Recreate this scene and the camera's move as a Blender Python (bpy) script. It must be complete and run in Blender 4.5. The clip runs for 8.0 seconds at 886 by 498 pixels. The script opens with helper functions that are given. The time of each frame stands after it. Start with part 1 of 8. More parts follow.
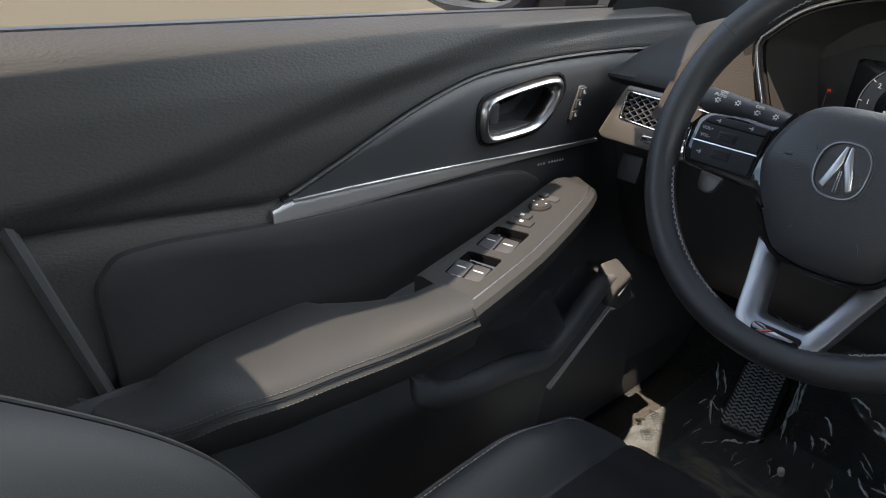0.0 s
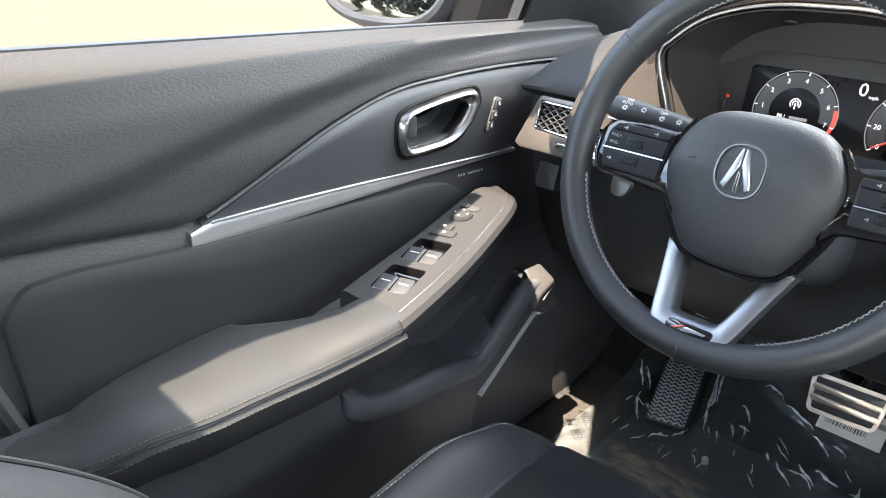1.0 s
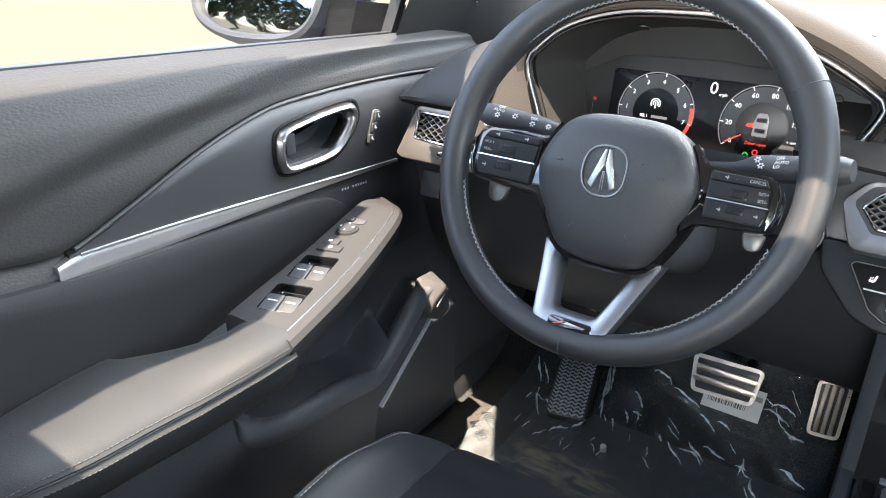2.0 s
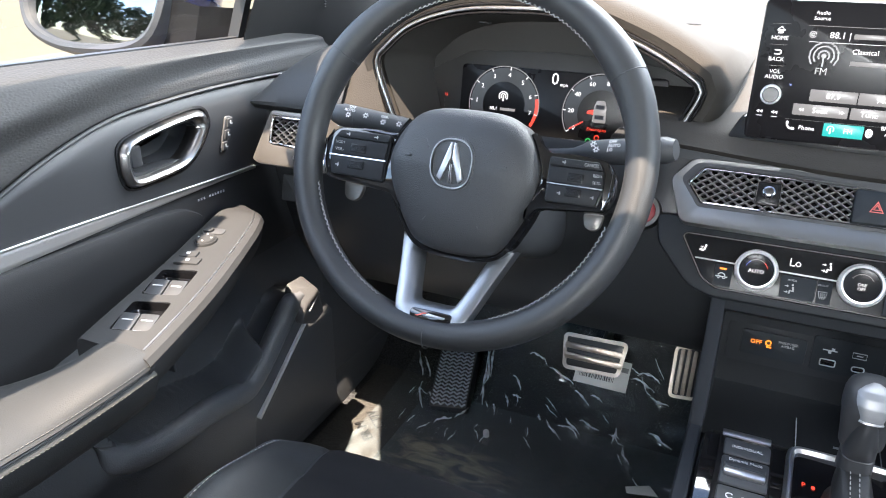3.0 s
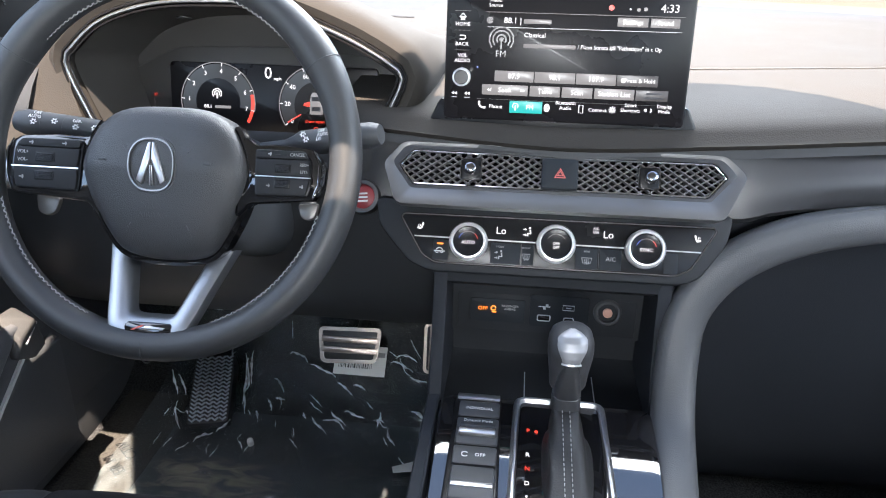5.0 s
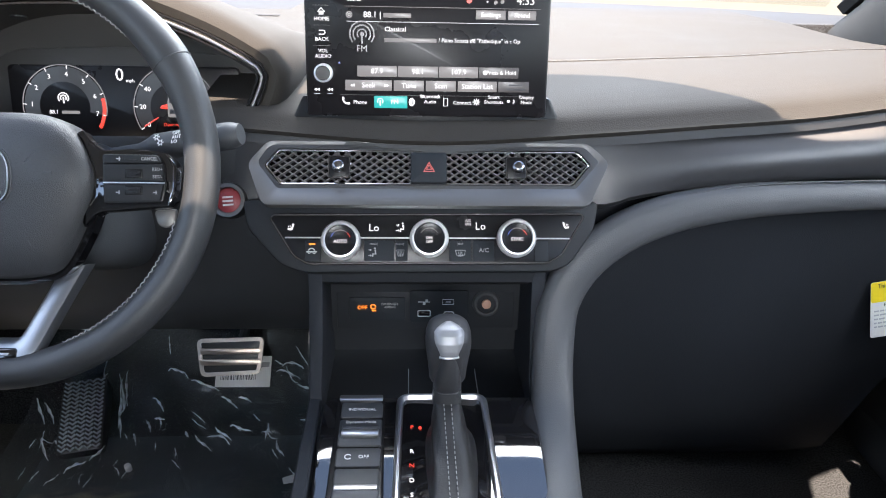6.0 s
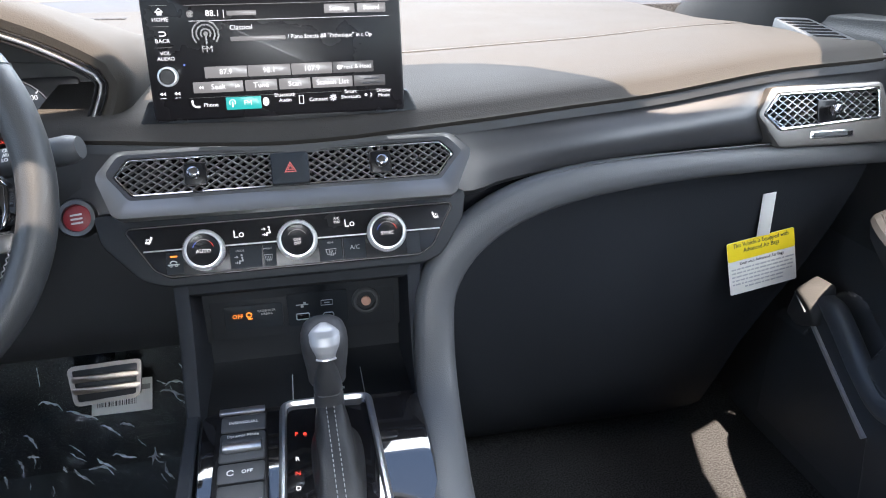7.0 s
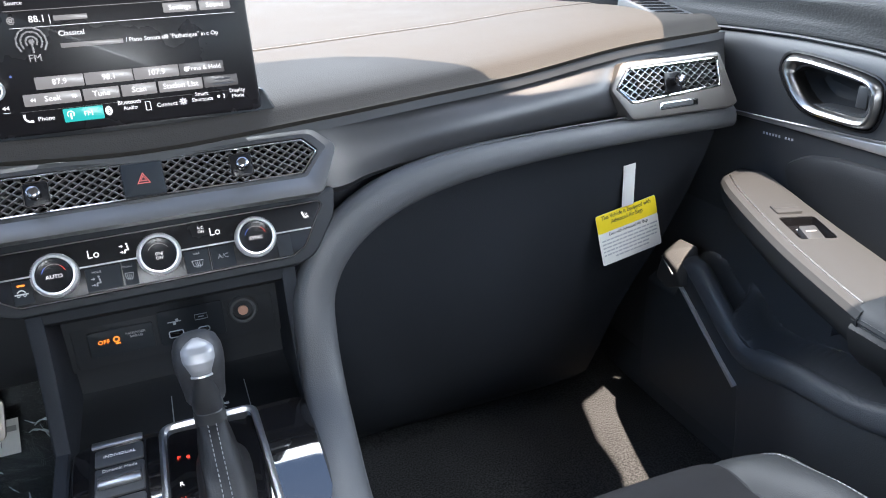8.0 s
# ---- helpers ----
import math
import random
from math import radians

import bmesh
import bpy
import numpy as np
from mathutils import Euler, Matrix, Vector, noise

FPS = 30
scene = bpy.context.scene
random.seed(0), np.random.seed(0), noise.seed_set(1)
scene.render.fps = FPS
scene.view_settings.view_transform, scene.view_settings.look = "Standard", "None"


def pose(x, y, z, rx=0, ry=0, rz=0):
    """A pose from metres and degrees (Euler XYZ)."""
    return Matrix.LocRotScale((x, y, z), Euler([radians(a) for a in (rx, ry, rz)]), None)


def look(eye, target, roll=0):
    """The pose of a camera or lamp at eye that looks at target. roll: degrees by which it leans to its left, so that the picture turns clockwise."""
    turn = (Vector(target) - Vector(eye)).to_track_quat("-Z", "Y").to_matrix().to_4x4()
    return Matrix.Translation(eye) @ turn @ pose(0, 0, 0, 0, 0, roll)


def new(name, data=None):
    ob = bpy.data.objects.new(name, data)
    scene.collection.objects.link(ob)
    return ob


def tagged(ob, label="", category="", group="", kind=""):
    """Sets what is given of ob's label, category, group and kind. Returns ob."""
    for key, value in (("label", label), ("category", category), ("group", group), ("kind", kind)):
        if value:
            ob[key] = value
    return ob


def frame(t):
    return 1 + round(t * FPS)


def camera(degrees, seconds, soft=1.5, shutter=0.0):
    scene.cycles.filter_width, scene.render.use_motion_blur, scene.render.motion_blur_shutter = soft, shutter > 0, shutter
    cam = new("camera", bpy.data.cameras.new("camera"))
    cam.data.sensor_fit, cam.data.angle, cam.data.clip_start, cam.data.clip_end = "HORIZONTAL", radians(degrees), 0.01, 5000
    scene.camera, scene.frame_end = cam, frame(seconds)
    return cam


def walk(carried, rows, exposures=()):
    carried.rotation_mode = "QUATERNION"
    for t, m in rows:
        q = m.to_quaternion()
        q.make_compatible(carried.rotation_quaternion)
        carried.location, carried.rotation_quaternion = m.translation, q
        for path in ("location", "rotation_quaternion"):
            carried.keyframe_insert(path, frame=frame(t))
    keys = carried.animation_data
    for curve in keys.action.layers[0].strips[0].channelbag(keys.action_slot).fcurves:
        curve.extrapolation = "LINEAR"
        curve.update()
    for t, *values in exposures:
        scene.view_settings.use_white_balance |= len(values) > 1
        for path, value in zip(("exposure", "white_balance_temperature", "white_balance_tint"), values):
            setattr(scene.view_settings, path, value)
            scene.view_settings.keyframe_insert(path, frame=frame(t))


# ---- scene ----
cam = camera(62.6, 8.0, soft=1.0)
PATH = [
    (0, (-0.148, -0.606, 0.809), (-1.505, 0.578, -0.062), 1.9),
    (0.5, (-0.144, -0.607, 0.812), (-1.448, 0.643, -0.046), 2.1),
    (1, (-0.14, -0.605, 0.813), (-1.375, 0.727, -0.024), 1.7),
    (2.5, (-0.108, -0.592, 0.819), (-1.024, 0.994, 0.016), 0.6),
    (3, (-0.092, -0.589, 0.818), (-0.869, 1.07, 0.015), 0.2),
    (3.5, (-0.076, -0.585, 0.816), (-0.705, 1.135, 0.013), 0.2),
    (4, (-0.067, -0.587, 0.815), (-0.545, 1.182, 0.014), 0.6),
    (4.5, (-0.052, -0.584, 0.814), (-0.39, 1.218, 0.014), 0.8),
    (6, (-0.019, -0.571, 0.803), (0.072, 1.265, 0.016), 1.3),
    (6.5, (-0.005, -0.571, 0.804), (0.233, 1.251, 0.014), 0.7),
    (7, (0.008, -0.568, 0.802), (0.376, 1.226, 0.0), -0.4),
    (7.5, (0.016, -0.566, 0.801), (0.502, 1.195, -0.013), -1.7),
    (8, (0.024, -0.565, 0.798), (0.679, 1.136, -0.026), -2.2),
]
EXPOSURES = [(0.0, 2.15, 6750, 9), (0.2, 2.9, 6750, 9), (0.4, 3.5, 6750, 9), (0.6, 3.64, 6750, 9), (1.0, 3.66, 6700, 9), (2.5, 3.64, 6550, 9), (4.5, 3.58, 6450, 10), (6.0, 3.34, 6450, 11), (8.0, 3.32, 6250, 10)]
walk(cam, [(t, look(eye, target, roll)) for t, eye, target, roll in PATH], EXPOSURES)

# ---- light: high sun, slightly from behind, and a clear sky ----
SUN_ELEV, SUN_AZ = 68.0, 180.0
world = bpy.data.worlds.new("world")
scene.world = world
world.use_nodes = True
wn = world.node_tree
sky = wn.nodes.new("ShaderNodeTexSky")
sky.sky_type, sky.sun_disc = "NISHITA", False
sky.sun_elevation, sky.sun_rotation = radians(SUN_ELEV), radians(SUN_AZ)
wn.links.new(sky.outputs[0], wn.nodes["Background"].inputs[0])
wn.nodes["Background"].inputs[1].default_value = 0.10
sun_data = bpy.data.lights.new("sun", "SUN")
sun_data.energy, sun_data.angle, sun_data.color = 2.9, radians(0.5), (1.0, 0.82, 0.66)
sun = new("sun", sun_data)
sun.matrix_world = look((0, 0, 30), (0, 30 / math.tan(radians(SUN_ELEV)), 0))
# fill lamps added to the skylight through windscreen, side windows and rear window
for name, eye, target, wide, high, watts in (("windscreen_fill", (0, 1.25, 1.75), (0, 0.0, 0.35), 1.8, 1.2, 20.0), ("left_window_fill", (-0.78, -0.35, 0.95), (0.1, -0.20, 0.45), 1.0, 0.26, 0.28),
                                             ("right_window_fill", (0.78, -0.35, 0.95), (-0.1, -0.20, 0.45), 1.0, 0.26, 1.7), ("rear_window_fill", (0, -1.75, 1.0), (0, -0.4, 0.55), 1.1, 0.34, 10.0)):
    a = bpy.data.lights.new(name, "AREA")
    a.shape, a.size, a.size_y, a.energy, a.color = "RECTANGLE", wide, high, watts, (0.94, 0.97, 1.0)
    new(name, a).matrix_world = look(eye, target)


# ---- materials ----
def base_mat(name, color, rough, metal=0.0, coat=0.0):
    m = bpy.data.materials.new(name)
    m.use_nodes = True
    b = m.node_tree.nodes["Principled BSDF"]
    b.inputs["Base Color"].default_value = (*color, 1)
    b.inputs["Roughness"].default_value = rough
    b.inputs["Metallic"].default_value = metal
    b.inputs["Coat Weight"].default_value = coat
    return m, m.node_tree.nodes, m.node_tree.links, b


def surface(name, color, rough, metal=0.0, coat=0.0, grain=0.0, size=600.0, wear=0.25, stretch=(1, 1, 1), cells=False, spec=0.5, fleck=0.0):
    """A surface with fine relief at the given frequency per metre and slow variation in tone and gloss."""
    m, nodes, links, b = base_mat(name, color, rough, metal, coat)
    b.inputs["Specular IOR Level"].default_value = spec
    tc = nodes.new("ShaderNodeTexCoord")
    mp = nodes.new("ShaderNodeMapping")
    mp.inputs["Scale"].default_value = stretch
    links.new(tc.outputs["Object"], mp.inputs[0])
    slow = nodes.new("ShaderNodeTexNoise")
    slow.inputs["Scale"].default_value, slow.inputs["Detail"].default_value = 9.0, 5.0
    links.new(mp.outputs[0], slow.inputs[0])
    mix = nodes.new("ShaderNodeMix")
    mix.data_type = "RGBA"
    mix.inputs[6].default_value = (*[c * (1 - wear) for c in color], 1)
    mix.inputs[7].default_value = (*[min(1, c * (1 + wear)) for c in color], 1)
    links.new(slow.outputs[0], mix.inputs[0])
    links.new(mix.outputs[2], b.inputs["Base Color"])
    if fleck:
        dots, tone = nodes.new("ShaderNodeTexNoise"), nodes.new("ShaderNodeMix")
        dots.inputs["Scale"].default_value, dots.inputs["Detail"].default_value = 420.0, 4.0
        links.new(tc.outputs["Object"], dots.inputs[0])
        ramp = nodes.new("ShaderNodeMapRange")
        ramp.inputs[1].default_value, ramp.inputs[2].default_value = 0.36, 0.64
        ramp.inputs[3].default_value, ramp.inputs[4].default_value = 1 - fleck, 1 + fleck
        links.new(dots.outputs[0], ramp.inputs[0])
        tone.data_type, tone.blend_type = "RGBA", "MULTIPLY"
        tone.inputs[0].default_value = 1.0
        links.new(mix.outputs[2], tone.inputs[6])
        links.new(ramp.outputs[0], tone.inputs[7])
        links.new(tone.outputs[2], b.inputs["Base Color"])
    fine = nodes.new("ShaderNodeTexVoronoi" if cells else "ShaderNodeTexNoise")
    fine.inputs["Scale"].default_value = size
    if cells:
        fine.feature = "SMOOTH_F1"
    else:
        fine.inputs["Detail"].default_value = 3.0
    links.new(mp.outputs[0], fine.inputs[0])
    rr = nodes.new("ShaderNodeMapRange")
    rr.inputs[3].default_value, rr.inputs[4].default_value = rough * 0.82, min(1, rough * 1.18)
    links.new(slow.outputs[0], rr.inputs[0])
    links.new(rr.outputs[0], b.inputs["Roughness"])
    if grain:
        bump = nodes.new("ShaderNodeBump")
        bump.inputs["Strength"].default_value, bump.inputs["Distance"].default_value = grain, 0.0006
        bump.invert = cells
        links.new(fine.outputs[0], bump.inputs["Height"])
        links.new(bump.outputs[0], b.inputs["Normal"])
    return m


def glow(name, color, strength):
    m, nodes, links, b = base_mat(name, (0.01, 0.01, 0.01), 0.3)
    b.inputs["Emission Color"].default_value = (*color, 1)
    b.inputs["Emission Strength"].default_value = strength
    return m


def clear(name, tint, gloss, bumpy=0.0, scale=30.0, milky=0.0):
    """Thin clear sheet: light goes straight through, with a Fresnel gloss on it."""
    m = bpy.data.materials.new(name)
    m.use_nodes = True
    nodes, links = m.node_tree.nodes, m.node_tree.links
    nodes.remove(nodes["Principled BSDF"])
    tr, gl, mx, fr = (nodes.new("ShaderNode" + k) for k in ("BsdfTransparent", "BsdfGlossy", "MixShader", "Fresnel"))
    tr.inputs[0].default_value = (*tint, 1)
    gl.inputs["Roughness"].default_value = gloss
    fr.inputs[0].default_value = 1.75
    mx.inputs[0].default_value = 0.05
    if bumpy:
        links.new(fr.outputs[0], mx.inputs[0])
    links.new(tr.outputs[0], mx.inputs[1])
    links.new(gl.outputs[0], mx.inputs[2])
    if bumpy:
        tc, no, bu = (nodes.new("ShaderNode" + k) for k in ("TexCoord", "TexNoise", "Bump"))
        no.inputs["Scale"].default_value, no.inputs["Detail"].default_value = scale, 4.0
        no.inputs["Distortion"].default_value = 1.5
        bu.inputs["Strength"].default_value, bu.inputs["Distance"].default_value = bumpy, 0.01
        links.new(tc.outputs["Object"], no.inputs[0])
        links.new(no.outputs[0], bu.inputs["Height"])
        links.new(bu.outputs[0], gl.inputs["Normal"])
        links.new(bu.outputs[0], fr.inputs["Normal"])
    out = mx
    # pale diffuse share that stands in for glare and glints on the sheet
    if milky:
        df, dusty, speck, span_ = (nodes.new("ShaderNode" + k) for k in ("BsdfDiffuse", "MixShader", "TexNoise", "MapRange"))
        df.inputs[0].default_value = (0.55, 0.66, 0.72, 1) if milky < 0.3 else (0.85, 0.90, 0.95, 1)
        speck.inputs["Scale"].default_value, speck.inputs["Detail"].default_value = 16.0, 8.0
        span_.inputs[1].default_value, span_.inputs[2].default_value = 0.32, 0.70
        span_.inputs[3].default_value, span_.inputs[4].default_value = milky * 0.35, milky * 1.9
        links.new(speck.outputs[0], span_.inputs[0])
        links.new(span_.outputs[0], dusty.inputs[0])
        links.new(mx.outputs[0], dusty.inputs[1])
        links.new(df.outputs[0], dusty.inputs[2])
        out = dusty
    links.new(out.outputs[0], nodes["Material Output"].inputs[0])
    return m


M_DASH = surface("dash_pad", (0.033, 0.0300, 0.0268), 0.80, grain=0.35, size=700, cells=True, spec=0.15)
M_GRAIN = surface("grained_vinyl", (0.027, 0.0275, 0.028), 0.58, grain=0.6, size=460, cells=True, stretch=(1, 0.7, 1.25), spec=0.3)
# plastic trim with the pillars' shade put into a darker colour
M_PILLAR = surface("shaded_pillar_trim", (0.018, 0.018, 0.018), 0.85, grain=0.3, size=800, spec=0.15)
M_LEATHER = surface("smooth_leather", (0.020, 0.0215, 0.023), 0.58, grain=0.25, size=900, cells=True, spec=0.35)
M_WHEEL = surface("wheel_leather", (0.026, 0.0272, 0.029), 0.47, grain=0.18, size=1100, cells=True)
M_SUEDE = surface("suede", (0.014, 0.014, 0.015), 0.95, grain=0.4, size=1400, spec=0.15)
M_SATIN = surface("satin_plastic", (0.027, 0.029, 0.032), 0.44, grain=0.06, size=1500, wear=0.12)
M_HARD = surface("hard_plastic", (0.046, 0.049, 0.053), 0.60, grain=0.35, size=900, cells=True)
M_LOWER = surface("door_lower_plastic", (0.046, 0.050, 0.056), 0.46, grain=0.4, size=700, cells=True, spec=0.5)
M_DARK = surface("dark_plastic", (0.034, 0.036, 0.039), 0.55, grain=0.1, size=800)
M_BAND = surface("gunmetal_paint", (0.038, 0.039, 0.042), 0.38, metal=0.2, grain=0.05, size=2500, wear=0.10)
M_POD = surface("grey_soft_paint", (0.033, 0.0340, 0.0355), 0.70, grain=0.06, size=1800, wear=0.10, spec=0.10)
M_SHROUD = surface("shroud_plastic", (0.052, 0.0495, 0.047), 0.50, grain=0.1, size=1200, spec=0.3)
M_BEZEL = surface("satin_titanium", (0.15, 0.142, 0.133), 0.40, metal=0.6, grain=0.04, size=2000, wear=0.08)
M_SILVER = surface("satin_silver", (0.52, 0.52, 0.53), 0.34, metal=1.0, wear=0.05)
M_WSPOKE = surface("silver_spoke", (0.30, 0.315, 0.335), 0.38, metal=0.9, wear=0.06)
M_CHROME = surface("chrome", (0.78, 0.78, 0.79), 0.10, metal=1.0, wear=0.04)
M_SMOKE = surface("smoked_chrome", (0.24, 0.24, 0.25), 0.20, metal=1.0, wear=0.06)
# dark rubber tread coloured pale in place of the gloss on it
M_TREAD = surface("glossed_tread", (0.50, 0.56, 0.62), 0.22, grain=0.1, size=700)
M_GLOVE = surface("glove_box_plastic", (0.016, 0.0185, 0.023), 0.75, grain=0.3, size=900, cells=True, spec=0.2)
M_HANDLE = surface("handle_chrome", (0.25, 0.248, 0.245), 0.30, metal=1.0, wear=0.06)
M_STEEL = surface("brushed_steel", (0.42, 0.36, 0.30), 0.30, metal=1.0, grain=0.2, size=160, stretch=(1, 30, 30), wear=0.1)
M_PODB = surface("wheel_button", (0.016, 0.017, 0.019), 0.6, grain=0.05, size=1500, wear=0.1, spec=0.18)
M_AIRBAG = surface("airbag_vinyl", (0.032, 0.033, 0.035), 0.50, grain=0.5, size=1150, cells=True, spec=0.5)
M_STITCH = surface("dark_thread", (0.075, 0.075, 0.075), 0.7, wear=0.15)
M_BRUSH = surface("brushed_strip", (0.52, 0.52, 0.525), 0.40, metal=0.9, grain=0.1, size=300, stretch=(8, 0.4, 8), wear=0.06)
M_FADED = surface("faded_ink", (0.016, 0.016, 0.017), 0.8, wear=0.3, spec=0.1)
M_RING = surface("bright_ring", (0.80, 0.80, 0.80), 0.32, metal=0.6, wear=0.04)
M_MESH = surface("grille_metal", (0.30, 0.30, 0.31), 0.32, metal=0.9, wear=0.06)
M_PANEL = surface("panel_black", (0.010, 0.010, 0.011), 0.26, wear=0.05, spec=0.2)
M_PIANO = surface("piano_black", (0.006, 0.006, 0.007), 0.06, coat=1.0, wear=0.05)
M_SCREEN = surface("screen_glass", (0.008, 0.007, 0.008), 0.28, wear=0.05, spec=0.25)
M_CARPET = surface("carpet", (0.052, 0.050, 0.046), 0.95, grain=1.0, size=900, wear=0.35, spec=0.1, fleck=0.3)
M_FLOOR = surface("floor_carpet", (0.040, 0.041, 0.043), 0.95, grain=1.0, size=900, wear=0.4, spec=0.1, fleck=0.6)
M_THREAD = surface("thread", (0.26, 0.26, 0.26), 0.7, wear=0.15)
M_WHITE = surface("white_print", (0.62, 0.62, 0.61), 0.6, wear=0.05)
M_DIM = surface("dim_print", (0.30, 0.30, 0.30), 0.6, wear=0.05)
M_PAPER = surface("paper", (0.72, 0.72, 0.70), 0.6, wear=0.04)
M_YELLOW = surface("yellow_label", (0.85, 0.66, 0.02), 0.55, wear=0.04)
M_INK = surface("ink", (0.03, 0.03, 0.035), 0.6, wear=0.05)
M_BLUE = surface("blue_paint", (0.012, 0.035, 0.30), 0.22, metal=0.3, coat=1.0, wear=0.1)
# mirror colour darkened to stand in for dark surroundings reflected in it
M_MIRROR = surface("mirror_glass", (0.36, 0.38, 0.40), 0.04, metal=1.0, wear=0.03)
M_GROUND = surface("concrete_ground", (0.084, 0.072, 0.043), 0.9, grain=0.3, size=60, wear=0.10)
M_HEADLINER = surface("headliner", (0.33, 0.32, 0.30), 0.95, grain=0.3, size=900, wear=0.06)
M_GLASS = clear("window_glass", (0.80, 0.82, 0.80), 0.0)
# milky haze put into the film's colour to lift the dark footwell
M_FILM = clear("plastic_film", (0.92, 0.92, 0.91), 0.03, bumpy=0.09, scale=48.0, milky=0.09)
# near-white colour of the strips that replace glints along the folds
M_GLINT = clear("film_glint", (0.92, 0.92, 0.91), 0.05, bumpy=0.03, scale=60.0, milky=0.8)
# same black leather, lightened for the window light on the arch
M_ARCH = surface("lit_arch_leather", (0.060, 0.063, 0.068), 0.50, grain=0.3, size=900, cells=True, spec=0.4)
M_INSERT = surface("insert_leather", (0.014, 0.015, 0.017), 0.6, grain=0.2, size=900, cells=True, spec=0.3)
M_BOOT = surface("boot_leather", (0.012, 0.012, 0.0125), 0.45, grain=0.3, size=700, cells=True, spec=0.4)
# the band's gunmetal, lightened for the light on the upward-facing ledge
M_LEDGE = surface("lit_gunmetal", (0.125, 0.124, 0.124), 0.40, metal=0.5, grain=0.04, size=2500, wear=0.08)
M_NICHE = surface("tray_plastic", (0.016, 0.018, 0.021), 0.62, grain=0.2, size=900, spec=0.25)
M_KEY = surface("panel_key", (0.016, 0.019, 0.023), 0.6, wear=0.08, spec=0.18)
M_MAT = surface("mat_pile", (0.085, 0.092, 0.10), 0.95, grain=0.8, size=1100, wear=0.35, spec=0.1)
# trodden-in brown dust on the mat's pile, streaked
_n, _l = M_MAT.node_tree.nodes, M_MAT.node_tree.links
_geo, _spot, _len, _fall, _str, _map, _amt, _dust = (_n.new("ShaderNode" + k) for k in ("NewGeometry", "Mapping", "VectorMath", "MapRange", "TexNoise", "Mapping", "Math", "Mix"))
_spot.inputs["Location"].default_value = (0.480 / 0.135, -0.245 / 0.055, 0.0)
_spot.inputs["Scale"].default_value = (1 / 0.135, 1 / 0.055, 0.0)
_len.operation = "LENGTH"
_fall.inputs[1].default_value, _fall.inputs[2].default_value = 0.15, 1.0
_fall.inputs[3].default_value, _fall.inputs[4].default_value = 1.9, 0.0
_map.inputs["Scale"].default_value = (14, 38, 30)
_map.inputs["Rotation"].default_value = (0, 0, 0.25)
_str.inputs["Scale"].default_value, _str.inputs["Detail"].default_value, _str.inputs["Distortion"].default_value = 1.0, 5.0, 1.2
_amt.operation, _amt.use_clamp = "MULTIPLY", True
_dust.data_type = "RGBA"
_dust.inputs[7].default_value = (0.30, 0.27, 0.21, 1)
_l.new(_geo.outputs["Position"], _spot.inputs[0])
_l.new(_spot.outputs[0], _len.inputs[0])
_l.new(_len.outputs["Value"], _fall.inputs[0])
_l.new(_geo.outputs["Position"], _map.inputs[0])
_l.new(_map.outputs[0], _str.inputs[0])
_l.new(_fall.outputs[0], _amt.inputs[0])
_cut = _n.new("ShaderNodeMapRange")
_cut.inputs[1].default_value, _cut.inputs[2].default_value = 0.42, 0.66
_l.new(_str.outputs[0], _cut.inputs[0])
_l.new(_cut.outputs[0], _amt.inputs[1])
_pile = _n["Principled BSDF"].inputs["Base Color"]
_l.new(_pile.links[0].from_socket, _dust.inputs[6])
_l.new(_amt.outputs[0], _dust.inputs[0])
_l.new(_dust.outputs[2], _pile)
M_RUBBER = surface("dark_rubber", (0.030, 0.032, 0.035), 0.40, grain=0.2, size=700)
M_CAP = surface("door_cap_plastic", (0.050, 0.051, 0.053), 0.60, grain=0.8, size=1100, cells=True, spec=0.4)
# door plastic made lighter in place of the highlight along the bar
M_BAR = surface("lightened_bar_plastic", (0.074, 0.080, 0.090), 0.46, grain=0.5, size=700, cells=True)
M_SLASH = surface("silver_paint", (0.46, 0.46, 0.47), 0.42, metal=0.25, wear=0.06)
M_SIDES = surface("knob_leather", (0.030, 0.031, 0.034), 0.50, grain=0.2, size=900, cells=True, spec=0.4)
M_NECK = surface("neck_metal", (0.050, 0.052, 0.056), 0.42, metal=0.5, grain=0.05, size=900, wear=0.08)
M_KNOB = surface("knob_metal", (0.23, 0.235, 0.25), 0.40, metal=0.4, wear=0.05)
M_RED = surface("red_print", (0.62, 0.12, 0.10), 0.5, wear=0.05)
M_STARTRED = surface("start_button_red", (0.22, 0.022, 0.028), 0.45, wear=0.1)
M_GREYTXT = surface("grey_print", (0.40, 0.42, 0.44), 0.6, wear=0.05)
G_WHITE = glow("lit_white", (0.95, 0.93, 0.95), 0.16)
G_GREY = glow("lit_grey", (0.60, 0.56, 0.56), 0.055)
G_DIM = glow("lit_dim", (0.60, 0.55, 0.56), 0.018)
G_TEAL = glow("lit_teal", (0.02, 0.62, 0.58), 0.10)
G_RED = glow("lit_red", (1.0, 0.06, 0.03), 0.14)
G_AMBER = glow("lit_amber", (1.0, 0.25, 0.02), 0.22)
G_GREEN = glow("lit_green", (0.05, 0.8, 0.15), 0.10)
G_BLUE = glow("lit_blue", (0.1, 0.2, 0.9), 0.10)


# ---- building tools ----
def thing(name, at, label, category, group="", kind=""):
    ob = new(name)
    ob.location = at
    ob.empty_display_size = 0.05
    return tagged(ob, label, category, group, kind)


def part(name, bm, material, parent, label="", kind=""):
    bmesh.ops.recalc_face_normals(bm, faces=bm.faces[:])
    me = bpy.data.meshes.new(name)
    bm.to_mesh(me)
    bm.free()
    return mesh_part(name, me, material, parent, label, kind)


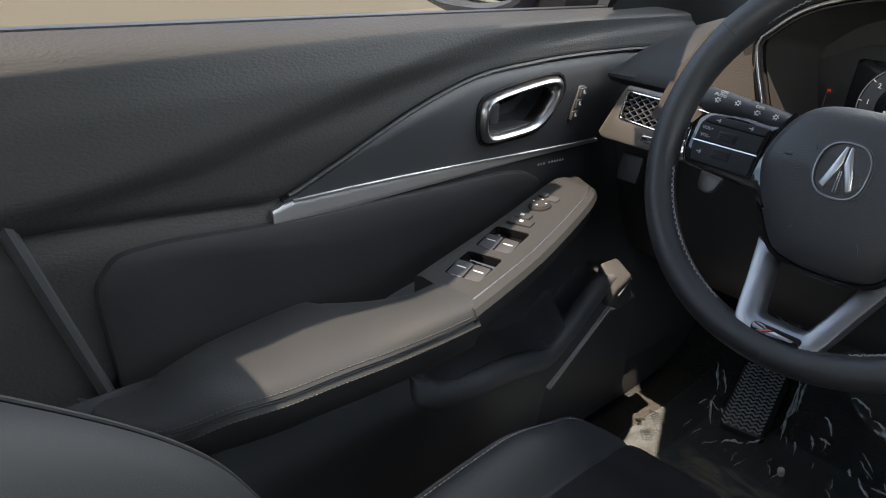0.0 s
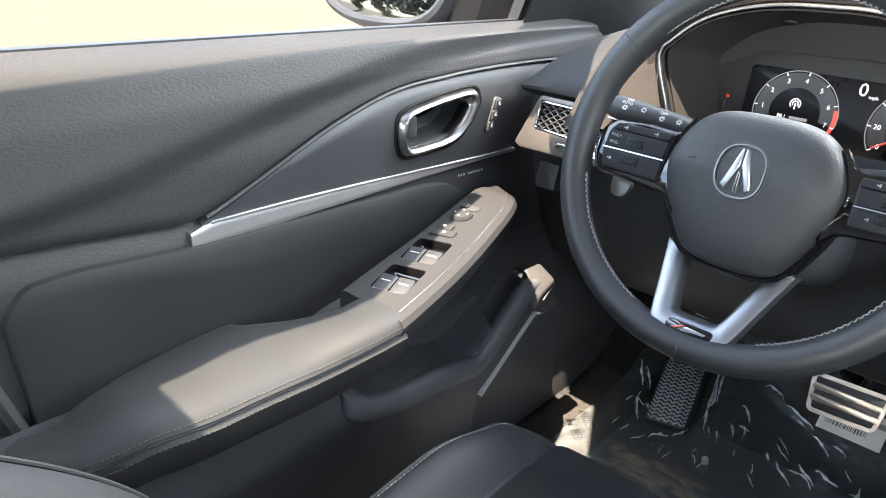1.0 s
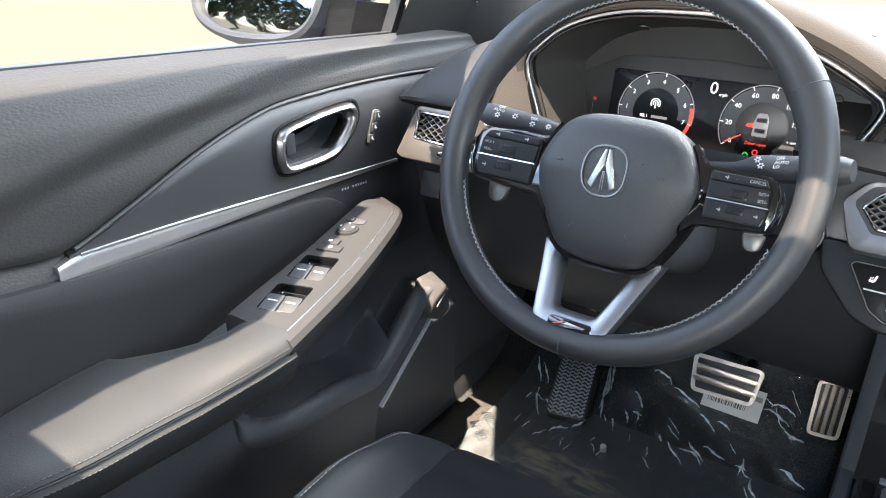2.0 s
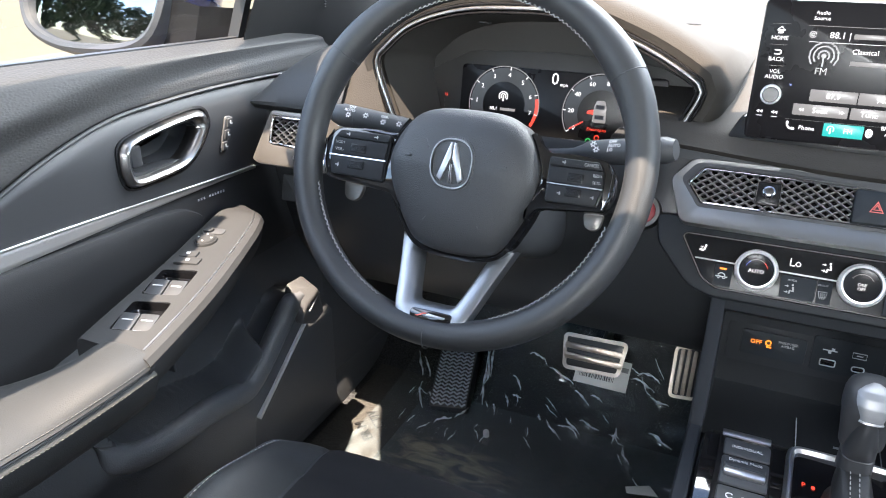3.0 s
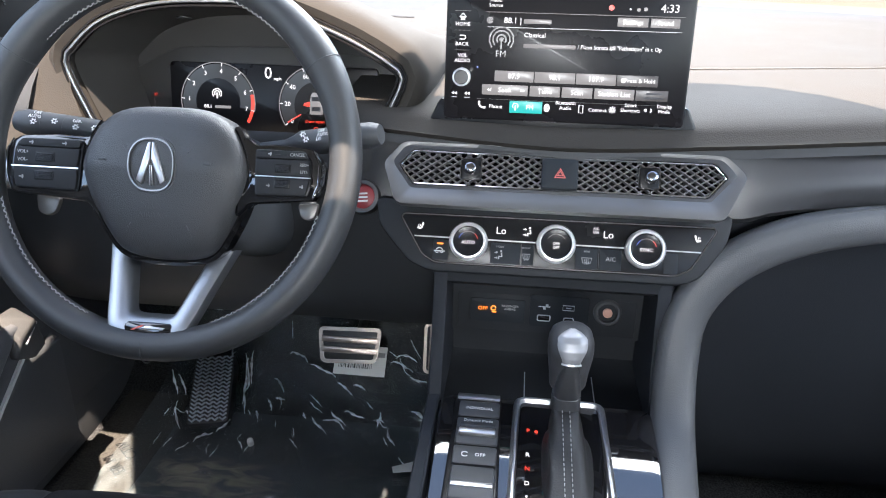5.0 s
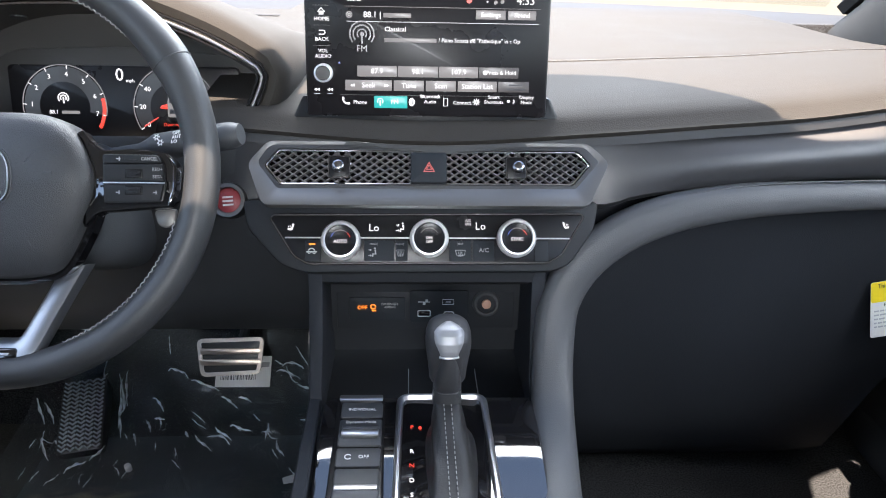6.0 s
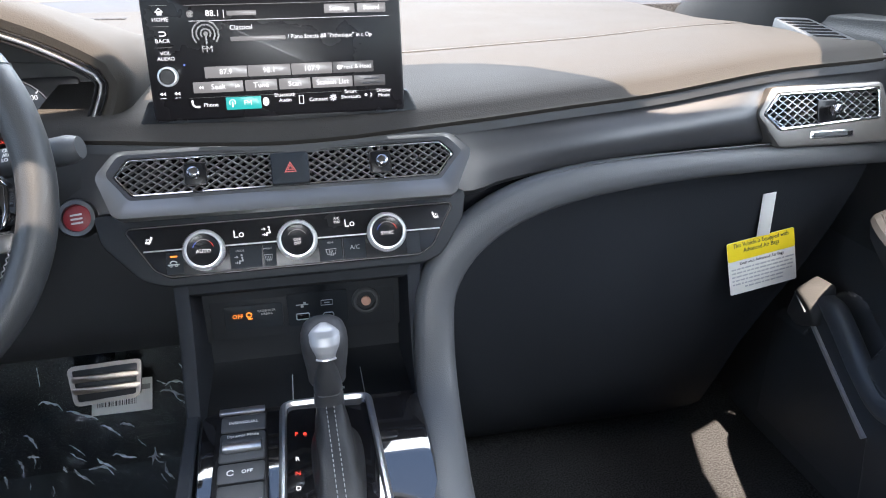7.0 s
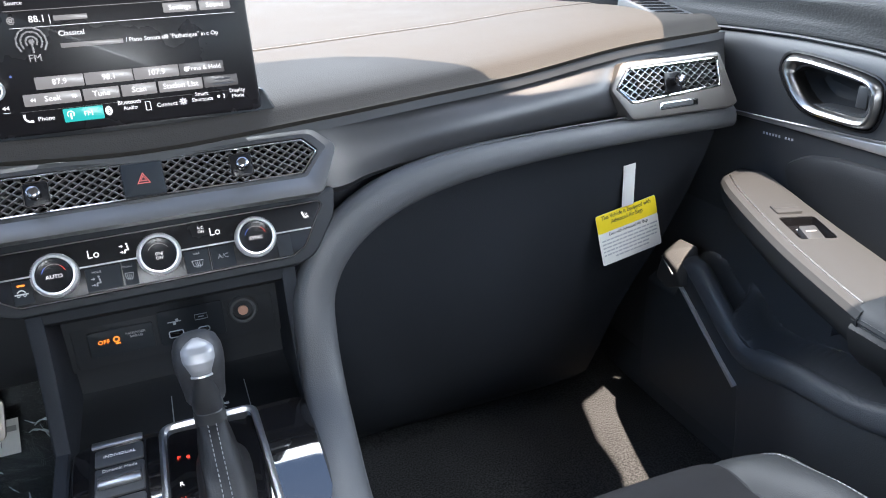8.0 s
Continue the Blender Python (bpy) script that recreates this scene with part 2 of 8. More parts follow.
def mesh_part(name, me, material, parent, label="", kind="", flat=False):
    me.materials.clear()
    me.materials.append(material)
    if not flat:
        for p in me.polygons:
            p.use_smooth = True
        me.set_sharp_from_angle(angle=radians(38))
    ob = new(name, me)
    if parent is not None:
        ob.parent = parent
        if parent.type == "EMPTY":
            ob.matrix_parent_inverse = Matrix.Translation(-parent.location)
    return tagged(ob, label, kind=kind)


def lone(name, bm, material, label, category, group="", kind=""):
    """A thing that is one mesh."""
    return tagged(part(name, bm, material, None), label, category, group, kind)


def V3(*a):
    return Vector(a[0] if len(a) == 1 else a)


def plane_of(o, u, v):
    """Axes (u, v, w) -> world; w is the outward normal u x v."""
    o, u, v = Vector(o), Vector(u).normalized(), Vector(v).normalized()
    w = u.cross(v).normalized()
    v = w.cross(u)
    return lambda a, b, c=0.0: o + a * u + b * v + c * w


def curve(pts, n, closed=False):
    """Points along a smooth curve through pts, at even steps."""
    p = [Vector(q) for q in pts]
    k = len(p)
    fine = []
    spans = k if closed else k - 1
    for i in range(spans):
        a, b, c, d = (p[(i + j) % k] if closed else p[min(max(i + j, 0), k - 1)] for j in (-1, 0, 1, 2))
        for s in range(16):
            t = s / 16
            fine.append(0.5 * ((2 * b) + (c - a) * t + (2 * a - 5 * b + 4 * c - d) * t * t + (3 * b - a - 3 * c + d) * t ** 3))
    fine.append(p[0].copy() if closed else p[-1].copy())
    run = [0.0]
    for a, b in zip(fine, fine[1:]):
        run.append(run[-1] + (b - a).length)
    out, j = [], 0
    steps = n if closed else n - 1
    for i in range(n):
        s = run[-1] * i / steps
        while j < len(run) - 2 and run[j + 1] < s:
            j += 1
        f = (s - run[j]) / max(run[j + 1] - run[j], 1e-9)
        out.append(fine[j].lerp(fine[j + 1], f))
    return out


def rounded(pts, r, seg=4):
    """A polygon with its corners rounded by r."""
    out, k = [], len(pts)
    for i in range(k):
        a, b, c = (Vector(pts[(i + j) % k]) for j in (-1, 0, 1))
        d1, d2 = (a - b), (c - b)
        rr = min(r, d1.length * 0.45, d2.length * 0.45)
        s, e = b + d1.normalized() * rr, b + d2.normalized() * rr
        for q in range(seg + 1):
            t = q / seg
            out.append((1 - t) ** 2 * s + 2 * t * (1 - t) * b + t * t * e)
    return out


def grid(bm, rows, wrap=False, ends=False):
    vs = [[bm.verts.new(p) for p in row] for row in rows]
    m = len(vs[0])
    for a, b in zip(vs, vs[1:]):
        for j in range(m if wrap else m - 1):
            k = (j + 1) % m
            bm.faces.new((a[j], a[k], b[k], b[j]))
    if ends:
        bm.faces.new(vs[0][::-1])
        bm.faces.new(vs[-1])
    return vs


def inset(poly, d):
    """A polygon (2D, any turn) drawn in by d."""
    k = len(poly)
    area = sum(poly[i][0] * poly[(i + 1) % k][1] - poly[(i + 1) % k][0] * poly[i][1] for i in range(k))
    s = 1 if area > 0 else -1
    out = []
    for i in range(k):
        a, b, c = (Vector((poly[(i + j) % k][0], poly[(i + j) % k][1])) for j in (-1, 0, 1))
        t1, t2 = (b - a), (c - b)
        n1, n2 = Vector((-t1.y, t1.x)).normalized() * s, Vector((-t2.y, t2.x)).normalized() * s
        n = n1 + n2
        if n.length < 1e-6:
            n = n1
        n.normalize()
        out.append(b + n * d / max(0.5, n.dot(n1)))
    return out


def slab(bm, poly, fr, w0, w1, bevel=0.0015, dome=0.0, rings=0):
    """A plate of outline poly (2D) in the axes fr from depth w0 to w1, its front edge rounded; dome raises its middle."""
    loops = [(0, w0), (0, w1 - bevel), (bevel * 0.3, w1 - bevel * 0.3), (bevel, w1)]
    rows = [[fr(q[0], q[1], w) for q in inset(poly, d)] for d, w in loops]
    inner = inset(poly, bevel)
    c = sum((Vector((q[0], q[1])) for q in inner), Vector((0, 0))) / len(inner)
    for i in range(1, rings + 1):
        f = i / (rings + 1)
        rows.append([fr(*(Vector((q[0], q[1])).lerp(c, f)), w1 + dome * math.sin(f * math.pi / 2)) for q in inner])
    vs = grid(bm, rows, wrap=True)
    bm.faces.new(vs[0][::-1])
    bm.faces.new(vs[-1])
    return bm


def sweep(bm, pts, prof, up=(0, 0, 1), closed=False):
    """Sweeps a closed profile (side, up) along pts. prof may be a function of 0..1."""
    pts = [Vector(p) for p in pts]
    rows, k = [], len(pts)
    for i, p in enumerate(pts):
        a, b = (pts[i - 1], pts[(i + 1) % k]) if closed else (pts[max(i - 1, 0)], pts[min(i + 1, k - 1)])
        t = (b - a).normalized()
        u = Vector(up(i / (k - 1)) if callable(up) else up)
        side = t.cross(u).normalized()
        nrm = side.cross(t)
        pr = prof(i / (k - 1)) if callable(prof) else prof
        rows.append([p + side * x + nrm * y for x, y in pr])
    if closed:
        rows.append(rows[0])
        vs = [[bm.verts.new(q) for q in row] for row in rows[:-1]]
        m = len(vs[0])
        for i in range(k):
            a, b = vs[i], vs[(i + 1) % k]
            for j in range(m):
                bm.faces.new((a[j], a[(j + 1) % m], b[(j + 1) % m], b[j]))
        return
    grid(bm, rows, wrap=True, ends=True)


def ring(r, n=10, ry=None):
    return [(r * math.cos(2 * math.pi * i / n), (ry or r) * math.sin(2 * math.pi * i / n)) for i in range(n)]


def box(bm, c, s, fr=None, bevel=0.0, seg=2):
    """A box of middle c and size s, in the axes fr, its edges rounded."""
    r = bmesh.ops.create_cube(bm, size=1)
    vs = r["verts"]
    for v in vs:
        v.co = Vector((c[0] + v.co.x * s[0], c[1] + v.co.y * s[1], c[2] + v.co.z * s[2]))
    if bevel:
        es = list({e for v in vs for e in v.link_edges})
        out = bmesh.ops.bevel(bm, geom=es, offset=bevel, segments=seg, affect="EDGES", profile=0.5)
        vs = list({v for f in out["faces"] for v in f.verts} | {v for v in vs if v.is_valid})
    if fr:
        for v in vs:
            v.co = fr(*v.co)
    return vs


def lathe(bm, prof, fr, n=32, c=(0, 0), hollow=False):
    """Turns a profile of (radius, w) about the w axis of fr at c."""
    rows = [[fr(c[0] + r * math.cos(2 * math.pi * i / n), c[1] + r * math.sin(2 * math.pi * i / n), w) for i in range(n)] for r, w in prof]
    vs = grid(bm, rows, wrap=True)
    if not hollow:
        bm.faces.new(vs[0][::-1])
        bm.faces.new(vs[-1])


def stitches(bm, pts, gap=0.0055, length=0.0038, r=0.00055, up=(0, 0, 1), lean=0.0):
    """Single stitches along a line."""
    pts = [Vector(p) for p in pts]
    total = sum((b - a).length for a, b in zip(pts, pts[1:]))
    line = curve(pts, max(4, int(total / gap)))
    for a, b in zip(line, line[1:]):
        t = (b - a).normalized()
        side = t.cross(Vector(up)).normalized()
        n = side.cross(t)
        t2 = (t + side * lean).normalized()
        mid = (a + b) / 2
        s2 = t2.cross(n)
        rows = []
        for f, k in ((-0.5, 0.5), (-0.3, 1), (0.3, 1), (0.5, 0.5)):
            q = mid + t2 * f * length
            rows.append([q + s2 * r * k * x + n * r * k * y for x, y in ((1, 0), (0, 1), (-1, 0), (0, -1))])
        grid(bm, rows, wrap=True, ends=True)


def words(name, text, fr, at, size, material, parent, label="", align="CENTER", depth=0.0002, wide=1.0, lift=0.0004):
    """Raised lettering in the built-in font, at (u, v) of the axes fr."""
    cu = bpy.data.curves.new(name, "FONT")
    cu.body, cu.size, cu.align_x, cu.align_y, cu.extrude = text, size, align, "CENTER", depth
    cu.resolution_u = 2
    tmp = bpy.data.objects.new(name, cu)
    scene.collection.objects.link(tmp)
    me = bpy.data.meshes.new_from_object(tmp.evaluated_get(bpy.context.evaluated_depsgraph_get()))
    bpy.data.objects.remove(tmp)
    bpy.data.curves.remove(cu)
    for v in me.vertices:
        v.co = fr(at[0] + v.co.x * wide, at[1] + v.co.y, lift + v.co.z)
    return mesh_part(name, me, material, parent, label, flat=True)


def cut(name, bm, cutter, material, parent, label=""):
    """A part with holes where the cutter's closed shapes lie."""
    obs = []
    for b in (bm, cutter):
        bmesh.ops.recalc_face_normals(b, faces=b.faces[:])
        me = bpy.data.meshes.new("tmp")
        b.to_mesh(me)
        b.free()
        ob = bpy.data.objects.new("tmp", me)
        scene.collection.objects.link(ob)
        obs.append(ob)
    mod = obs[0].modifiers.new("cut", "BOOLEAN")
    mod.operation, mod.object, mod.solver = "DIFFERENCE", obs[1], "EXACT"
    me = bpy.data.meshes.new_from_object(obs[0].evaluated_get(bpy.context.evaluated_depsgraph_get()))
    me.name = name
    for ob in obs:
        old = ob.data
        bpy.data.objects.remove(ob)
        bpy.data.meshes.remove(old)
    return mesh_part(name, me, material, parent, label)


def lerp_table(table, x):
    for (a, va), (b, vb) in zip(table, table[1:]):
        if x <= b:
            f = min(max((x - a) / (b - a), 0), 1)
            return va + (vb - va) * f
    return table[-1][1]


def smoothstep(a, b, x):
    t = min(max((x - a) / (b - a), 0), 1)
    return t * t * (3 - 2 * t)


def rect(x0, y0, x1, y1):
    return [(x0, y0), (x1, y0), (x1, y1), (x0, y1)]


def lattice(bm, poly, fr, pitch, slope, thick, w0, w1):
    """Crossing diagonal bars clipped to a convex outline."""
    k = len(poly)
    area = sum(poly[i][0] * poly[(i + 1) % k][1] - poly[(i + 1) % k][0] * poly[i][1] for i in range(k))
    pl = poly if area > 0 else poly[::-1]
    us = [p[0] for p in pl]
    for sg in (1, -1):
        d = Vector((1, sg * slope)).normalized()
        nrm = Vector((-d.y, d.x))
        u = min(us) - 0.2
        while u < max(us) + 0.2:
            o, t0, t1 = Vector((u, sum(p[1] for p in pl) / k)), -9.0, 9.0
            for i in range(k):
                a, b = Vector((pl[i][0], pl[i][1])), Vector((pl[(i + 1) % k][0], pl[(i + 1) % k][1]))
                e = b - a
                inn = Vector((-e.y, e.x))
                den, num = inn.dot(d), inn.dot(a - o)
                if abs(den) < 1e-9:
                    if num > 0:
                        t0, t1 = 1, 0
                elif den > 0:
                    t0 = max(t0, num / den)
                else:
                    t1 = min(t1, num / den)
            if t1 - t0 > 0.001:
                a, b = o + d * t0, o + d * t1
                h = nrm * thick / 2
                rows = [[fr(*(q + h), w0), fr(*(q + h * 0.5), w1), fr(*(q - h * 0.5), w1), fr(*(q - h), w0)] for q in (a, b)]
                grid(bm, rows, wrap=True, ends=True)
            u += pitch


# ---- outside ----
bm = bmesh.new()
rows = [[(x, y, -0.30) for y in (-3000, -60, -8, 8, 60, 3000)] for x in (-3000, -60, -8, 8, 60, 3000)]
grid(bm, rows)
random.seed(31)
lone("ground", bm, M_GROUND, "pale sunlit concrete ground of the car lot", "ground", kind="structure")


def span(a, b, n):
    return [a + (b - a) * i / (n - 1) for i in range(n)]


# dark trees along the lot's edge behind the car, seen in the door mirror
M_LEAF = surface("tree_leaves", (0.035, 0.055, 0.025), 0.7, wear=0.5)
random.seed(31)
bm = bmesh.new()
for k in range(9):
    cx, cy, high = -24 + random.uniform(-1.5, 1.5), -36 + 4.2 * k + random.uniform(-1, 1), random.uniform(5.5, 8.0)
    sweep(bm, [V3(cx, cy, -0.3), V3(cx + 0.1, cy, high * 0.35), V3(cx, cy + 0.1, high * 0.7)], lambda t: ring(0.22 - 0.12 * t, 7), up=(0, 1, 0))
    for n in range(900):
        d = V3(random.gauss(0, 1), random.gauss(0, 1), random.gauss(0, 1)).normalized() * random.uniform(0.3, 1.0) ** 0.5
        c = V3(cx + d.x * 2.7, cy + d.y * 2.2, high * 0.58 + d.z * high * 0.52)
        a = V3(random.gauss(0, 1), random.gauss(0, 1), random.gauss(0, 1)).normalized()
        b = a.orthogonal().normalized()
        w = random.uniform(0.25, 0.60)
        bm.faces.new([bm.verts.new(c + q) for q in (a * w, b * w * 0.6, -a * w, -b * w * 0.6)])
lone("tree_row", bm, M_LEAF, "row of dark green trees along the lot", "trees", kind="stuff")


# ---- body shell: roof, pillars, glass, sills, floor ----
def fn(pts, n=80):
    """A smooth function through a few points."""
    table = [(p.x, p.y) for p in curve([(a, b, 0) for a, b in pts], n)]
    return lambda x: lerp_table(table, x)


shell = thing("car_body", (0, 0, 0), "blue car body with roof, pillars and glass round the cabin", "car body", kind="structure")
# front edge of the unseen roof, shaped to set the dashboard's shadow line
HEADER = fn([(-0.66, 0.015), (-0.57, 0.025), (-0.48, 0.065), (-0.40, 0.095), (-0.20, 0.090), (-0.13, 0.120), (0.0, 0.20), (0.15, 0.21), (0.25, 0.18), (0.32, 0.11), (0.38, 0.055), (0.54, 0.055), (0.60, 0.046), (0.66, 0.032)])
bm = bmesh.new()
rows = []
for i in range(25):
    x = -0.540 + 1.09 * i / 24
    crown = 1.13 - 0.05 * (x / 0.6) ** 2
    front = HEADER(x) - 0.10
    rows.append([(x, front, crown - 0.03), (x, front + 0.012, crown - 0.012), (x, front - 0.02, crown + 0.01), (x, -1.3, crown + 0.02), (x, -1.9, crown - 0.12), (x, -1.9, crown - 0.16), (x, -1.3, crown - 0.02)])
grid(bm, rows, wrap=True, ends=True)
# unseen slot added in the roof for a sun patch on the wheel rim
gap = bmesh.new()
box(gap, (-0.194, -0.196, 1.1), (0.030, 0.052, 0.3))
cut("roof", bm, gap, M_HEADLINER, shell, "pale grey headliner under the roof")
# unseen plates added beside the roof to trim the sun on the floor
for s in (-1, 1):
    bm = bmesh.new()
    rows = []
    for y in span(-0.30, -0.078 if s < 0 else -0.045, 12):
        xe = 0.527 + 0.548 * max(0, y + 0.283) if s < 0 else lerp_table(((-0.30, 0.550), (-0.265, 0.558), (-0.206, 0.564), (-0.118, 0.592), (-0.100, 0.615), (-0.082, 0.690), (-0.045, 0.715)), y)
        rows.append([V3(s * x, y, z) for x, z in ((0.515, 1.070), (xe, 1.062), (xe + 0.006, 1.074), (0.515, 1.084))])
    grid(bm, rows, wrap=True, ends=True)
    part("roof_shade_plate", bm, M_HEADLINER, shell)
for s in (-1, 1):
    bm = bmesh.new()
    top, foot = V3(s * (0.658 if s < 0 else 0.636), -0.055, 1.085), V3(s * 0.82, 0.80, 0.70)
    sweep(bm, [foot.lerp(top, i / 12) + V3(s * 0.025 * math.sin(math.pi * i / 12), 0, 0.03 * math.sin(math.pi * i / 12)) for i in range(13)],
          [(-0.052, -0.012), (-0.045, 0.012), (0.045, 0.014), (0.056, 0.0), (0.045, -0.014), (-0.04, -0.018)])
    part("front_pillar", bm, M_PILLAR, shell, "dark trimmed windscreen pillar")
    bm = bmesh.new()
    sweep(bm, [V3(s * (0.755 - 0.17 * i / 8 + 0.02 * math.sin(math.pi * i / 8)), -0.64 - 0.10 * i / 8, 0.66 + 0.42 * i / 8) for i in range(9)],
          [(-0.03, -0.05), (-0.03, 0.05), (0.03, 0.06), (0.03, -0.06)], up=(0, 1, 0))
    part("middle_pillar", bm, M_HARD, shell)
    bm = bmesh.new()
    sweep(bm, [V3(s * 0.530, -0.12 - 1.58 * i / 10, 1.075 - 0.10 * (i / 10) ** 3) for i in range(11)], [(-0.02, -0.025), (-0.02, 0.02), (0.02, 0.02), (0.02, -0.025)])
    part("roof_rail", bm, M_HEADLINER, shell)
    bm = bmesh.new()
    rows = []
    for i in range(15):
        y = 0.62 - 1.55 * i / 14
        zb = 0.70 + 0.03 * max(0, -y - 0.4)
        zt = 1.065 if y < 0 else 1.065 - 0.44 * y
        xt = 0.595 + (0.20 * y if y > 0 else 0)
        rows.append([(s * (0.782 + (xt - 0.782) * f + 0.02 * math.sin(math.pi * f)), y, zb + (max(zt, zb + 0.01) - zb) * f) for f in (0, 0.25, 0.5, 0.75, 1)])
    grid(bm, rows)
    g = part("side_window", bm, M_GLASS, shell, "clear closed side window")
    g.visible_shadow = False
    # rear quarter of the body
    bm = bmesh.new()
    rows = [[(s * (0.80 - 0.04 * f), y, -0.05 + 0.77 * f) for f in (0, 0.5, 1)] for y in (-0.98, -1.4, -1.9)]
    grid(bm, rows)
    part("rear_quarter", bm, M_BLUE, shell)
# unseen plates added above the side windows to shape sun patches on the doors
for s, y_front, y_end, x_in, rim_x in ((-1, -0.150, -0.625, 0.650, 0.730), (1, 0.22, -0.38, 0.712, 0.790)):
    bm = bmesh.new()
    edge = fn([(-1.0, 0.640), (-0.633, 0.640), (-0.583, 0.645), (-0.526, 0.645), (-0.475, 0.634), (-0.425, 0.618), (-0.371, 0.630), (-0.316, 0.645), (-0.236, 0.669), (-0.14, 0.692)]) if s < 0 else fn([(-1.0, 0.712), (-0.30, 0.708), (-0.20, 0.708), (-0.13, 0.700), (0.0, 0.690), (0.25, 0.675)])
    grid(bm, [[V3(s * x, y, 1.0 - 0.9 * (x - 0.62) ** 2 + d) for x, d in ((edge(y), 0), (rim_x - 0.012, 0), (rim_x, -0.008), (rim_x + 0.002, 0.004), (rim_x - 0.012, 0.012), (edge(y), 0.012))] for y in span(y_front, -1.0, 24)], wrap=True, ends=True)
    part("side_shade_plate", bm, M_HARD, shell, "unseen dark plate over the side window that shades the door")
    bm = bmesh.new()
    grid(bm, [[V3(s * x, y, 1.0 - 0.9 * (x - 0.62) ** 2 + d) for x, d in ((0.56, 0), (x_in + 0.01, 0), (x_in + 0.01, 0.010), (0.56, 0.010))] for y in (y_end, (y_end - 1.0) / 2, -1.0)], wrap=True, ends=True)
    part("rear_shade_plate", bm, M_HARD, shell)
    # corner between window, pillar and dashboard
    bm = bmesh.new()
    rows = []
    for i in range(14):
        y = 0.190 + 0.635 * i / 13
        px, pz = 0.57 + 0.23 * y / 0.8, 1.08 - 0.38 * y / 0.8
        bx = 0.790 - 0.075 * smoothstep(0.30, 0.42, y)
        rows.append([V3(s * (bx + (px - bx) * f - 0.012 * math.sin(math.pi * f)), y, 0.60 + (max(pz, 0.67) - 0.60) * f) for f in (0, 0.2, 0.4, 0.6, 0.8, 1.0)])
    grid(bm, rows)
    part("pillar_trim", bm, M_PILLAR, shell, "dark grained pillar trim")
    bm = bmesh.new()
    sweep(bm, [V3(s * (0.772 - 0.40 * (z - 0.68)), 0.203, z) for z in (0.68, 0.75, 0.85, 0.93)], [(-0.008, -0.006), (-0.008, 0.006), (0.008, 0.006), (0.008, -0.006)], up=(0, 1, 0))
    part("window_bar", bm, M_RUBBER, shell)
    bm = bmesh.new()
    SPK = plane_of((s * 0.718, 0.375, 0.722), (-s * 0.12 * s, 1, 0.0) if s > 0 else (0.12, -1, 0.0), (s * 0.25 * -1, 0, 1))
    for r in range(9):
        hw = 0.034 * math.sqrt(max(0.05, 1 - ((r - 4) / 4.6) ** 2))
        box(bm, (0, -0.016 + 0.004 * r, 0.004), (2 * hw, 0.0016, 0.002), fr=SPK)
    part("speaker_grille", bm, M_DARK, shell, "fine slotted loudspeaker grille")
bm = bmesh.new()
rows = []
for i in range(17):
    x = -0.74 + 1.48 * i / 16
    k = (x / 0.74) ** 2
    xt = x * 0.76
    rows.append([(x + (xt - x) * f, 1.02 - 0.22 * k + (HEADER(xt) - 0.09 - 1.02 + 0.22 * k) * f, 0.70 + (1.10 - 0.04 * k - 0.70) * f + 0.03 * math.sin(math.pi * f)) for f in (0, 0.2, 0.4, 0.6, 0.8, 1)])
grid(bm, rows)
g = part("windscreen", bm, M_GLASS, shell, "clear windscreen")
g.visible_shadow = False
bm = bmesh.new()
rows = [[(x, 1.05 - 0.22 * (x / 0.8) ** 2 + d, z) for d, z in ((-0.06, 0.64), (0, 0.66), (0.12, 0.675), (0.20, 0.66))] for x in [-0.85 + 1.7 * i / 16 for i in range(17)]]
grid(bm, rows)
part("cowl", bm, M_POD, shell, "grey cowl below the windscreen")
bm = bmesh.new()
rows = [[(x, y, 0.66 - 0.16 * max(0, (y - 1.2)) ** 1.5 - 0.10 * (x / 0.85) ** 4) for y in (1.16, 1.4, 1.7, 2.0, 2.2)] for x in [-0.88 + 1.76 * i / 16 for i in range(17)]]
grid(bm, rows)
part("bonnet", bm, M_BLUE, shell, "glossy blue bonnet")
bm = bmesh.new()
box(bm, (0, -1.95, 0.3), (1.6, 0.06, 1.0), bevel=0.01)
part("rear_bulkhead", bm, M_HARD, shell)

# floor with a raised toe board
bm = bmesh.new()
FLOOR = fn([(-2.0, 0.045), (-0.3, 0.045), (0.20, 0.045), (0.38, 0.050), (0.48, 0.085), (0.60, 0.22), (0.72, 0.42), (0.78, 0.56)], 160)
rows = [[(x, y, FLOOR(y)) for y in [-1.95 + 2.73 * j / 90 for j in range(91)]] for x in [-0.72 + 1.44 * i / 24 for i in range(25)]]
grid(bm, rows)
lone("floor", bm, M_FLOOR, "black cabin floor carpet rising to the toe board", "floor", kind="structure")
bm = bmesh.new()
box(bm, (0, 0.800, 0.40), (1.56, 0.016, 0.54), bevel=0.004)
lone("firewall", bm, M_FLOOR, "dark bulkhead behind the dashboard", "bulkhead", kind="structure")
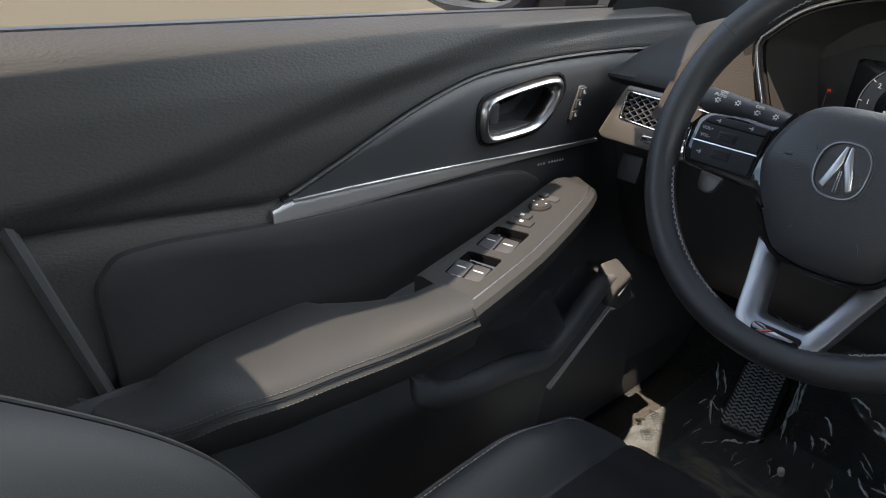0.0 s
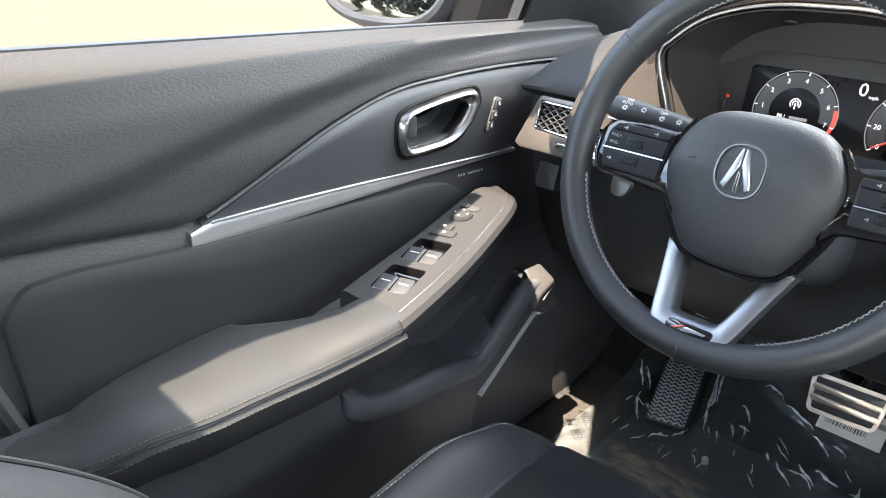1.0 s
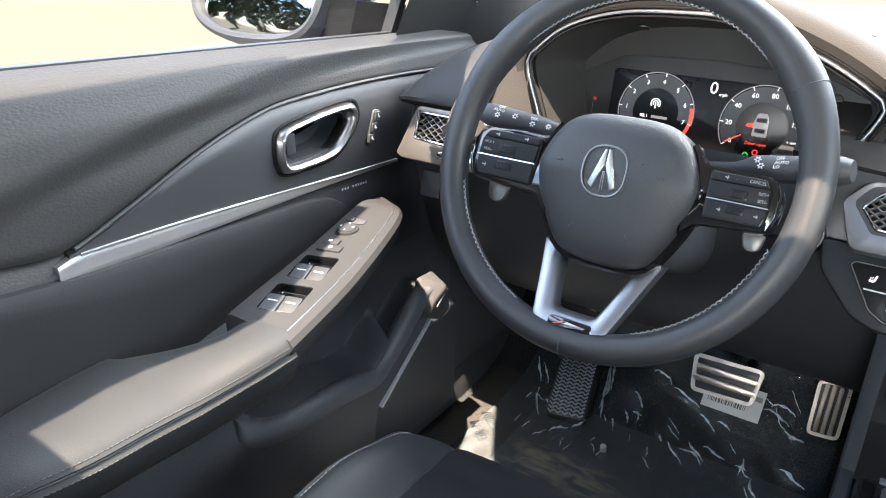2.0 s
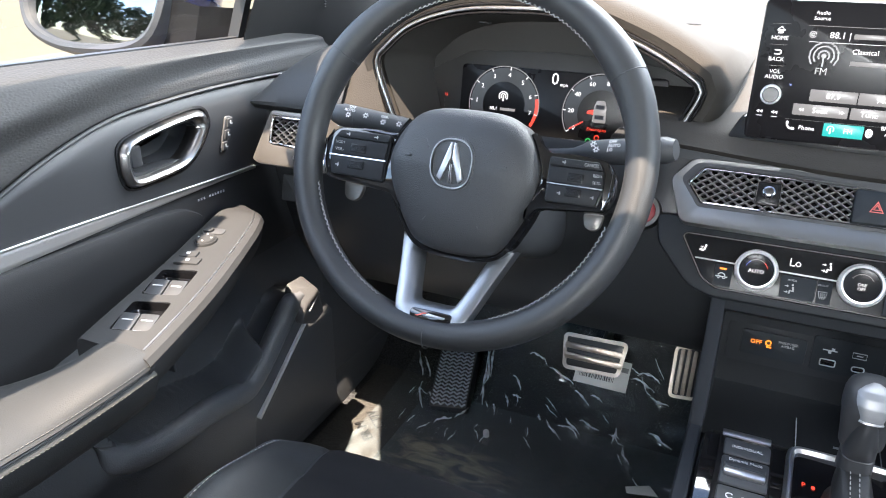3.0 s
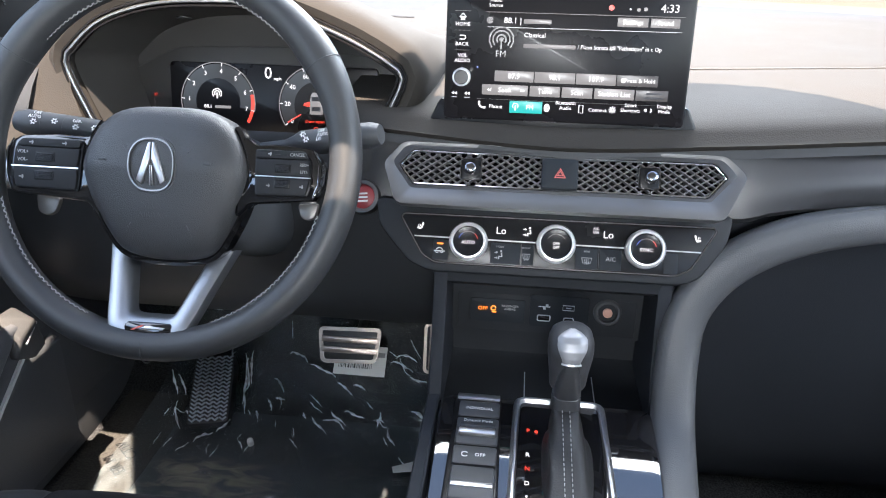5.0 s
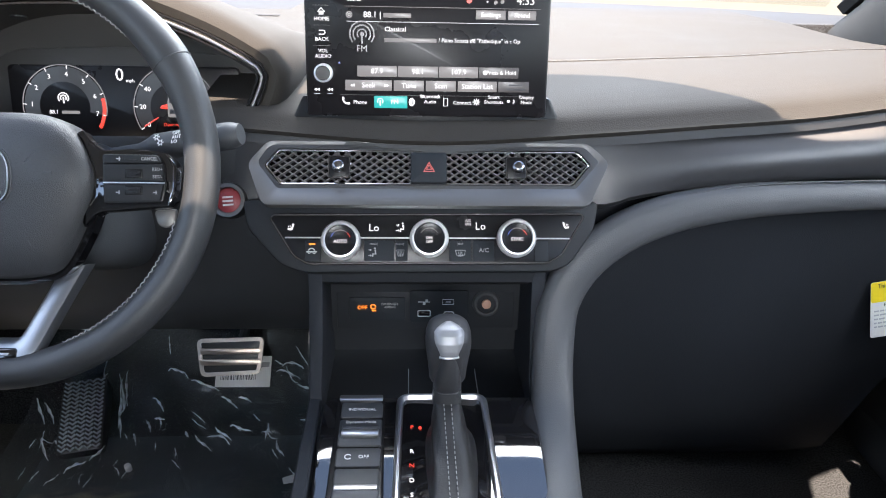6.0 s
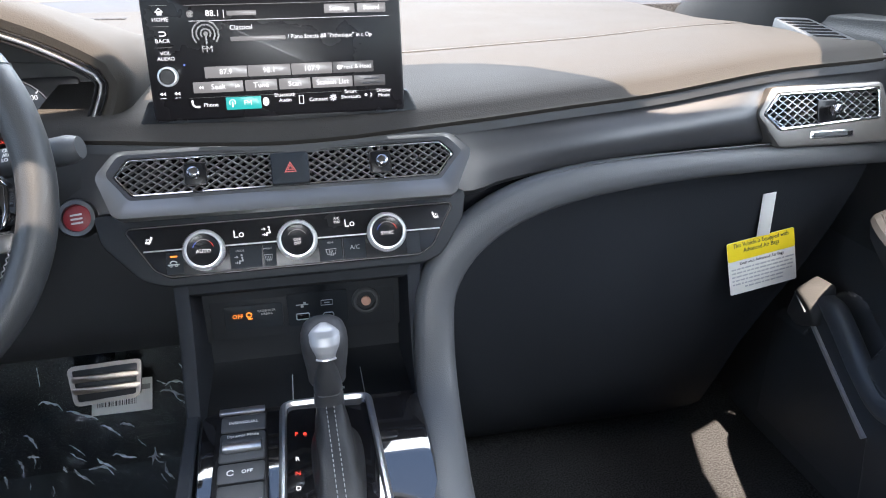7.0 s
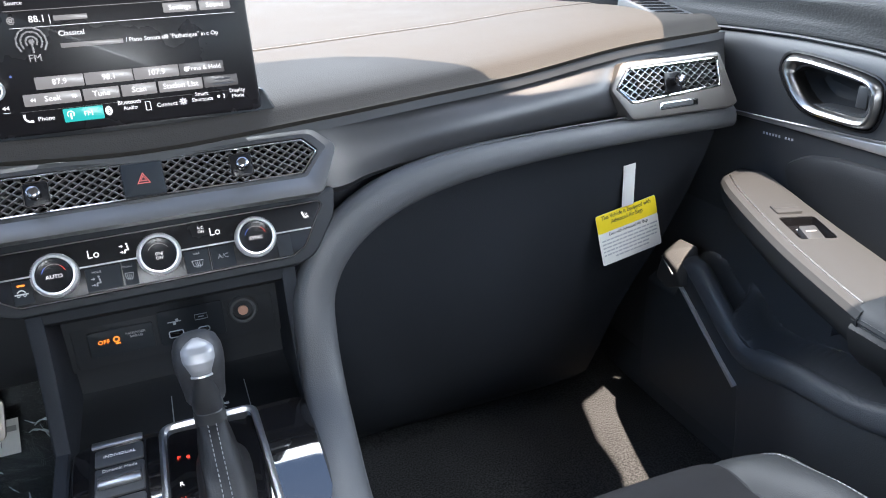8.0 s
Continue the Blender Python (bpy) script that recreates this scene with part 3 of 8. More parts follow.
for s in (-1, 1):
    bm = bmesh.new()
    sweep(bm, [V3(s * 0.742, -1.0 + 1.7 * i / 10, 0.05) for i in range(11)], [(-0.05, -0.02), (-0.05, 0.09), (-0.04, 0.11), (0.02, 0.075), (0.028, 0.06), (0.03, -0.02)] if s < 0 else [(-0.03, -0.02), (-0.028, 0.06), (-0.02, 0.075), (0.04, 0.11), (0.05, 0.09), (0.05, -0.02)])
    lone("sill_trim", bm, M_HARD, "black plastic door sill trim", "sill", kind="structure")
    bm = bmesh.new()
    rows = [[(s * (0.728 - 0.012 * smoothstep(0.30, 0.16, z)), y, z) for z in [0.04 + 0.55 * j / 12 for j in range(13)]] for y in [0.23 + 0.57 * i / 10 for i in range(11)]]
    grid(bm, rows)
    lone("kick_panel", bm, M_HARD, "black kick panel beside the footwell", "trim", kind="structure")


# ---- doors ----
DX = [(0.05, 0.700), (0.2, 0.705), (0.40, 0.722), (0.52, 0.724), (0.60, 0.724), (0.655, 0.733), (0.685, 0.745), (0.70, 0.757), (0.74, 0.775)]
BELT = fn([(-1.05, 0.730), (-0.44, 0.709), (0.17, 0.688), (0.33, 0.682), (0.42, 0.677)])
ARCH = fn([(-1.05, 0.600), (-0.70, 0.582), (-0.47, 0.567), (-0.36, 0.556), (-0.31, 0.552), (-0.25, 0.573), (-0.16, 0.609), (-0.063, 0.6345), (0.022, 0.6400), (0.095, 0.6410), (0.187, 0.6390), (0.26, 0.6350), (0.33, 0.629), (0.42, 0.620)], 160)
STRIP_LINE = fn([(-0.33, 0.5385), (-0.1, 0.5345), (0.17, 0.527)])
CREASE = fn([(-0.6, 0.575), (-0.4, 0.600), (-0.2, 0.640), (-0.05, 0.664), (0.1, 0.674), (0.33, 0.676)])
ARM_IN = fn([(-0.515, 0.705), (-0.495, 0.652), (-0.47, 0.618), (-0.44, 0.598), (-0.39, 0.586), (-0.337, 0.583), (-0.278, 0.578), (-0.214, 0.569), (-0.15, 0.570)])
HOOK = fn([(0.08, 0.276), (0.0857, 0.280), (0.119, 0.304), (0.150, 0.328), (0.176, 0.332), (0.200, 0.320), (0.214, 0.297), (0.235, 0.25)])
ARM_EDGE = fn([(-0.52, 0.385), (-0.4665, 0.404), (-0.4476, 0.415), (-0.4154, 0.428), (-0.389, 0.434), (-0.338, 0.440), (-0.277, 0.446), (-0.20, 0.462)])
ARM_OUT = fn([(-0.52, 0.722), (-0.32, 0.722), (-0.29, 0.705), (-0.25, 0.665), (-0.21, 0.640), (-0.15, 0.640)])
POD_IN = fn([(-0.23, 0.5655), (-0.19, 0.569), (-0.08, 0.592), (0.03, 0.627), (0.075, 0.648), (0.10, 0.672), (0.115, 0.705)])
POD_OUT = fn([(-0.23, 0.650), (-0.19, 0.664), (-0.05, 0.690), (0.06, 0.715), (0.115, 0.724)])


def panel(bm, ys, lo, up, place, front, back, n=12):
    """A solid panel between two lines over ys; front(y, f) and back are depths from the door's skin."""
    rows = []
    for y in ys:
        a, b = lo(y), up(y)
        row = [place(y, a + (b - a) * j / n, front(y, j / n)) for j in range(n + 1)]
        row += [place(y, b, back), place(y, a, back)]
        rows.append(row)
    grid(bm, rows, wrap=True, ends=True)


def build_door(s, dz, driver):
    side = "driver" if driver else "passenger"
    door = thing("door_1" if driver else "door_2", (s * 0.74, -0.3, 0.1), "black %s door trim with silver strip, padded armrest and pocket" % side, "car door", kind="structure")

    drop, lift = (0.0, 0.0) if driver else (0.016, 0.010)

    def STRIP(y):
        return STRIP_LINE(y) + lift

    def at(y, z, off=0.0):
        return V3(s * (lerp_table(DX, z) - off), y, z + dz)

    # outer leaf
    bm = bmesh.new()
    rows = [[V3(s * (0.80 - 0.05 * smoothstep(0.2, -0.1, z) - 0.02 * smoothstep(0.5, 0.72, z)), y, z + dz) for z in span(0.03, 0.650, 8)] for y in span(-1.0, 0.36, 12)]
    grid(bm, rows)
    part("outer_skin", bm, M_BLUE, door)

    # upper pad
    bm = bmesh.new()
    rows = []
    for y in span(-1.0, 0.40, 95):
        a, b = ARCH(y), BELT(y)
        row = []
        for j in range(27):
            f = j / 26
            z = a + (b - a) * f
            off = 0.011 * smoothstep(-0.016, 0.016, z - CREASE(y)) + 0.004 * smoothstep(0, 0.05, f)
            off -= 0.020 * smoothstep(b - 0.012, b + 0.002, z)
            row.append(at(y, z, off))
        row += [at(y, b - 0.006, -0.030), at(y, a, -0.03)]
        rows.append(row)
    grid(bm, rows, wrap=True, ends=True)
    pad = part("upper_pad", bm, M_GRAIN, door, "grained black upper door pad")
    bm = bmesh.new()
    sweep(bm, [at(y, BELT(y) - 0.001, -0.022) for y in span(-1.0, 0.29, 40)], [(-0.006, -0.004), (-0.006, 0.001), (0.0, 0.002), (0.006, 0.001), (0.006, -0.004)])
    part("window_seal", bm, M_RUBBER, door, "black rubber window seal")

    # spear trim with the handle's opening
    hole = rounded([(-0.046, 0.571), (0.036, 0.571), (0.064, 0.596), (0.050, 0.611), (-0.040, 0.604)], 0.014)
    bm = bmesh.new()
    panel(bm, span(-0.305, 0.38, 66), lambda y: STRIP(y) - 0.002, lambda y: max(ARCH(y) - 0.003, STRIP(y) + 0.0005), at, lambda y, f: 0.003 - 0.004 * smoothstep(0.9, 1, f), -0.03, 10)
    cu = bmesh.new()
    slab(cu, hole, at, -0.06, 0.03, 0.0005)
    cut("trim_panel", bm, cu, M_SATIN, door, "satin dark grey trim panel")
    bm = bmesh.new()
    sweep(bm, [at(y, ARCH(y) - 0.001, 0.0035) for y in span(-0.30, 0.36, 66)], ring(0.0022, 8), up=(s, 0, 0))
    part("trim_bead", bm, M_SATIN, door)
    # silver strip
    bm = bmesh.new()
    panel(bm, span(-0.318, 0.155, 40), lambda y: STRIP(y) - 0.0035 - 0.0085 * smoothstep(0.15, -0.30, y), lambda y: STRIP(y) + 0.001 + 0.0085 * smoothstep(0.15, -0.28, y) * smoothstep(-0.330, -0.295, y),
          at, lambda y, f: 0.0045 + 0.0012 * min(1, 5 * f, 5 - 5 * f), -0.01, 10)
    strip = part("silver_strip", bm, M_BRUSH, door, "brushed silver accent strip")
    bm = bmesh.new()
    sweep(bm, [at(y, STRIP(y) + 0.0006 + 0.0085 * smoothstep(0.15, -0.28, y), 0.0048) for y in span(-0.296, 0.152, 40)], ring(0.0018, 6), up=(s, 0, 0))
    part("bright_edge", bm, M_SILVER, strip, "bright upper edge of the strip")
    # dark rail under the strip, and the grained rear field
    bm = bmesh.new()
    panel(bm, span(-0.312, 0.38, 44), lambda y: 0.40, lambda y: STRIP(y) - 0.003, at, lambda y, f: 0.001, -0.03, 8)
    part("lower_rail", bm, M_SATIN, door)
    bm = bmesh.new()
    panel(bm, span(-1.0, -0.305, 40), lambda y: 0.30, lambda y: ARCH(y) - 0.0025, at, lambda y, f: 0.003 - 0.010 * smoothstep(0.97, 1.0, f), -0.03, 16)
    part("rear_field", bm, M_GRAIN, door)
    # seal along the door's rear edge
    bm = bmesh.new()
    sweep(bm, [at(-0.478 - (z - 0.382) * 0.27 - 0.03 * max(0, z - 0.6), z, 0.004) for z in span(0.28, 0.70, 16)], ring(0.0065, 8), up=(-s, 0, 0))
    part("edge_seal", bm, M_RUBBER, door, "black rubber edge seal")
    # padded insert
    out = rounded([(-0.474, 0.37), (-0.012, 0.37), (0.052, 0.492), (0.022, 0.511), (-0.02, 0.5185), (-0.10, 0.5215), (-0.30, 0.529), (-0.42, 0.541), (-0.462, 0.540), (-0.482, 0.515)], 0.012)
    bm = bmesh.new()
    slab(bm, out, at, -0.02, 0.010, 0.007, dome=0.004, rings=4)
    part("insert_panel", bm, M_INSERT, door, "smooth padded door insert")
    # handle: a dark chrome loop round a deep cup
    o1 = [(p.x, p.y) for p in curve([(-0.058, 0.572, 0), (-0.048, 0.5590, 0), (-0.015, 0.5575, 0), (0.030, 0.5610, 0), (0.056, 0.5760, 0), (0.074, 0.5985, 0), (0.0745, 0.6135, 0), (0.062, 0.6205, 0), (0.020, 0.6190, 0), (-0.035, 0.6125, 0), (-0.054, 0.6055, 0), (-0.059, 0.592, 0)], 64, True)]
    o2 = [(p.x, p.y) for p in curve([(-0.047, 0.577, 0), (-0.040, 0.5690, 0), (-0.012, 0.5685, 0), (0.022, 0.5710, 0), (0.040, 0.5810, 0), (0.056, 0.5985, 0), (0.057, 0.6060, 0), (0.048, 0.6105, 0), (0.015, 0.6090, 0), (-0.030, 0.6045, 0), (-0.043, 0.5995, 0), (-0.048, 0.590, 0)], 64, True)]
    bm = bmesh.new()
    mix = lambda f: [(a[0] + (b[0] - a[0]) * f, a[1] + (b[1] - a[1]) * f) for a, b in zip(o1, o2)]
    grid(bm, [[at(p[0], p[1], w) for p in mix(f)] for f, w in ((-0.10, 0.0010), (-0.04, 0.0050), (0.06, 0.0085), (0.24, 0.0118), (0.45, 0.0125), (0.66, 0.0110), (0.82, 0.0080), (0.93, 0.0040), (1.0, -0.0020), (1.03, -0.014))], wrap=True)
    handle = part("handle_bezel", bm, M_HANDLE, door, "smoked chrome door handle loop")
    bm = bmesh.new()
    grid(bm, [[at(p[0], p[1], w) for p in mix(f)] for f, w in ((-0.42, 0.0026), (-0.38, 0.0046), (-0.20, 0.0050), (-0.05, 0.0030), (0.0, 0.0010))], wrap=True)
    part("handle_surround", bm, M_PANEL, handle, "black surround of the handle")
    bm = bmesh.new()
    rows = [[at(p[0], p[1], d) for p in inset(o2, k)] for k, d in ((-0.001, 0.001), (0.001, -0.016), (0.007, -0.027), (0.014, -0.030))]
    vs = grid(bm, rows, wrap=True)
    bm.faces.new(vs[-1])
    part("handle_cup", bm, M_NICHE, handle, "dark handle cup")
    bm = bmesh.new()
    slab(bm, rounded(rect(-0.041, 0.577, -0.0265, 0.6015), 0.003), at, -0.028, 0.002, 0.002)
    part("lock_lever", bm, M_SATIN, handle)
    # memory buttons
    if driver:
        bm = bmesh.new()
        slab(bm, rounded([(0.092, 0.560), (0.104, 0.560), (0.121, 0.602), (0.109, 0.604)], 0.004), at, -0.004, 0.0055, 0.0012)
        mem = part("memory_switch", bm, M_DARK, door, "seat memory switch block")
        for i in range(3):
            c = (0.1005 + 0.0065 * i, 0.568 + 0.0135 * i)
            bm = bmesh.new()
            slab(bm, rounded([(c[0] - 0.0055, c[1] - 0.0055), (c[0] + 0.0045, c[1] - 0.0055), (c[0] + 0.0062, c[1] + 0.0058), (c[0] - 0.0035, c[1] + 0.0058)], 0.0015), at, 0.005, 0.0072, 0.0008)
            part("memory_button", bm, M_DARK, mem)
            bm = bmesh.new()
            box(bm, (c[0] + 0.001, c[1] + 0.001, 0.0073), (0.0022, 0.004, 0.0003), fr=at)
            box(bm, (c[0] + 0.0025, c[1] - 0.001, 0.0073), (0.0035, 0.0014, 0.0003), fr=at)
            part("memory_mark", bm, M_WHITE, mem)
    # maker's mark of the loudspeakers, as plain bars
    for k in range(11):
        if k in (3, 10):
            continue
        bm = bmesh.new()
        box(bm, (0.048 + 0.0050 * k, 0.5125 + lift - 0.0002 * k, 0.0016), (0.0026, 0.0028, 0.0004), fr=at)
        part("speaker_badge", bm, M_GREYTXT, door)

    # armrest
    bm = bmesh.new()
    rows, seam_up, seam_lo, groove = [], [], [], []
    for y in span(-0.512, -0.188, 46):
        xi, xo = ARM_IN(y), ARM_OUT(y)
        zt = 0.454 - drop + 0.010 * smoothstep(-0.30, -0.19, y) - 0.030 * smoothstep(-0.42, -0.515, y)
        zo = min(ARM_EDGE(y) - drop, zt)
        w = max(xo - xi, 0.012)
        sec = [(xo, zo - 0.09), (xo, zo - 0.008), (xo - 0.07 * w, zo), (xo - 0.2 * w, zo + 0.4 * (zt - zo) + 0.002), (xo - 0.5 * w, zt + 0.003), (xi + 0.24 * w, zt + 0.002), (xi + 0.12 * w, zt - 0.0015), (xi + 0.05 * w, zt - 0.006),
               (xi + 0.012 * w, zt - 0.012), (xi + 0.004, zt - 0.0155), (xi, zt - 0.020), (xi + 0.001, zt - 0.030), (xi + 0.008, zt - 0.048), (xi + min(0.028, w), zt - 0.068), (xi + min(0.06, w), zt - 0.09), (xo, zt - 0.105)]
        rows.append([V3(s * a, y, b + dz) for a, b in sec])
        seam_up.append(V3(s * (xi + 0.03 * w - 0.0002), y, zt - 0.0085 + dz))
        seam_lo.append(V3(s * (xi - 0.0002), y, zt - 0.0205 + dz))
        groove.append(V3(s * (xi + 0.0035), y, zt - 0.0150 + dz))
    grid(bm, rows, wrap=True, ends=True)
    arm = part("armrest", bm, M_LEATHER, door, "padded leather armrest with double stitching")
    bm = bmesh.new()
    sweep(bm, groove[1:], ring(0.0012, 6))
    part("seam_groove", bm, M_DARK, arm)
    for line in (seam_up, seam_lo):
        bm = bmesh.new()
        stitches(bm, line[1:], gap=0.0042, length=0.0030, r=0.00042, up=(-s, 0, 1))
        part("stitching", bm, M_STITCH, arm, "grey double stitching", kind="stuff")
    bm = bmesh.new()
    rows = [[V3(s * (0.70 - 0.06 * f), y, 0.405 + 0.02 * f + dz) for f in (0, 1)] for y in span(-0.33, -0.15, 4)]
    grid(bm, rows)
    part("pull_recess", bm, M_DARK, door)

    # switch panel
    slope = 0.115

    def ztop(y):
        return 0.4625 - drop + slope * (y + 0.2)
    bm = bmesh.new()
    rows = []
    for y in span(-0.194, 0.112, 44):
        xi, xo, zt = POD_IN(y), POD_OUT(y), ztop(y)
        e = smoothstep(0.112, 0.070, y)
        zt -= 0.012 * (1 - e)
        if y < -0.185:
            xo = min(xo, 0.668)
        wd = xo - xi
        sec = [(xo, zt - 0.06), (xo, zt - 0.010), (xo - min(0.003, 0.1 * wd), zt - 0.003), (xo - min(0.010, 0.3 * wd), zt), (xi + min(0.012, 0.4 * wd), zt), (xi + min(0.004, 0.15 * wd), zt - 0.0022), (xi, zt - 0.008), (xi + min(0.006, 0.2 * wd), zt - 0.030), (xi + min(0.022, 0.5 * wd), zt - 0.052), (xi + min(0.05, 0.8 * wd), zt - 0.066)]
        rows.append([V3(s * a, y, b + dz) for a, b in sec])
    grid(bm, rows, wrap=True, ends=True)
    # axes on the sloped top: a along the panel forwards, b towards the cabin
    direc = V3(s * 0.30, 1.0, slope * 1.0).normalized()
    across = V3(-s * 1.0, 0.30, 0).normalized()
    org = V3(s * 0.622, -0.125, ztop(-0.125) + dz)
    if s < 0:
        top = plane_of(org, direc, -across)
        top_fr = lambda a, b, c=0.0: top(a, -b, c)
    else:
        top_fr = plane_of(org, direc, across)
    cu = bmesh.new()
    wells = [(-0.018, -0.012), (0.044, -0.012)] if driver else [(0.070, -0.006)]
    for a, b in wells:
        slab(cu, rounded(rect(a - 0.023, b - 0.021, a + 0.026, b + 0.021), 0.005), top_fr, -0.014, 0.02, 0.0002)
    pod = cut("switch_panel", bm, cu, M_POD, door, "grey soft-paint window switch panel")
    bm = bmesh.new()
    sweep(bm, [V3(s * (POD_IN(y) + 0.0135), y, ztop(y) + 0.0003 + dz - 0.012 * (1 - smoothstep(0.112, 0.070, y))) for y in span(-0.186, 0.082, 30)], [(-0.0009, -0.001), (-0.0009, 0.0005), (0.0009, 0.0005), (0.0009, -0.001)])
    part("accent_line", bm, M_SILVER, pod, "thin silver accent line")
    for a, b in wells:
        bm = bmesh.new()
        rows = [[top_fr(p[0], p[1], d) for p in inset(rounded(rect(a - 0.0225, b - 0.0205, a + 0.0255, b + 0.0205), 0.005), k)] for k, d in ((0, -0.001), (0.002, -0.010), (0.006, -0.0125))]
        vs = grid(bm, rows, wrap=True)
        bm.faces.new(vs[-1])
        part("switch_well", bm, M_PIANO, pod)
        for q in ((-1, 1) if driver else (0,)):
            bm = bmesh.new()
            key = rounded(rect(-0.021, -0.0095, 0.004, 0.0095), 0.002)
            kf = lambda u, v, w, a=a, b=b, q=q: top_fr(a + u, b + q * 0.0102 + v, w - 0.004 + 0.14 * (u + 0.021))
            slab(bm, key, kf, -0.006, 0.0015, 0.0012)
            sw = part("window_switch", bm, M_SATIN, pod, "dark window lift switch")
            bm = bmesh.new()
            box(bm, (-0.006, 0, 0.0016), (0.0012, 0.011, 0.0004), fr=kf)
            part("switch_mark", bm, M_WHITE, sw)
            bm = bmesh.new()
            sweep(bm, [kf(-0.0205 + 0.0, v, 0.0012) for v in span(-0.008, 0.008, 4)], ring(0.0007, 6))
            part("chrome_edge", bm, M_CHROME, sw)
    if driver:
        for a, b, wd, hg in ((0.089, -0.008, 0.008, 0.019), (0.103, -0.014, 0.008, 0.013)):
            bm = bmesh.new()
            slab(bm, rounded(rect(a - wd, b - hg, a + wd - 0.0025, b + hg * 0.55), 0.0025), top_fr, -0.003, 0.0022, 0.0012)
            k = part("lock_switch", bm, M_POD, pod)
            bm = bmesh.new()
            box(bm, (a - 0.001, b - 0.004, 0.0023), (0.004, 0.004, 0.0003), fr=top_fr)
            part("switch_mark", bm, M_WHITE, k)
        bm = bmesh.new()
        lathe(bm, [(0.0135, -0.004), (0.0135, 0.002), (0.0128, 0.003), (0.0118, 0.003), (0.0112, 0.0045), (0.0102, 0.0052), (0.002, 0.0052)], top_fr, 28, (0.134, -0.012))
        k = part("mirror_dial", bm, M_POD, pod, "round mirror adjuster dial")
        for g in range(4):
            bm = bmesh.new()
            ang = g * math.pi / 2
            box(bm, (0.134 + 0.0078 * math.cos(ang), -0.012 + 0.0078 * math.sin(ang), 0.0053), (0.0018, 0.0018, 0.0003), fr=top_fr)
            part("dial_mark", bm, M_WHITE, k)
        bm = bmesh.new()
        slab(bm, rounded(rect(0.150, -0.026, 0.163, 0.002), 0.005), top_fr, -0.003, 0.0016, 0.001)
        k = part("mirror_selector", bm, M_DARK, pod)
        bm = bmesh.new()
        slab(bm, rounded(rect(0.1515, -0.024, 0.1615, -0.012), 0.004), top_fr, 0.001, 0.0042, 0.001)
        part("selector_knob", bm, M_POD, k)
    else:
        bm = bmesh.new()
        slab(bm, rounded(rect(0.103, -0.018, 0.122, 0.012), 0.003), top_fr, -0.003, 0.0026, 0.0012)
        k = part("lock_switch", bm, M_POD, pod)
        bm = bmesh.new()
        box(bm, (0.1125, -0.003, 0.0002), (0.0006, 0.028, 0.0055), fr=top_fr)
        part("switch_gap", bm, M_DARK, k)

    # lower panel with the pocket: one relief
    bm = bmesh.new()
    edge_line = [(-0.205, 0.385), (-0.196, 0.350), (-0.172, 0.317), (-0.12, 0.301), (-0.052, 0.286), (0.010, 0.272), (0.051, 0.276), (0.106, 0.315), (0.135, 0.344)]
    pk = [Vector(p) for p in curve([(a, b, 0) for a, b in edge_line + [(0.150, 0.385), (0.12, 0.43), (0.02, 0.44), (-0.05, 0.44), (-0.20, 0.42)]], 70, True)]

    def depth(y, z):
        """Signed distance to the pocket's edge, inside positive."""
        d, inside = 9.0, False
        for a, b in zip(pk, pk[1:] + pk[:1]):
            e = Vector((b.x - a.x, b.y - a.y))
            q = Vector((y - a.x, z - a.y))
            t = min(max(q.dot(e) / e.dot(e), 0), 1)
            d = min(d, (q - e * t).length)
            if (a.y > z) != (b.y > z) and y < (b.x - a.x) * (z - a.y) / (b.y - a.y) + a.x:
                inside = not inside
        return d if inside else -d

    def front_edge(z):
        return max(0.050, 0.0546 + 1.31 * (z - 0.205))
    rows = []
    zs = span(0.060, 0.436, 130)
    for y in span(-0.60, 0.30, 240):
        row = []
        for z in zs:
            x = 0.648 + 0.022 * smoothstep(-0.12, 0.04, y) + 0.040 * smoothstep(-0.15, -0.5, y) + 0.016 * smoothstep(0.24, 0.08, z)
            dd = depth(y, z)
            x += (0.728 - x) * smoothstep(0.002, 0.012, dd)
            outside = 1 - smoothstep(-0.002, 0.006, dd)
            x += (0.712 - x) * smoothstep(0.0, 0.008, y - front_edge(z)) * outside
            x += (0.726 - x) * smoothstep(-0.010, 0.004, z - HOOK(y)) * smoothstep(0.070, 0.105, y)
            row.append(V3(s * x, y, z + dz))
        rows.append(row)
    grid(bm, rows)
    low = part("lower_panel", bm, M_LOWER, door, "black lower door panel with bottle pocket")
    # broad rounded bar along the pocket's edge, hooking over at its front end
    bm = bmesh.new()
    bar_line = curve([(-0.212, 0.352, 0), (-0.186, 0.314, 0), (-0.155, 0.297, 0), (-0.105, 0.286, 0.002), (-0.050, 0.277, 0.008), (0.005, 0.262, 0.016), (0.045, 0.2555, 0.020), (0.0857, 0.280, 0.020), (0.119, 0.304, 0.022), (0.146, 0.325, 0.022), (0.170, 0.335, 0.022)], 90)

    def bar_prof(t):
        end = min(smoothstep(0.0, 0.10, t), 0.55 + 0.45 * smoothstep(1.0, 0.95, t))
        return [(0.0165 * end * math.copysign(abs(math.cos(q)) ** 0.8, math.cos(q)), 0.013 * math.copysign(abs(math.sin(q)) ** 0.8, math.sin(q))) for q in [2 * math.pi * j / 18 for j in range(18)]]
    sweep(bm, [V3(s * (0.6565 + p.z), p.x, p.y + dz) for p in bar_line], bar_prof, up=(-s, 0, 0))
    part("pocket_bar", bm, M_BAR, low, "rounded bar along the pocket edge")
    bm = bmesh.new()
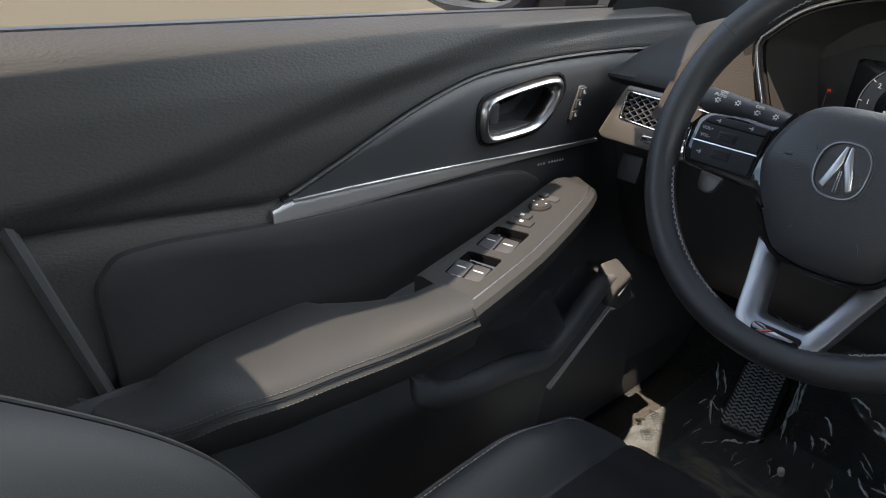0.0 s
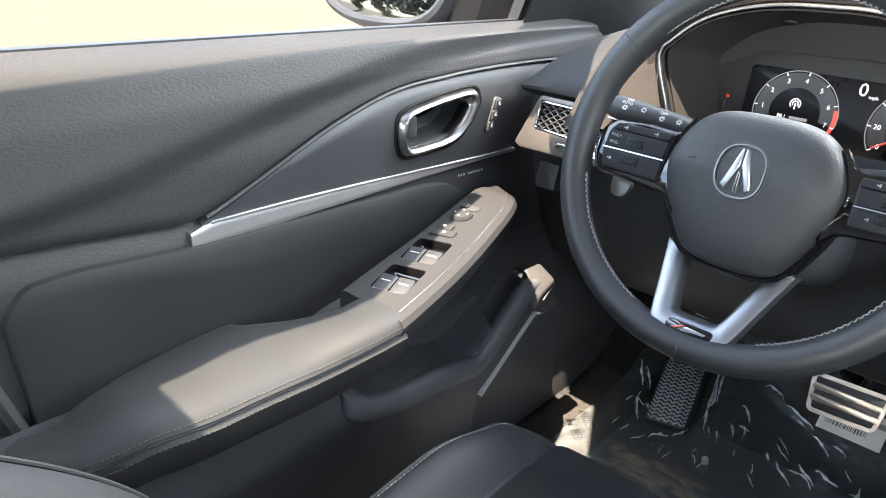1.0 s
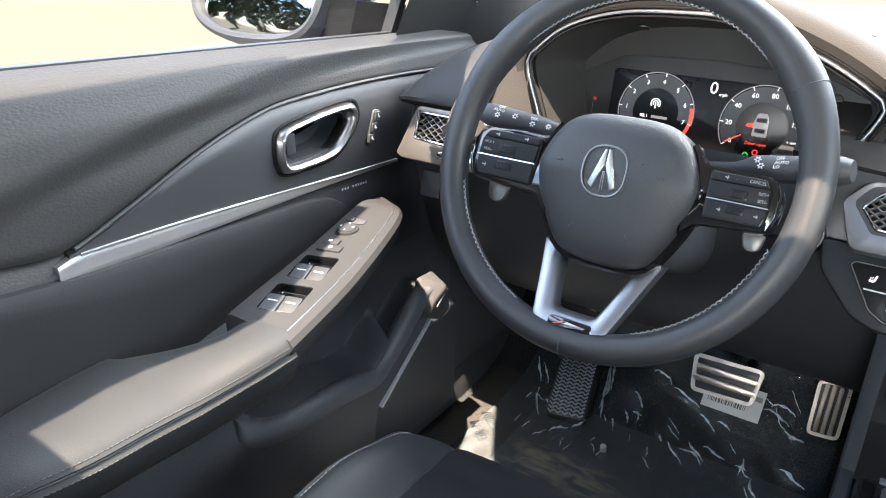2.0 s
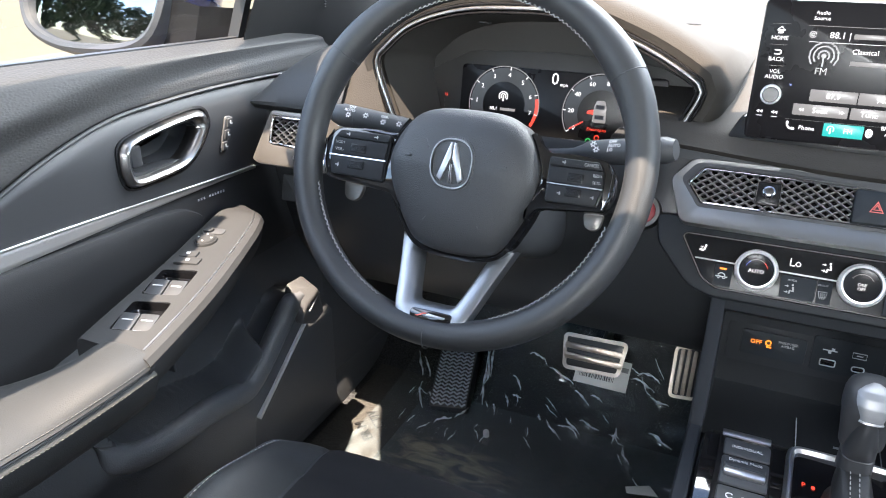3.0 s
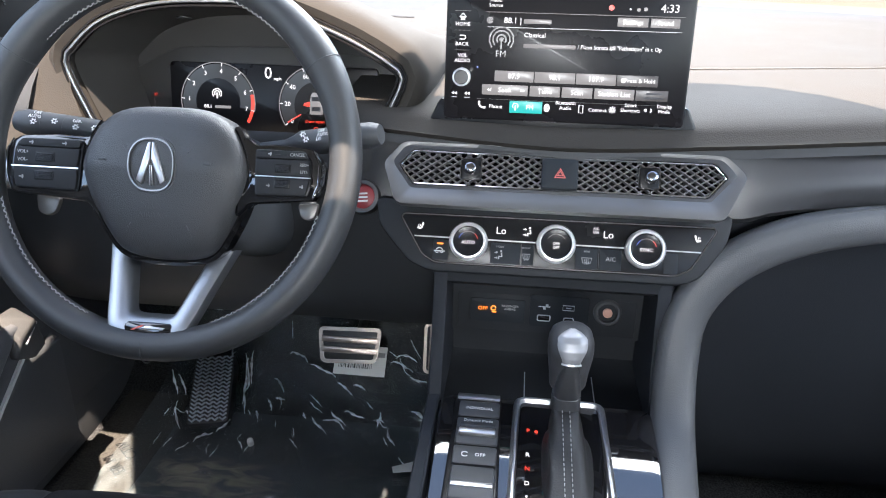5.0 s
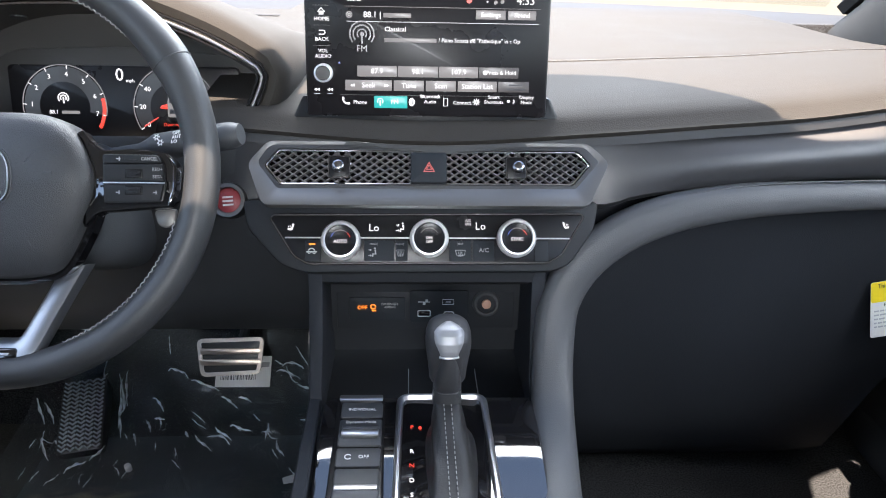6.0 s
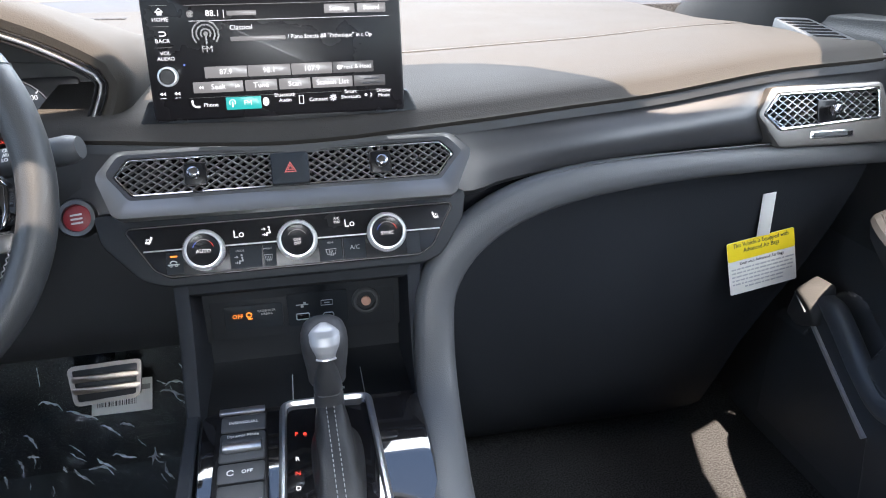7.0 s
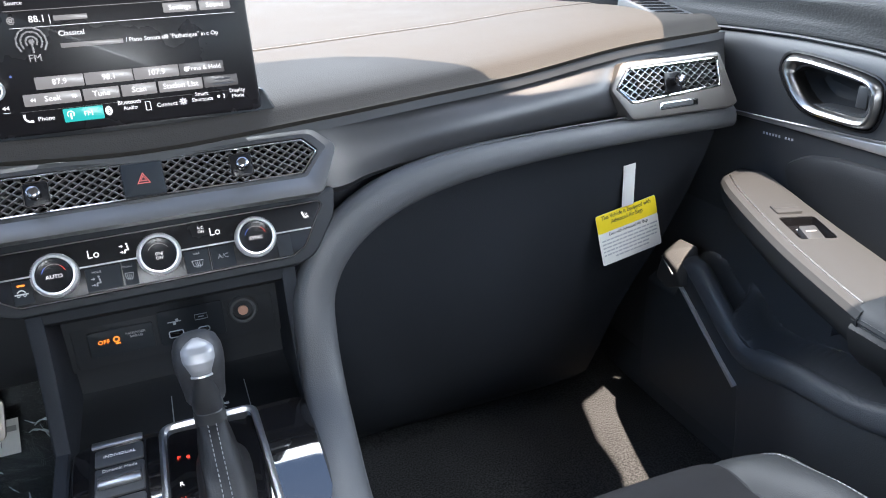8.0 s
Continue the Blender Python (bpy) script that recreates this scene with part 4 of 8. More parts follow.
    sweep(bm, [V3(s * 0.6680, front_edge(z) - 0.003, z + dz) for z in span(0.203, 0.300, 12)], [(-0.0024, -0.004), (-0.0024, 0.0022), (0.0024, 0.0022), (0.0024, -0.004)], up=(-s, 0, 0))
    part("silver_slash", bm, M_SLASH, low, "slim silver accent on the pocket edge")
    # the bar's end: a sloped cap facing up, with a bright line under its edge
    ahead = 0.0 if driver else 0.012
    bm = bmesh.new()
    for x, y, z in ((0.690, 0.158, 0.355), (0.690, 0.197, 0.353), (0.657, 0.192, 0.339), (0.657, 0.160, 0.325), (0.664, 0.212, 0.290), (0.664, 0.186, 0.282), (0.698, 0.210, 0.290), (0.698, 0.150, 0.300), (0.659, 0.148, 0.302)):
        bm.verts.new(V3(s * x, y + ahead, z + dz))
    bmesh.ops.convex_hull(bm, input=bm.verts)
    bmesh.ops.dissolve_limit(bm, angle_limit=0.12, verts=bm.verts, edges=bm.edges)
    bmesh.ops.bevel(bm, geom=bm.edges[:], offset=0.0035, segments=3, profile=0.5, affect="EDGES")
    cap = part("bar_cap", bm, M_CAP, low, "sloped end cap of the pocket bar")
    bm = bmesh.new()
    sweep(bm, [V3(s * (0.6575 + 0.0005 * k), 0.1665 + 0.0058 * k + ahead, 0.3145 + 0.0034 * k + dz) for k in range(6)], ring(0.0014, 6), up=(-s, 0, 0))
    part("cap_line", bm, M_SILVER, cap, "bright line under the cap")
    bm = bmesh.new()
    box(bm, (-0.045, 0.338, -0.0005), (0.004, 0.030, 0.022), fr=at, bevel=0.0012)
    box(bm, (-0.040, 0.352, 0.0085), (0.022, 0.005, 0.006), fr=at, bevel=0.0015)
    part("pocket_divider", bm, M_LOWER, low, "small divider inside the pocket")
    if not driver:
        low.location = (0, -0.022, -0.006)
        door.location += Vector((0, 0.022, 0.006))
    return door


build_door(-1, 0.0, True)
build_door(1, 0.014, False)


# ---- dashboard ----
dash = thing("dashboard", (0, 0.3, 0.45), "black soft-topped dashboard with gunmetal band", "dashboard", kind="structure")
SEAM = fn([(-0.25, 0.622), (-0.17, 0.620), (0.0, 0.612), (0.166, 0.620), (0.282, 0.628), (0.402, 0.637), (0.523, 0.654), (0.60, 0.659), (0.72, 0.660)])
PAD_Y = fn([(-0.25, 0.170), (-0.17, 0.150), (0.0, 0.141), (0.17, 0.147), (0.40, 0.158), (0.60, 0.160), (0.72, 0.185)])
TOPZ = fn([(0.0, 0.000), (0.02, 0.013), (0.06, 0.020), (0.13, 0.027), (0.22, 0.034), (0.235, 0.037), (0.5, 0.052), (0.80, 0.050)], 120)
bm = bmesh.new()
rows = []
for x in span(-0.235, 0.690, 96):
    y0, z0 = PAD_Y(x), SEAM(x)
    row = [(x, y0 + 0.02, z0 - 0.012), (x, y0 + 0.004, z0 - 0.003), (x, y0 - 0.001, z0 + 0.003)]
    for d in (0.004, 0.010, 0.02, 0.035, 0.06, 0.09, 0.13, 0.17, 0.20, 0.218, 0.222, 0.228, 0.236, 0.28, 0.36, 0.46, 0.56, 0.68, 0.82):
        lift = TOPZ(d) + 0.006 * smoothstep(0.0, 0.012, d)
        groove = -0.0040 * max(0, 1 - abs(d - 0.225) / 0.004)
        end = -0.045 * smoothstep(0.62, 0.73, x) * smoothstep(0.0, 0.1, d) * 0.5
        slope = (z0 - 0.620) * (1 - smoothstep(0.0, 0.45, d))
        row.append((x, y0 + d, 0.620 + slope + lift + groove + end))
    rows.append(row)
grid(bm, rows)
top = part("top_pad", bm, M_DASH, dash, "grained black dashboard top pad")
bm = bmesh.new()
sweep(bm, [(x, PAD_Y(x) + 0.012, SEAM(x) - 0.006) for x in span(-0.20, 0.70, 60)], [(-0.012, -0.005), (-0.012, 0.004), (0.01, 0.004), (0.01, -0.005)])
part("shadow_gap", bm, M_DARK, dash)
bm = bmesh.new()
sweep(bm, [(x, PAD_Y(x) + 0.225, 0.620 + (SEAM(x) - 0.620) * (1 - smoothstep(0.0, 0.45, 0.225)) + TOPZ(0.225) + 0.0042 - 0.0225 * smoothstep(0.62, 0.73, x)) for x in span(0.13, 0.66, 50)], ring(0.0011, 6))
part("airbag_seam", bm, M_DARK, dash, "fine seam of the airbag door")
# defroster slats at the passenger corner
DF = plane_of((0.648, 0.252, 0.6825), (1, 0.0, -0.06), (0.42, 0.90, 0.10))
bm = bmesh.new()
slab(bm, rounded([(-0.036, -0.066), (0.026, -0.062), (0.036, 0.066), (-0.020, 0.064)], 0.012), DF, -0.010, 0.0035, 0.002)
vent = part("side_outlet", bm, M_HARD, dash, "slatted side window outlet")
for i in range(7):
    bm = bmesh.new()
    v = -0.046 + 0.0153 * i
    slab(bm, rounded(rect(-0.022 + 0.06 * v, v - 0.0042, 0.021 + 0.10 * v, v + 0.0042), 0.002), DF, 0.002, 0.0042, 0.0004)
    part("slat_gap", bm, M_PANEL, vent)

# left end pad
LEFTZ = fn([(-0.725, 0.622), (-0.706, 0.634), (-0.692, 0.655), (-0.67, 0.672), (-0.64, 0.684), (-0.60, 0.694), (-0.55, 0.700), (-0.50, 0.700)])
bm = bmesh.new()
rows = []
for x in span(-0.706, -0.572, 20):
    k = (LEFTZ(x) - 0.617) / 0.083
    rows.append([(x, 0.175, 0.600), (x, 0.150, 0.609), (x, 0.143, 0.615)] + [(x, y, 0.617 + 0.083 * k * f) for y, f in ((0.143, 0.05), (0.149, 0.18), (0.161, 0.40), (0.180, 0.64), (0.21, 0.83), (0.25, 0.94), (0.30, 1.0), (0.40, 1.02), (0.60, 0.95), (0.95, 0.80))])
grid(bm, rows)
part("end_pad", bm, M_LEATHER, dash, "smooth dark end pad of the dashboard")
bm = bmesh.new()
box(bm, (-0.590, 0.245, 0.6895), (0.055, 0.004, 0.003), bevel=0.001)
part("pad_slot", bm, M_DARK, dash)


def outlet(name, org, pts, bez, bez_u, flip, knob_at):
    """A vent: satin bezel with an opening, a diamond grille, a dark duct and a control knob."""
    f0 = plane_of(org, (1, 0, 0), (0, 0.30, 0.954))
    fr = (lambda a, b, c=0.0: f0(-a, b, c)) if flip else f0
    bm = bmesh.new()
    slab(bm, bez, fr, -0.03, 0.004, 0.004)
    cu = bmesh.new()
    slab(cu, rounded(inset(pts, -0.002), 0.003), fr, -0.05, 0.03, 0.0002)
    b = cut("bezel", bm, cu, M_BEZEL, dash, "satin titanium vent surround")
    bm = bmesh.new()
    sweep(bm, [fr(p[0], p[1], 0.004) for p in rounded(pts, 0.004, 3)], ring(0.0014, 8), up=(0, -1, 0.2), closed=True)
    part("chrome_rim", bm, M_CHROME, b)
    bm = bmesh.new()
    lattice(bm, pts, fr, 0.0118, 0.72, 0.0019, -0.006, 0.0015)
    part("grille", bm, M_MESH, b, "diamond mesh grille")
    bm = bmesh.new()
    rows = [[fr(p[0], p[1], d) for p in inset(pts, k)] for k, d in ((0.0, 0.0), (0.001, -0.02), (0.004, -0.028))]
    vs = grid(bm, rows, wrap=True)
    bm.faces.new(vs[-1])
    part("duct", bm, M_PANEL, b)
    if knob_at:
        bm = bmesh.new()
        slab(bm, rounded(rect(knob_at[0] - 0.0125, knob_at[1] - 0.0125, knob_at[0] + 0.0125, knob_at[1] + 0.0125), 0.004), fr, -0.008, 0.003, 0.0015)
        k = part("knob_base", bm, M_PANEL, b)
        bm = bmesh.new()
        lathe(bm, [(0.005, 0.0), (0.0048, 0.010), (0.0062, 0.013), (0.0066, 0.018), (0.0058, 0.0205), (0.004, 0.0215), (0.001, 0.0217)], fr, 20, knob_at)
        part("vent_knob", bm, M_SMOKE, k, "metal-capped vent knob")
    return b, fr


R_OPEN = [(-0.079, 0.001), (-0.062, 0.0215), (0.066, 0.0230), (0.067, -0.0095), (-0.060, -0.0170)]
R_BEZ = rounded([(-0.088, 0.001), (-0.070, 0.031), (0.072, 0.031), (0.094, -0.034), (0.084, -0.0385), (-0.062, -0.0375)], 0.006)
b, fr = outlet("vent", (0.600, 0.148, 0.610), R_OPEN, R_BEZ, 0, False, (0.0, 0.001))
bm = bmesh.new()
slab(bm, rounded(rect(-0.024, -0.030, 0.032, -0.0215), 0.003), fr, 0.002, 0.0052, 0.001)
k = part("shutter_wheel", bm, M_CHROME, b)
bm = bmesh.new()
slab(bm, rounded(rect(-0.020, -0.0285, 0.024, -0.023), 0.002), fr, 0.004, 0.0062, 0.0006)
part("shutter_slot", bm, M_DARK, k)
b, fr = outlet("vent", (-0.602, 0.135, 0.580), R_OPEN, R_BEZ, 0, True, (0.0, 0.001))
bm = bmesh.new()
slab(bm, rounded(rect(-0.030, -0.030, 0.030, -0.0215), 0.003), fr, 0.002, 0.0052, 0.001)
part("shutter_wheel", bm, M_CHROME, b)

# gunmetal band
BAND_B = fn([(-0.26, 0.520), (-0.18, 0.535), (0.0, 0.538), (0.17, 0.538), (0.22, 0.550), (0.305, 0.562), (0.45, 0.570), (0.60, 0.574), (0.72, 0.566)])
bm = bmesh.new()
rows = []
for x in span(-0.255, 0.715, 80):
    zt, zb, y0 = SEAM(x) - 0.009, BAND_B(x), PAD_Y(x) + 0.010
    bulge = 0.016 * smoothstep(0.15, 0.35, x) * (1 - smoothstep(0.50, 0.56, x))
    row = []
    for f in (0, 0.06, 0.15, 0.3, 0.45, 0.6, 0.75, 0.88, 0.96, 1.0):
        row.append((x, y0 + 0.004 - 0.02 * f * smoothstep(0.12, 0.2, abs(x)) - bulge * math.sin(math.pi * min(f * 1.1, 1)) + 0.012 * smoothstep(0.92, 1.0, f), zt + (zb - zt) * f))
    row += [(x, y0 + 0.045, zb - 0.001), (x, y0 + 0.045, zt + 0.002)]
    rows.append(row)
cu = bmesh.new()
grid(bm, rows, wrap=True, ends=True)
VF = plane_of((0.0, 0.140, 0.587), (1, 0, 0), (0, 0.4685, 0.8835))
C_OPEN = [(-0.163, 0.001), (-0.150, 0.0165), (0.151, 0.0165), (0.163, 0.004), (0.146, -0.0165), (-0.148, -0.0175)]
slab(cu, inset(C_OPEN, -0.004), VF, -0.05, 0.06, 0.0002)
for sx, zz, yy in ((1, 0.610, 0.148),):
    f0 = plane_of((0.600, yy, zz), (1, 0, 0), (0, 0.30, 0.954))
    slab(cu, inset(R_BEZ, 0.004), f0, -0.05, 0.06, 0.0002)
cut("gunmetal_band", bm, cu, M_BAND, dash, "satin gunmetal dashboard band")

# centre vents
bm = bmesh.new()
slab(bm, rounded([(-0.178, 0.002), (-0.160, 0.0235), (0.160, 0.0235), (0.178, 0.005), (0.160, -0.030), (-0.162, -0.030)], 0.006), VF, -0.02, 0.006, 0.003)
cu = bmesh.new()
slab(cu, rounded(inset(C_OPEN, -0.0015), 0.003), VF, -0.05, 0.05, 0.0002)
cv = cut("vent_surround", bm, cu, M_BAND, dash, "gunmetal centre vent surround")
bm = bmesh.new()
LEDGE_IN = rounded([(-0.1655, 0.001), (-0.1515, 0.0190), (0.1525, 0.0190), (0.1655, 0.004), (0.1480, -0.0190), (-0.1500, -0.0200)], 0.004, 4)
LEDGE_OUT = rounded([(-0.1800, 0.003), (-0.1610, 0.0255), (0.1620, 0.0255), (0.1830, 0.006), (0.1600, -0.0400), (-0.1640, -0.0400)], 0.007, 4)
rows = []
for f, w in ((0.0, 0.0035), (0.12, 0.0062), (0.5, 0.0100), (0.90, 0.0150), (1.0, 0.0150), (1.03, 0.0115), (1.03, -0.004)):
    rows.append([VF(*a.lerp(b, f).xy, 0.0035 + (w - 0.0035) * (0.30 + 0.70 * smoothstep(0.012, -0.016, a.lerp(b, f).y))) for a, b in zip([Vector(q) for q in LEDGE_IN], [Vector(q) for q in LEDGE_OUT])])
grid(bm, rows, wrap=True)
part("vent_ledge", bm, M_LEDGE, cv, "satin gunmetal ledge round the centre vents")
bm = bmesh.new()
sweep(bm, [VF(p[0], p[1], 0.004) for p in rounded(C_OPEN, 0.003, 3)], ring(0.0012, 8), up=(0, -0.88, 0.47), closed=True)
part("chrome_rim", bm, M_CHROME, cv)
bm = bmesh.new()
lattice(bm, C_OPEN, VF, 0.0108, 0.66, 0.0017, -0.006, 0.001)
part("grille", bm, M_MESH, cv, "diamond mesh grille")
bm = bmesh.new()
rows = [[VF(p[0], p[1], d) for p in inset(C_OPEN, k)] for k, d in ((-0.003, 0.002), (0.0, -0.018), (0.003, -0.026))]
vs = grid(bm, rows, wrap=True)
bm.faces.new(vs[-1])
part("duct", bm, M_PANEL, cv)
for u in (-0.090, 0.089):
    bm = bmesh.new()
    slab(bm, rounded(rect(u - 0.0105, -0.0105, u + 0.0105, 0.0115), 0.003), VF, -0.012, 0.0025, 0.0015)
    k = part("knob_base", bm, M_PANEL, cv)
    bm = bmesh.new()
    sweep(bm, [VF(p[0], p[1], 0.002) for p in rounded(rect(u - 0.0105, -0.0105, u + 0.0105, 0.0115), 0.003, 3)], ring(0.0008, 6), up=(0, -0.88, 0.47), closed=True)
    part("knob_rim", bm, M_SMOKE, k)
    bm = bmesh.new()
    lathe(bm, [(0.0045, 0.0), (0.0043, 0.009), (0.0058, 0.012), (0.0062, 0.017), (0.0055, 0.0195), (0.004, 0.0205), (0.001, 0.0207)], VF, 20, (u, -0.001))
    part("vent_knob", bm, M_SMOKE, k, "metal-capped vent knob")
bm = bmesh.new()
slab(bm, rounded(rect(-0.0185, -0.0165, 0.0180, 0.0145), 0.003), VF, -0.01, 0.010, 0.002, dome=0.001, rings=2)
hz = part("hazard_switch", bm, M_KEY, cv, "black hazard switch with red triangle")
bm = bmesh.new()
tri = [(0.0, 0.0050), (-0.0052, -0.0042), (0.0052, -0.0042)]
sweep(bm, [VF(a, b - 0.001, 0.0112) for a, b in tri], [(-0.0007, 0), (-0.0007, 0.0004), (0.0007, 0.0004), (0.0007, 0)], up=(0, -0.88, 0.47), closed=True)
sweep(bm, [VF(a * 0.5, b * 0.5 - 0.001, 0.0112) for a, b in tri], [(-0.0006, 0), (-0.0006, 0.0004), (0.0006, 0.0004), (0.0006, 0)], up=(0, -0.88, 0.47), closed=True)
part("warning_triangle", bm, M_RED, hz, "red warning triangle")

# ---- climate panel ----
HF = plane_of((0, 0.116, 0.520), (1, 0, 0), (0, 0.4685, 0.8835))
clim = thing("climate_panel", (0, 0.13, 0.50), "gloss black climate panel with three chrome-ringed dials", "climate controls")
bm = bmesh.new()
CP = rounded([(-0.157, 0.0235), (0.157, 0.0260), (0.160, 0.0225), (0.136, -0.0170), (0.122, -0.0245), (-0.122, -0.0260), (-0.136, -0.0180), (-0.160, 0.020)], 0.004)
slab(bm, CP, HF, -0.02, 0.0, 0.0015)
face = part("panel_face", bm, M_PANEL, clim)
bm = bmesh.new()
slab(bm, rounded([(-0.190, 0.040), (0.178, 0.040), (0.172, 0.010), (0.146, -0.026), (0.128, -0.0335), (-0.127, -0.035), (-0.150, -0.027), (-0.184, 0.010)], 0.008), HF, -0.030, -0.0035, 0.004)
part("fascia", bm, M_NICHE, dash, "dark fascia round the climate panel")
bm = bmesh.new()
sweep(bm, [HF(p[0], p[1], -0.0005) for p in CP], ring(0.0013, 6), up=(0, -0.88, 0.47), closed=True)
part("chrome_edge", bm, M_SMOKE, face)
bm = bmesh.new()
box(bm, (0.0, 0.0005, 0.0005), (0.290, 0.0013, 0.0012), fr=HF)
part("chrome_line", bm, M_SILVER, face)
for u in (-0.034, 0.034, 0.0445, -0.0445):
    bm = bmesh.new()
    box(bm, (u, -0.012, 0.0002), (0.0006, 0.023, 0.0006), fr=HF)
    part("button_gap", bm, M_DARK, face)
for u0, u1 in ((-0.066, -0.0342), (-0.0338, -0.0205), (0.0205, 0.0440), (0.0448, 0.068), (-0.1255, -0.108), (0.108, 0.1235)):
    bm = bmesh.new()
    slab(bm, rounded(rect(u0 + 0.0008, -0.0232, u1 - 0.0008, -0.0022), 0.001), HF, -0.001, 0.0012, 0.0005)
    part("button", bm, M_KEY, face)
for i, (u, v, tx) in enumerate(((-0.088, -0.003, "AUTO"), (0.0005, -0.0005, "ON/\nOFF"), (0.089, 0.0, "SYNC"))):
    bm = bmesh.new()
    lathe(bm, [(0.0190, 0.0), (0.0188, 0.012), (0.0180, 0.0150), (0.0172, 0.0162), (0.0158, 0.0164), (0.0152, 0.0130)], HF, 48, (u, v), True)
    dial = part("dial", bm, M_RING, clim, "chrome-ringed temperature dial" if i != 1 else "chrome-ringed fan dial")
    bm = bmesh.new()
    for g in range(60):
        a = 2 * math.pi * g / 60
        r0 = 0.0192
        c = Vector((u + r0 * math.cos(a), v + r0 * math.sin(a)))
        fr = lambda x, y, z, c=c, a=a: HF(c.x + x * math.cos(a) - y * math.sin(a), c.y + x * math.sin(a) + y * math.cos(a), z)
        box(bm, (0, 0, 0.0075), (0.0010, 0.0009, 0.011), fr=fr)
    part("knurling", bm, M_SILVER, dial)
    bm = bmesh.new()
    lathe(bm, [(0.0156, 0.006), (0.0155, 0.0140), (0.0148, 0.0146), (0.0118, 0.0138), (0.002, 0.0132)], HF, 40, (u, v))
    cap = part("dial_cap", bm, M_PANEL, dial)
    words("dial_text", tx, HF, (u, v - (0.002 if i == 1 else 0.0015)), 0.0050 if i != 1 else 0.0040, G_WHITE, dial, lift=0.0140)
    for a0, a1, mt in ((128, 165, G_BLUE), (15, 52, G_RED), (52, 128, G_GREY)) if i != 1 else ((30, 150, G_GREY),):
        bm = bmesh.new()
        pts = [(u + 0.0098 * math.cos(radians(a)), v + 0.0098 * math.sin(radians(a))) for a in span(a0, a1, 9)]
        sweep(bm, [HF(p[0], p[1], 0.0141) for p in pts], [(-0.00025, 0), (-0.00025, 0.0003), (0.00025, 0.0003), (0.00025, 0)], up=(0, -0.88, 0.47))
        part("dial_mark", bm, mt, dial)
for tx, u, v, sz, mt in (("Lo", -0.0555, 0.0105, 0.0105, G_WHITE), ("Lo", 0.0530, 0.0125, 0.0105, G_WHITE), ("A/C\nON", 0.0405, 0.0165, 0.0038, G_WHITE), ("MODE", -0.0555, -0.0060, 0.0028, M_DIM), ("FRONT", -0.0290, -0.0060, 0.0026, M_DIM), ("REAR", 0.0325, -0.0055, 0.0026, M_DIM), ("A/C", 0.0565, -0.0120, 0.0062, M_DIM)):
    words("panel_text", tx, HF, (u, v), sz, mt, face, lift=0.0016)


def stroke(bm, fr, pts, w, lift):
    """A flat drawn line on the axes fr."""
    n = fr(0, 0, 1) - fr(0, 0, 0)
    sweep(bm, [fr(a, b, lift) for a, b in pts], [(-w, -0.0002), (-w, 0.0002), (w, 0.0002), (w, -0.0002)], up=tuple(n))


def seat_icon(u, v, k, name, mat, parent, fr, lift):
    """A small seat seen from its side, with heat rising behind it."""
    bm = bmesh.new()
    stroke(bm, fr, [(u + k * 0.0024, v + 0.0040), (u + k * 0.0010, v - 0.0008), (u + k * 0.0002, v - 0.0016)], 0.00085, lift)
    stroke(bm, fr, [(u + k * 0.0006, v - 0.0020), (u - k * 0.0034, v - 0.0012)], 0.00095, lift)
    for d in (0.0, 0.0016):
        stroke(bm, fr, [(u - k * (0.0006 + d), v + 0.0002), (u - k * (0.0010 + d), v + 0.0012), (u - k * (0.0004 + d), v + 0.0022)], 0.00028, lift)
    return part(name, bm, mat, parent)


seat_icon(-0.139, 0.0105, 1, "heater_icon", G_WHITE, face, HF, 0.0012)
seat_icon(0.141, 0.0135, -1, "heater_icon", G_WHITE, face, HF, 0.0012)
bm = bmesh.new()
box(bm, (-0.1175, -0.0062, 0.0018), (0.0062, 0.0016, 0.0006), fr=HF)
part("recirculation_lamp", bm, G_AMBER, face, "lit amber indicator")


def arc_icon(fr, c, r, a0, a1, w, lift, bm):
    pts = [fr(c[0] + r * math.cos(radians(a)), c[1] + r * math.sin(radians(a)), lift) for a in span(a0, a1, 10 if r < 0.02 else 40)]
    n = fr(0, 0, 1) - fr(0, 0, 0)
    sweep(bm, pts, [(-w, 0), (-w, 0.0003), (w, 0.0003), (w, 0)], up=tuple(n))


bm = bmesh.new()
arc_icon(HF, (-0.1180, -0.0140), 0.0035, 20, 160, 0.0005, 0.0014, bm)
box(bm, (-0.1180, -0.0140, 0.0015), (0.011, 0.0010, 0.0003), fr=HF)
arc_icon(HF, (-0.1205, -0.0148), 0.0012, 0, 350, 0.0003, 0.0014, bm)
arc_icon(HF, (-0.1155, -0.0148), 0.0012, 0, 350, 0.0003, 0.0014, bm)
part("car_icon", bm, M_WHITE, face)
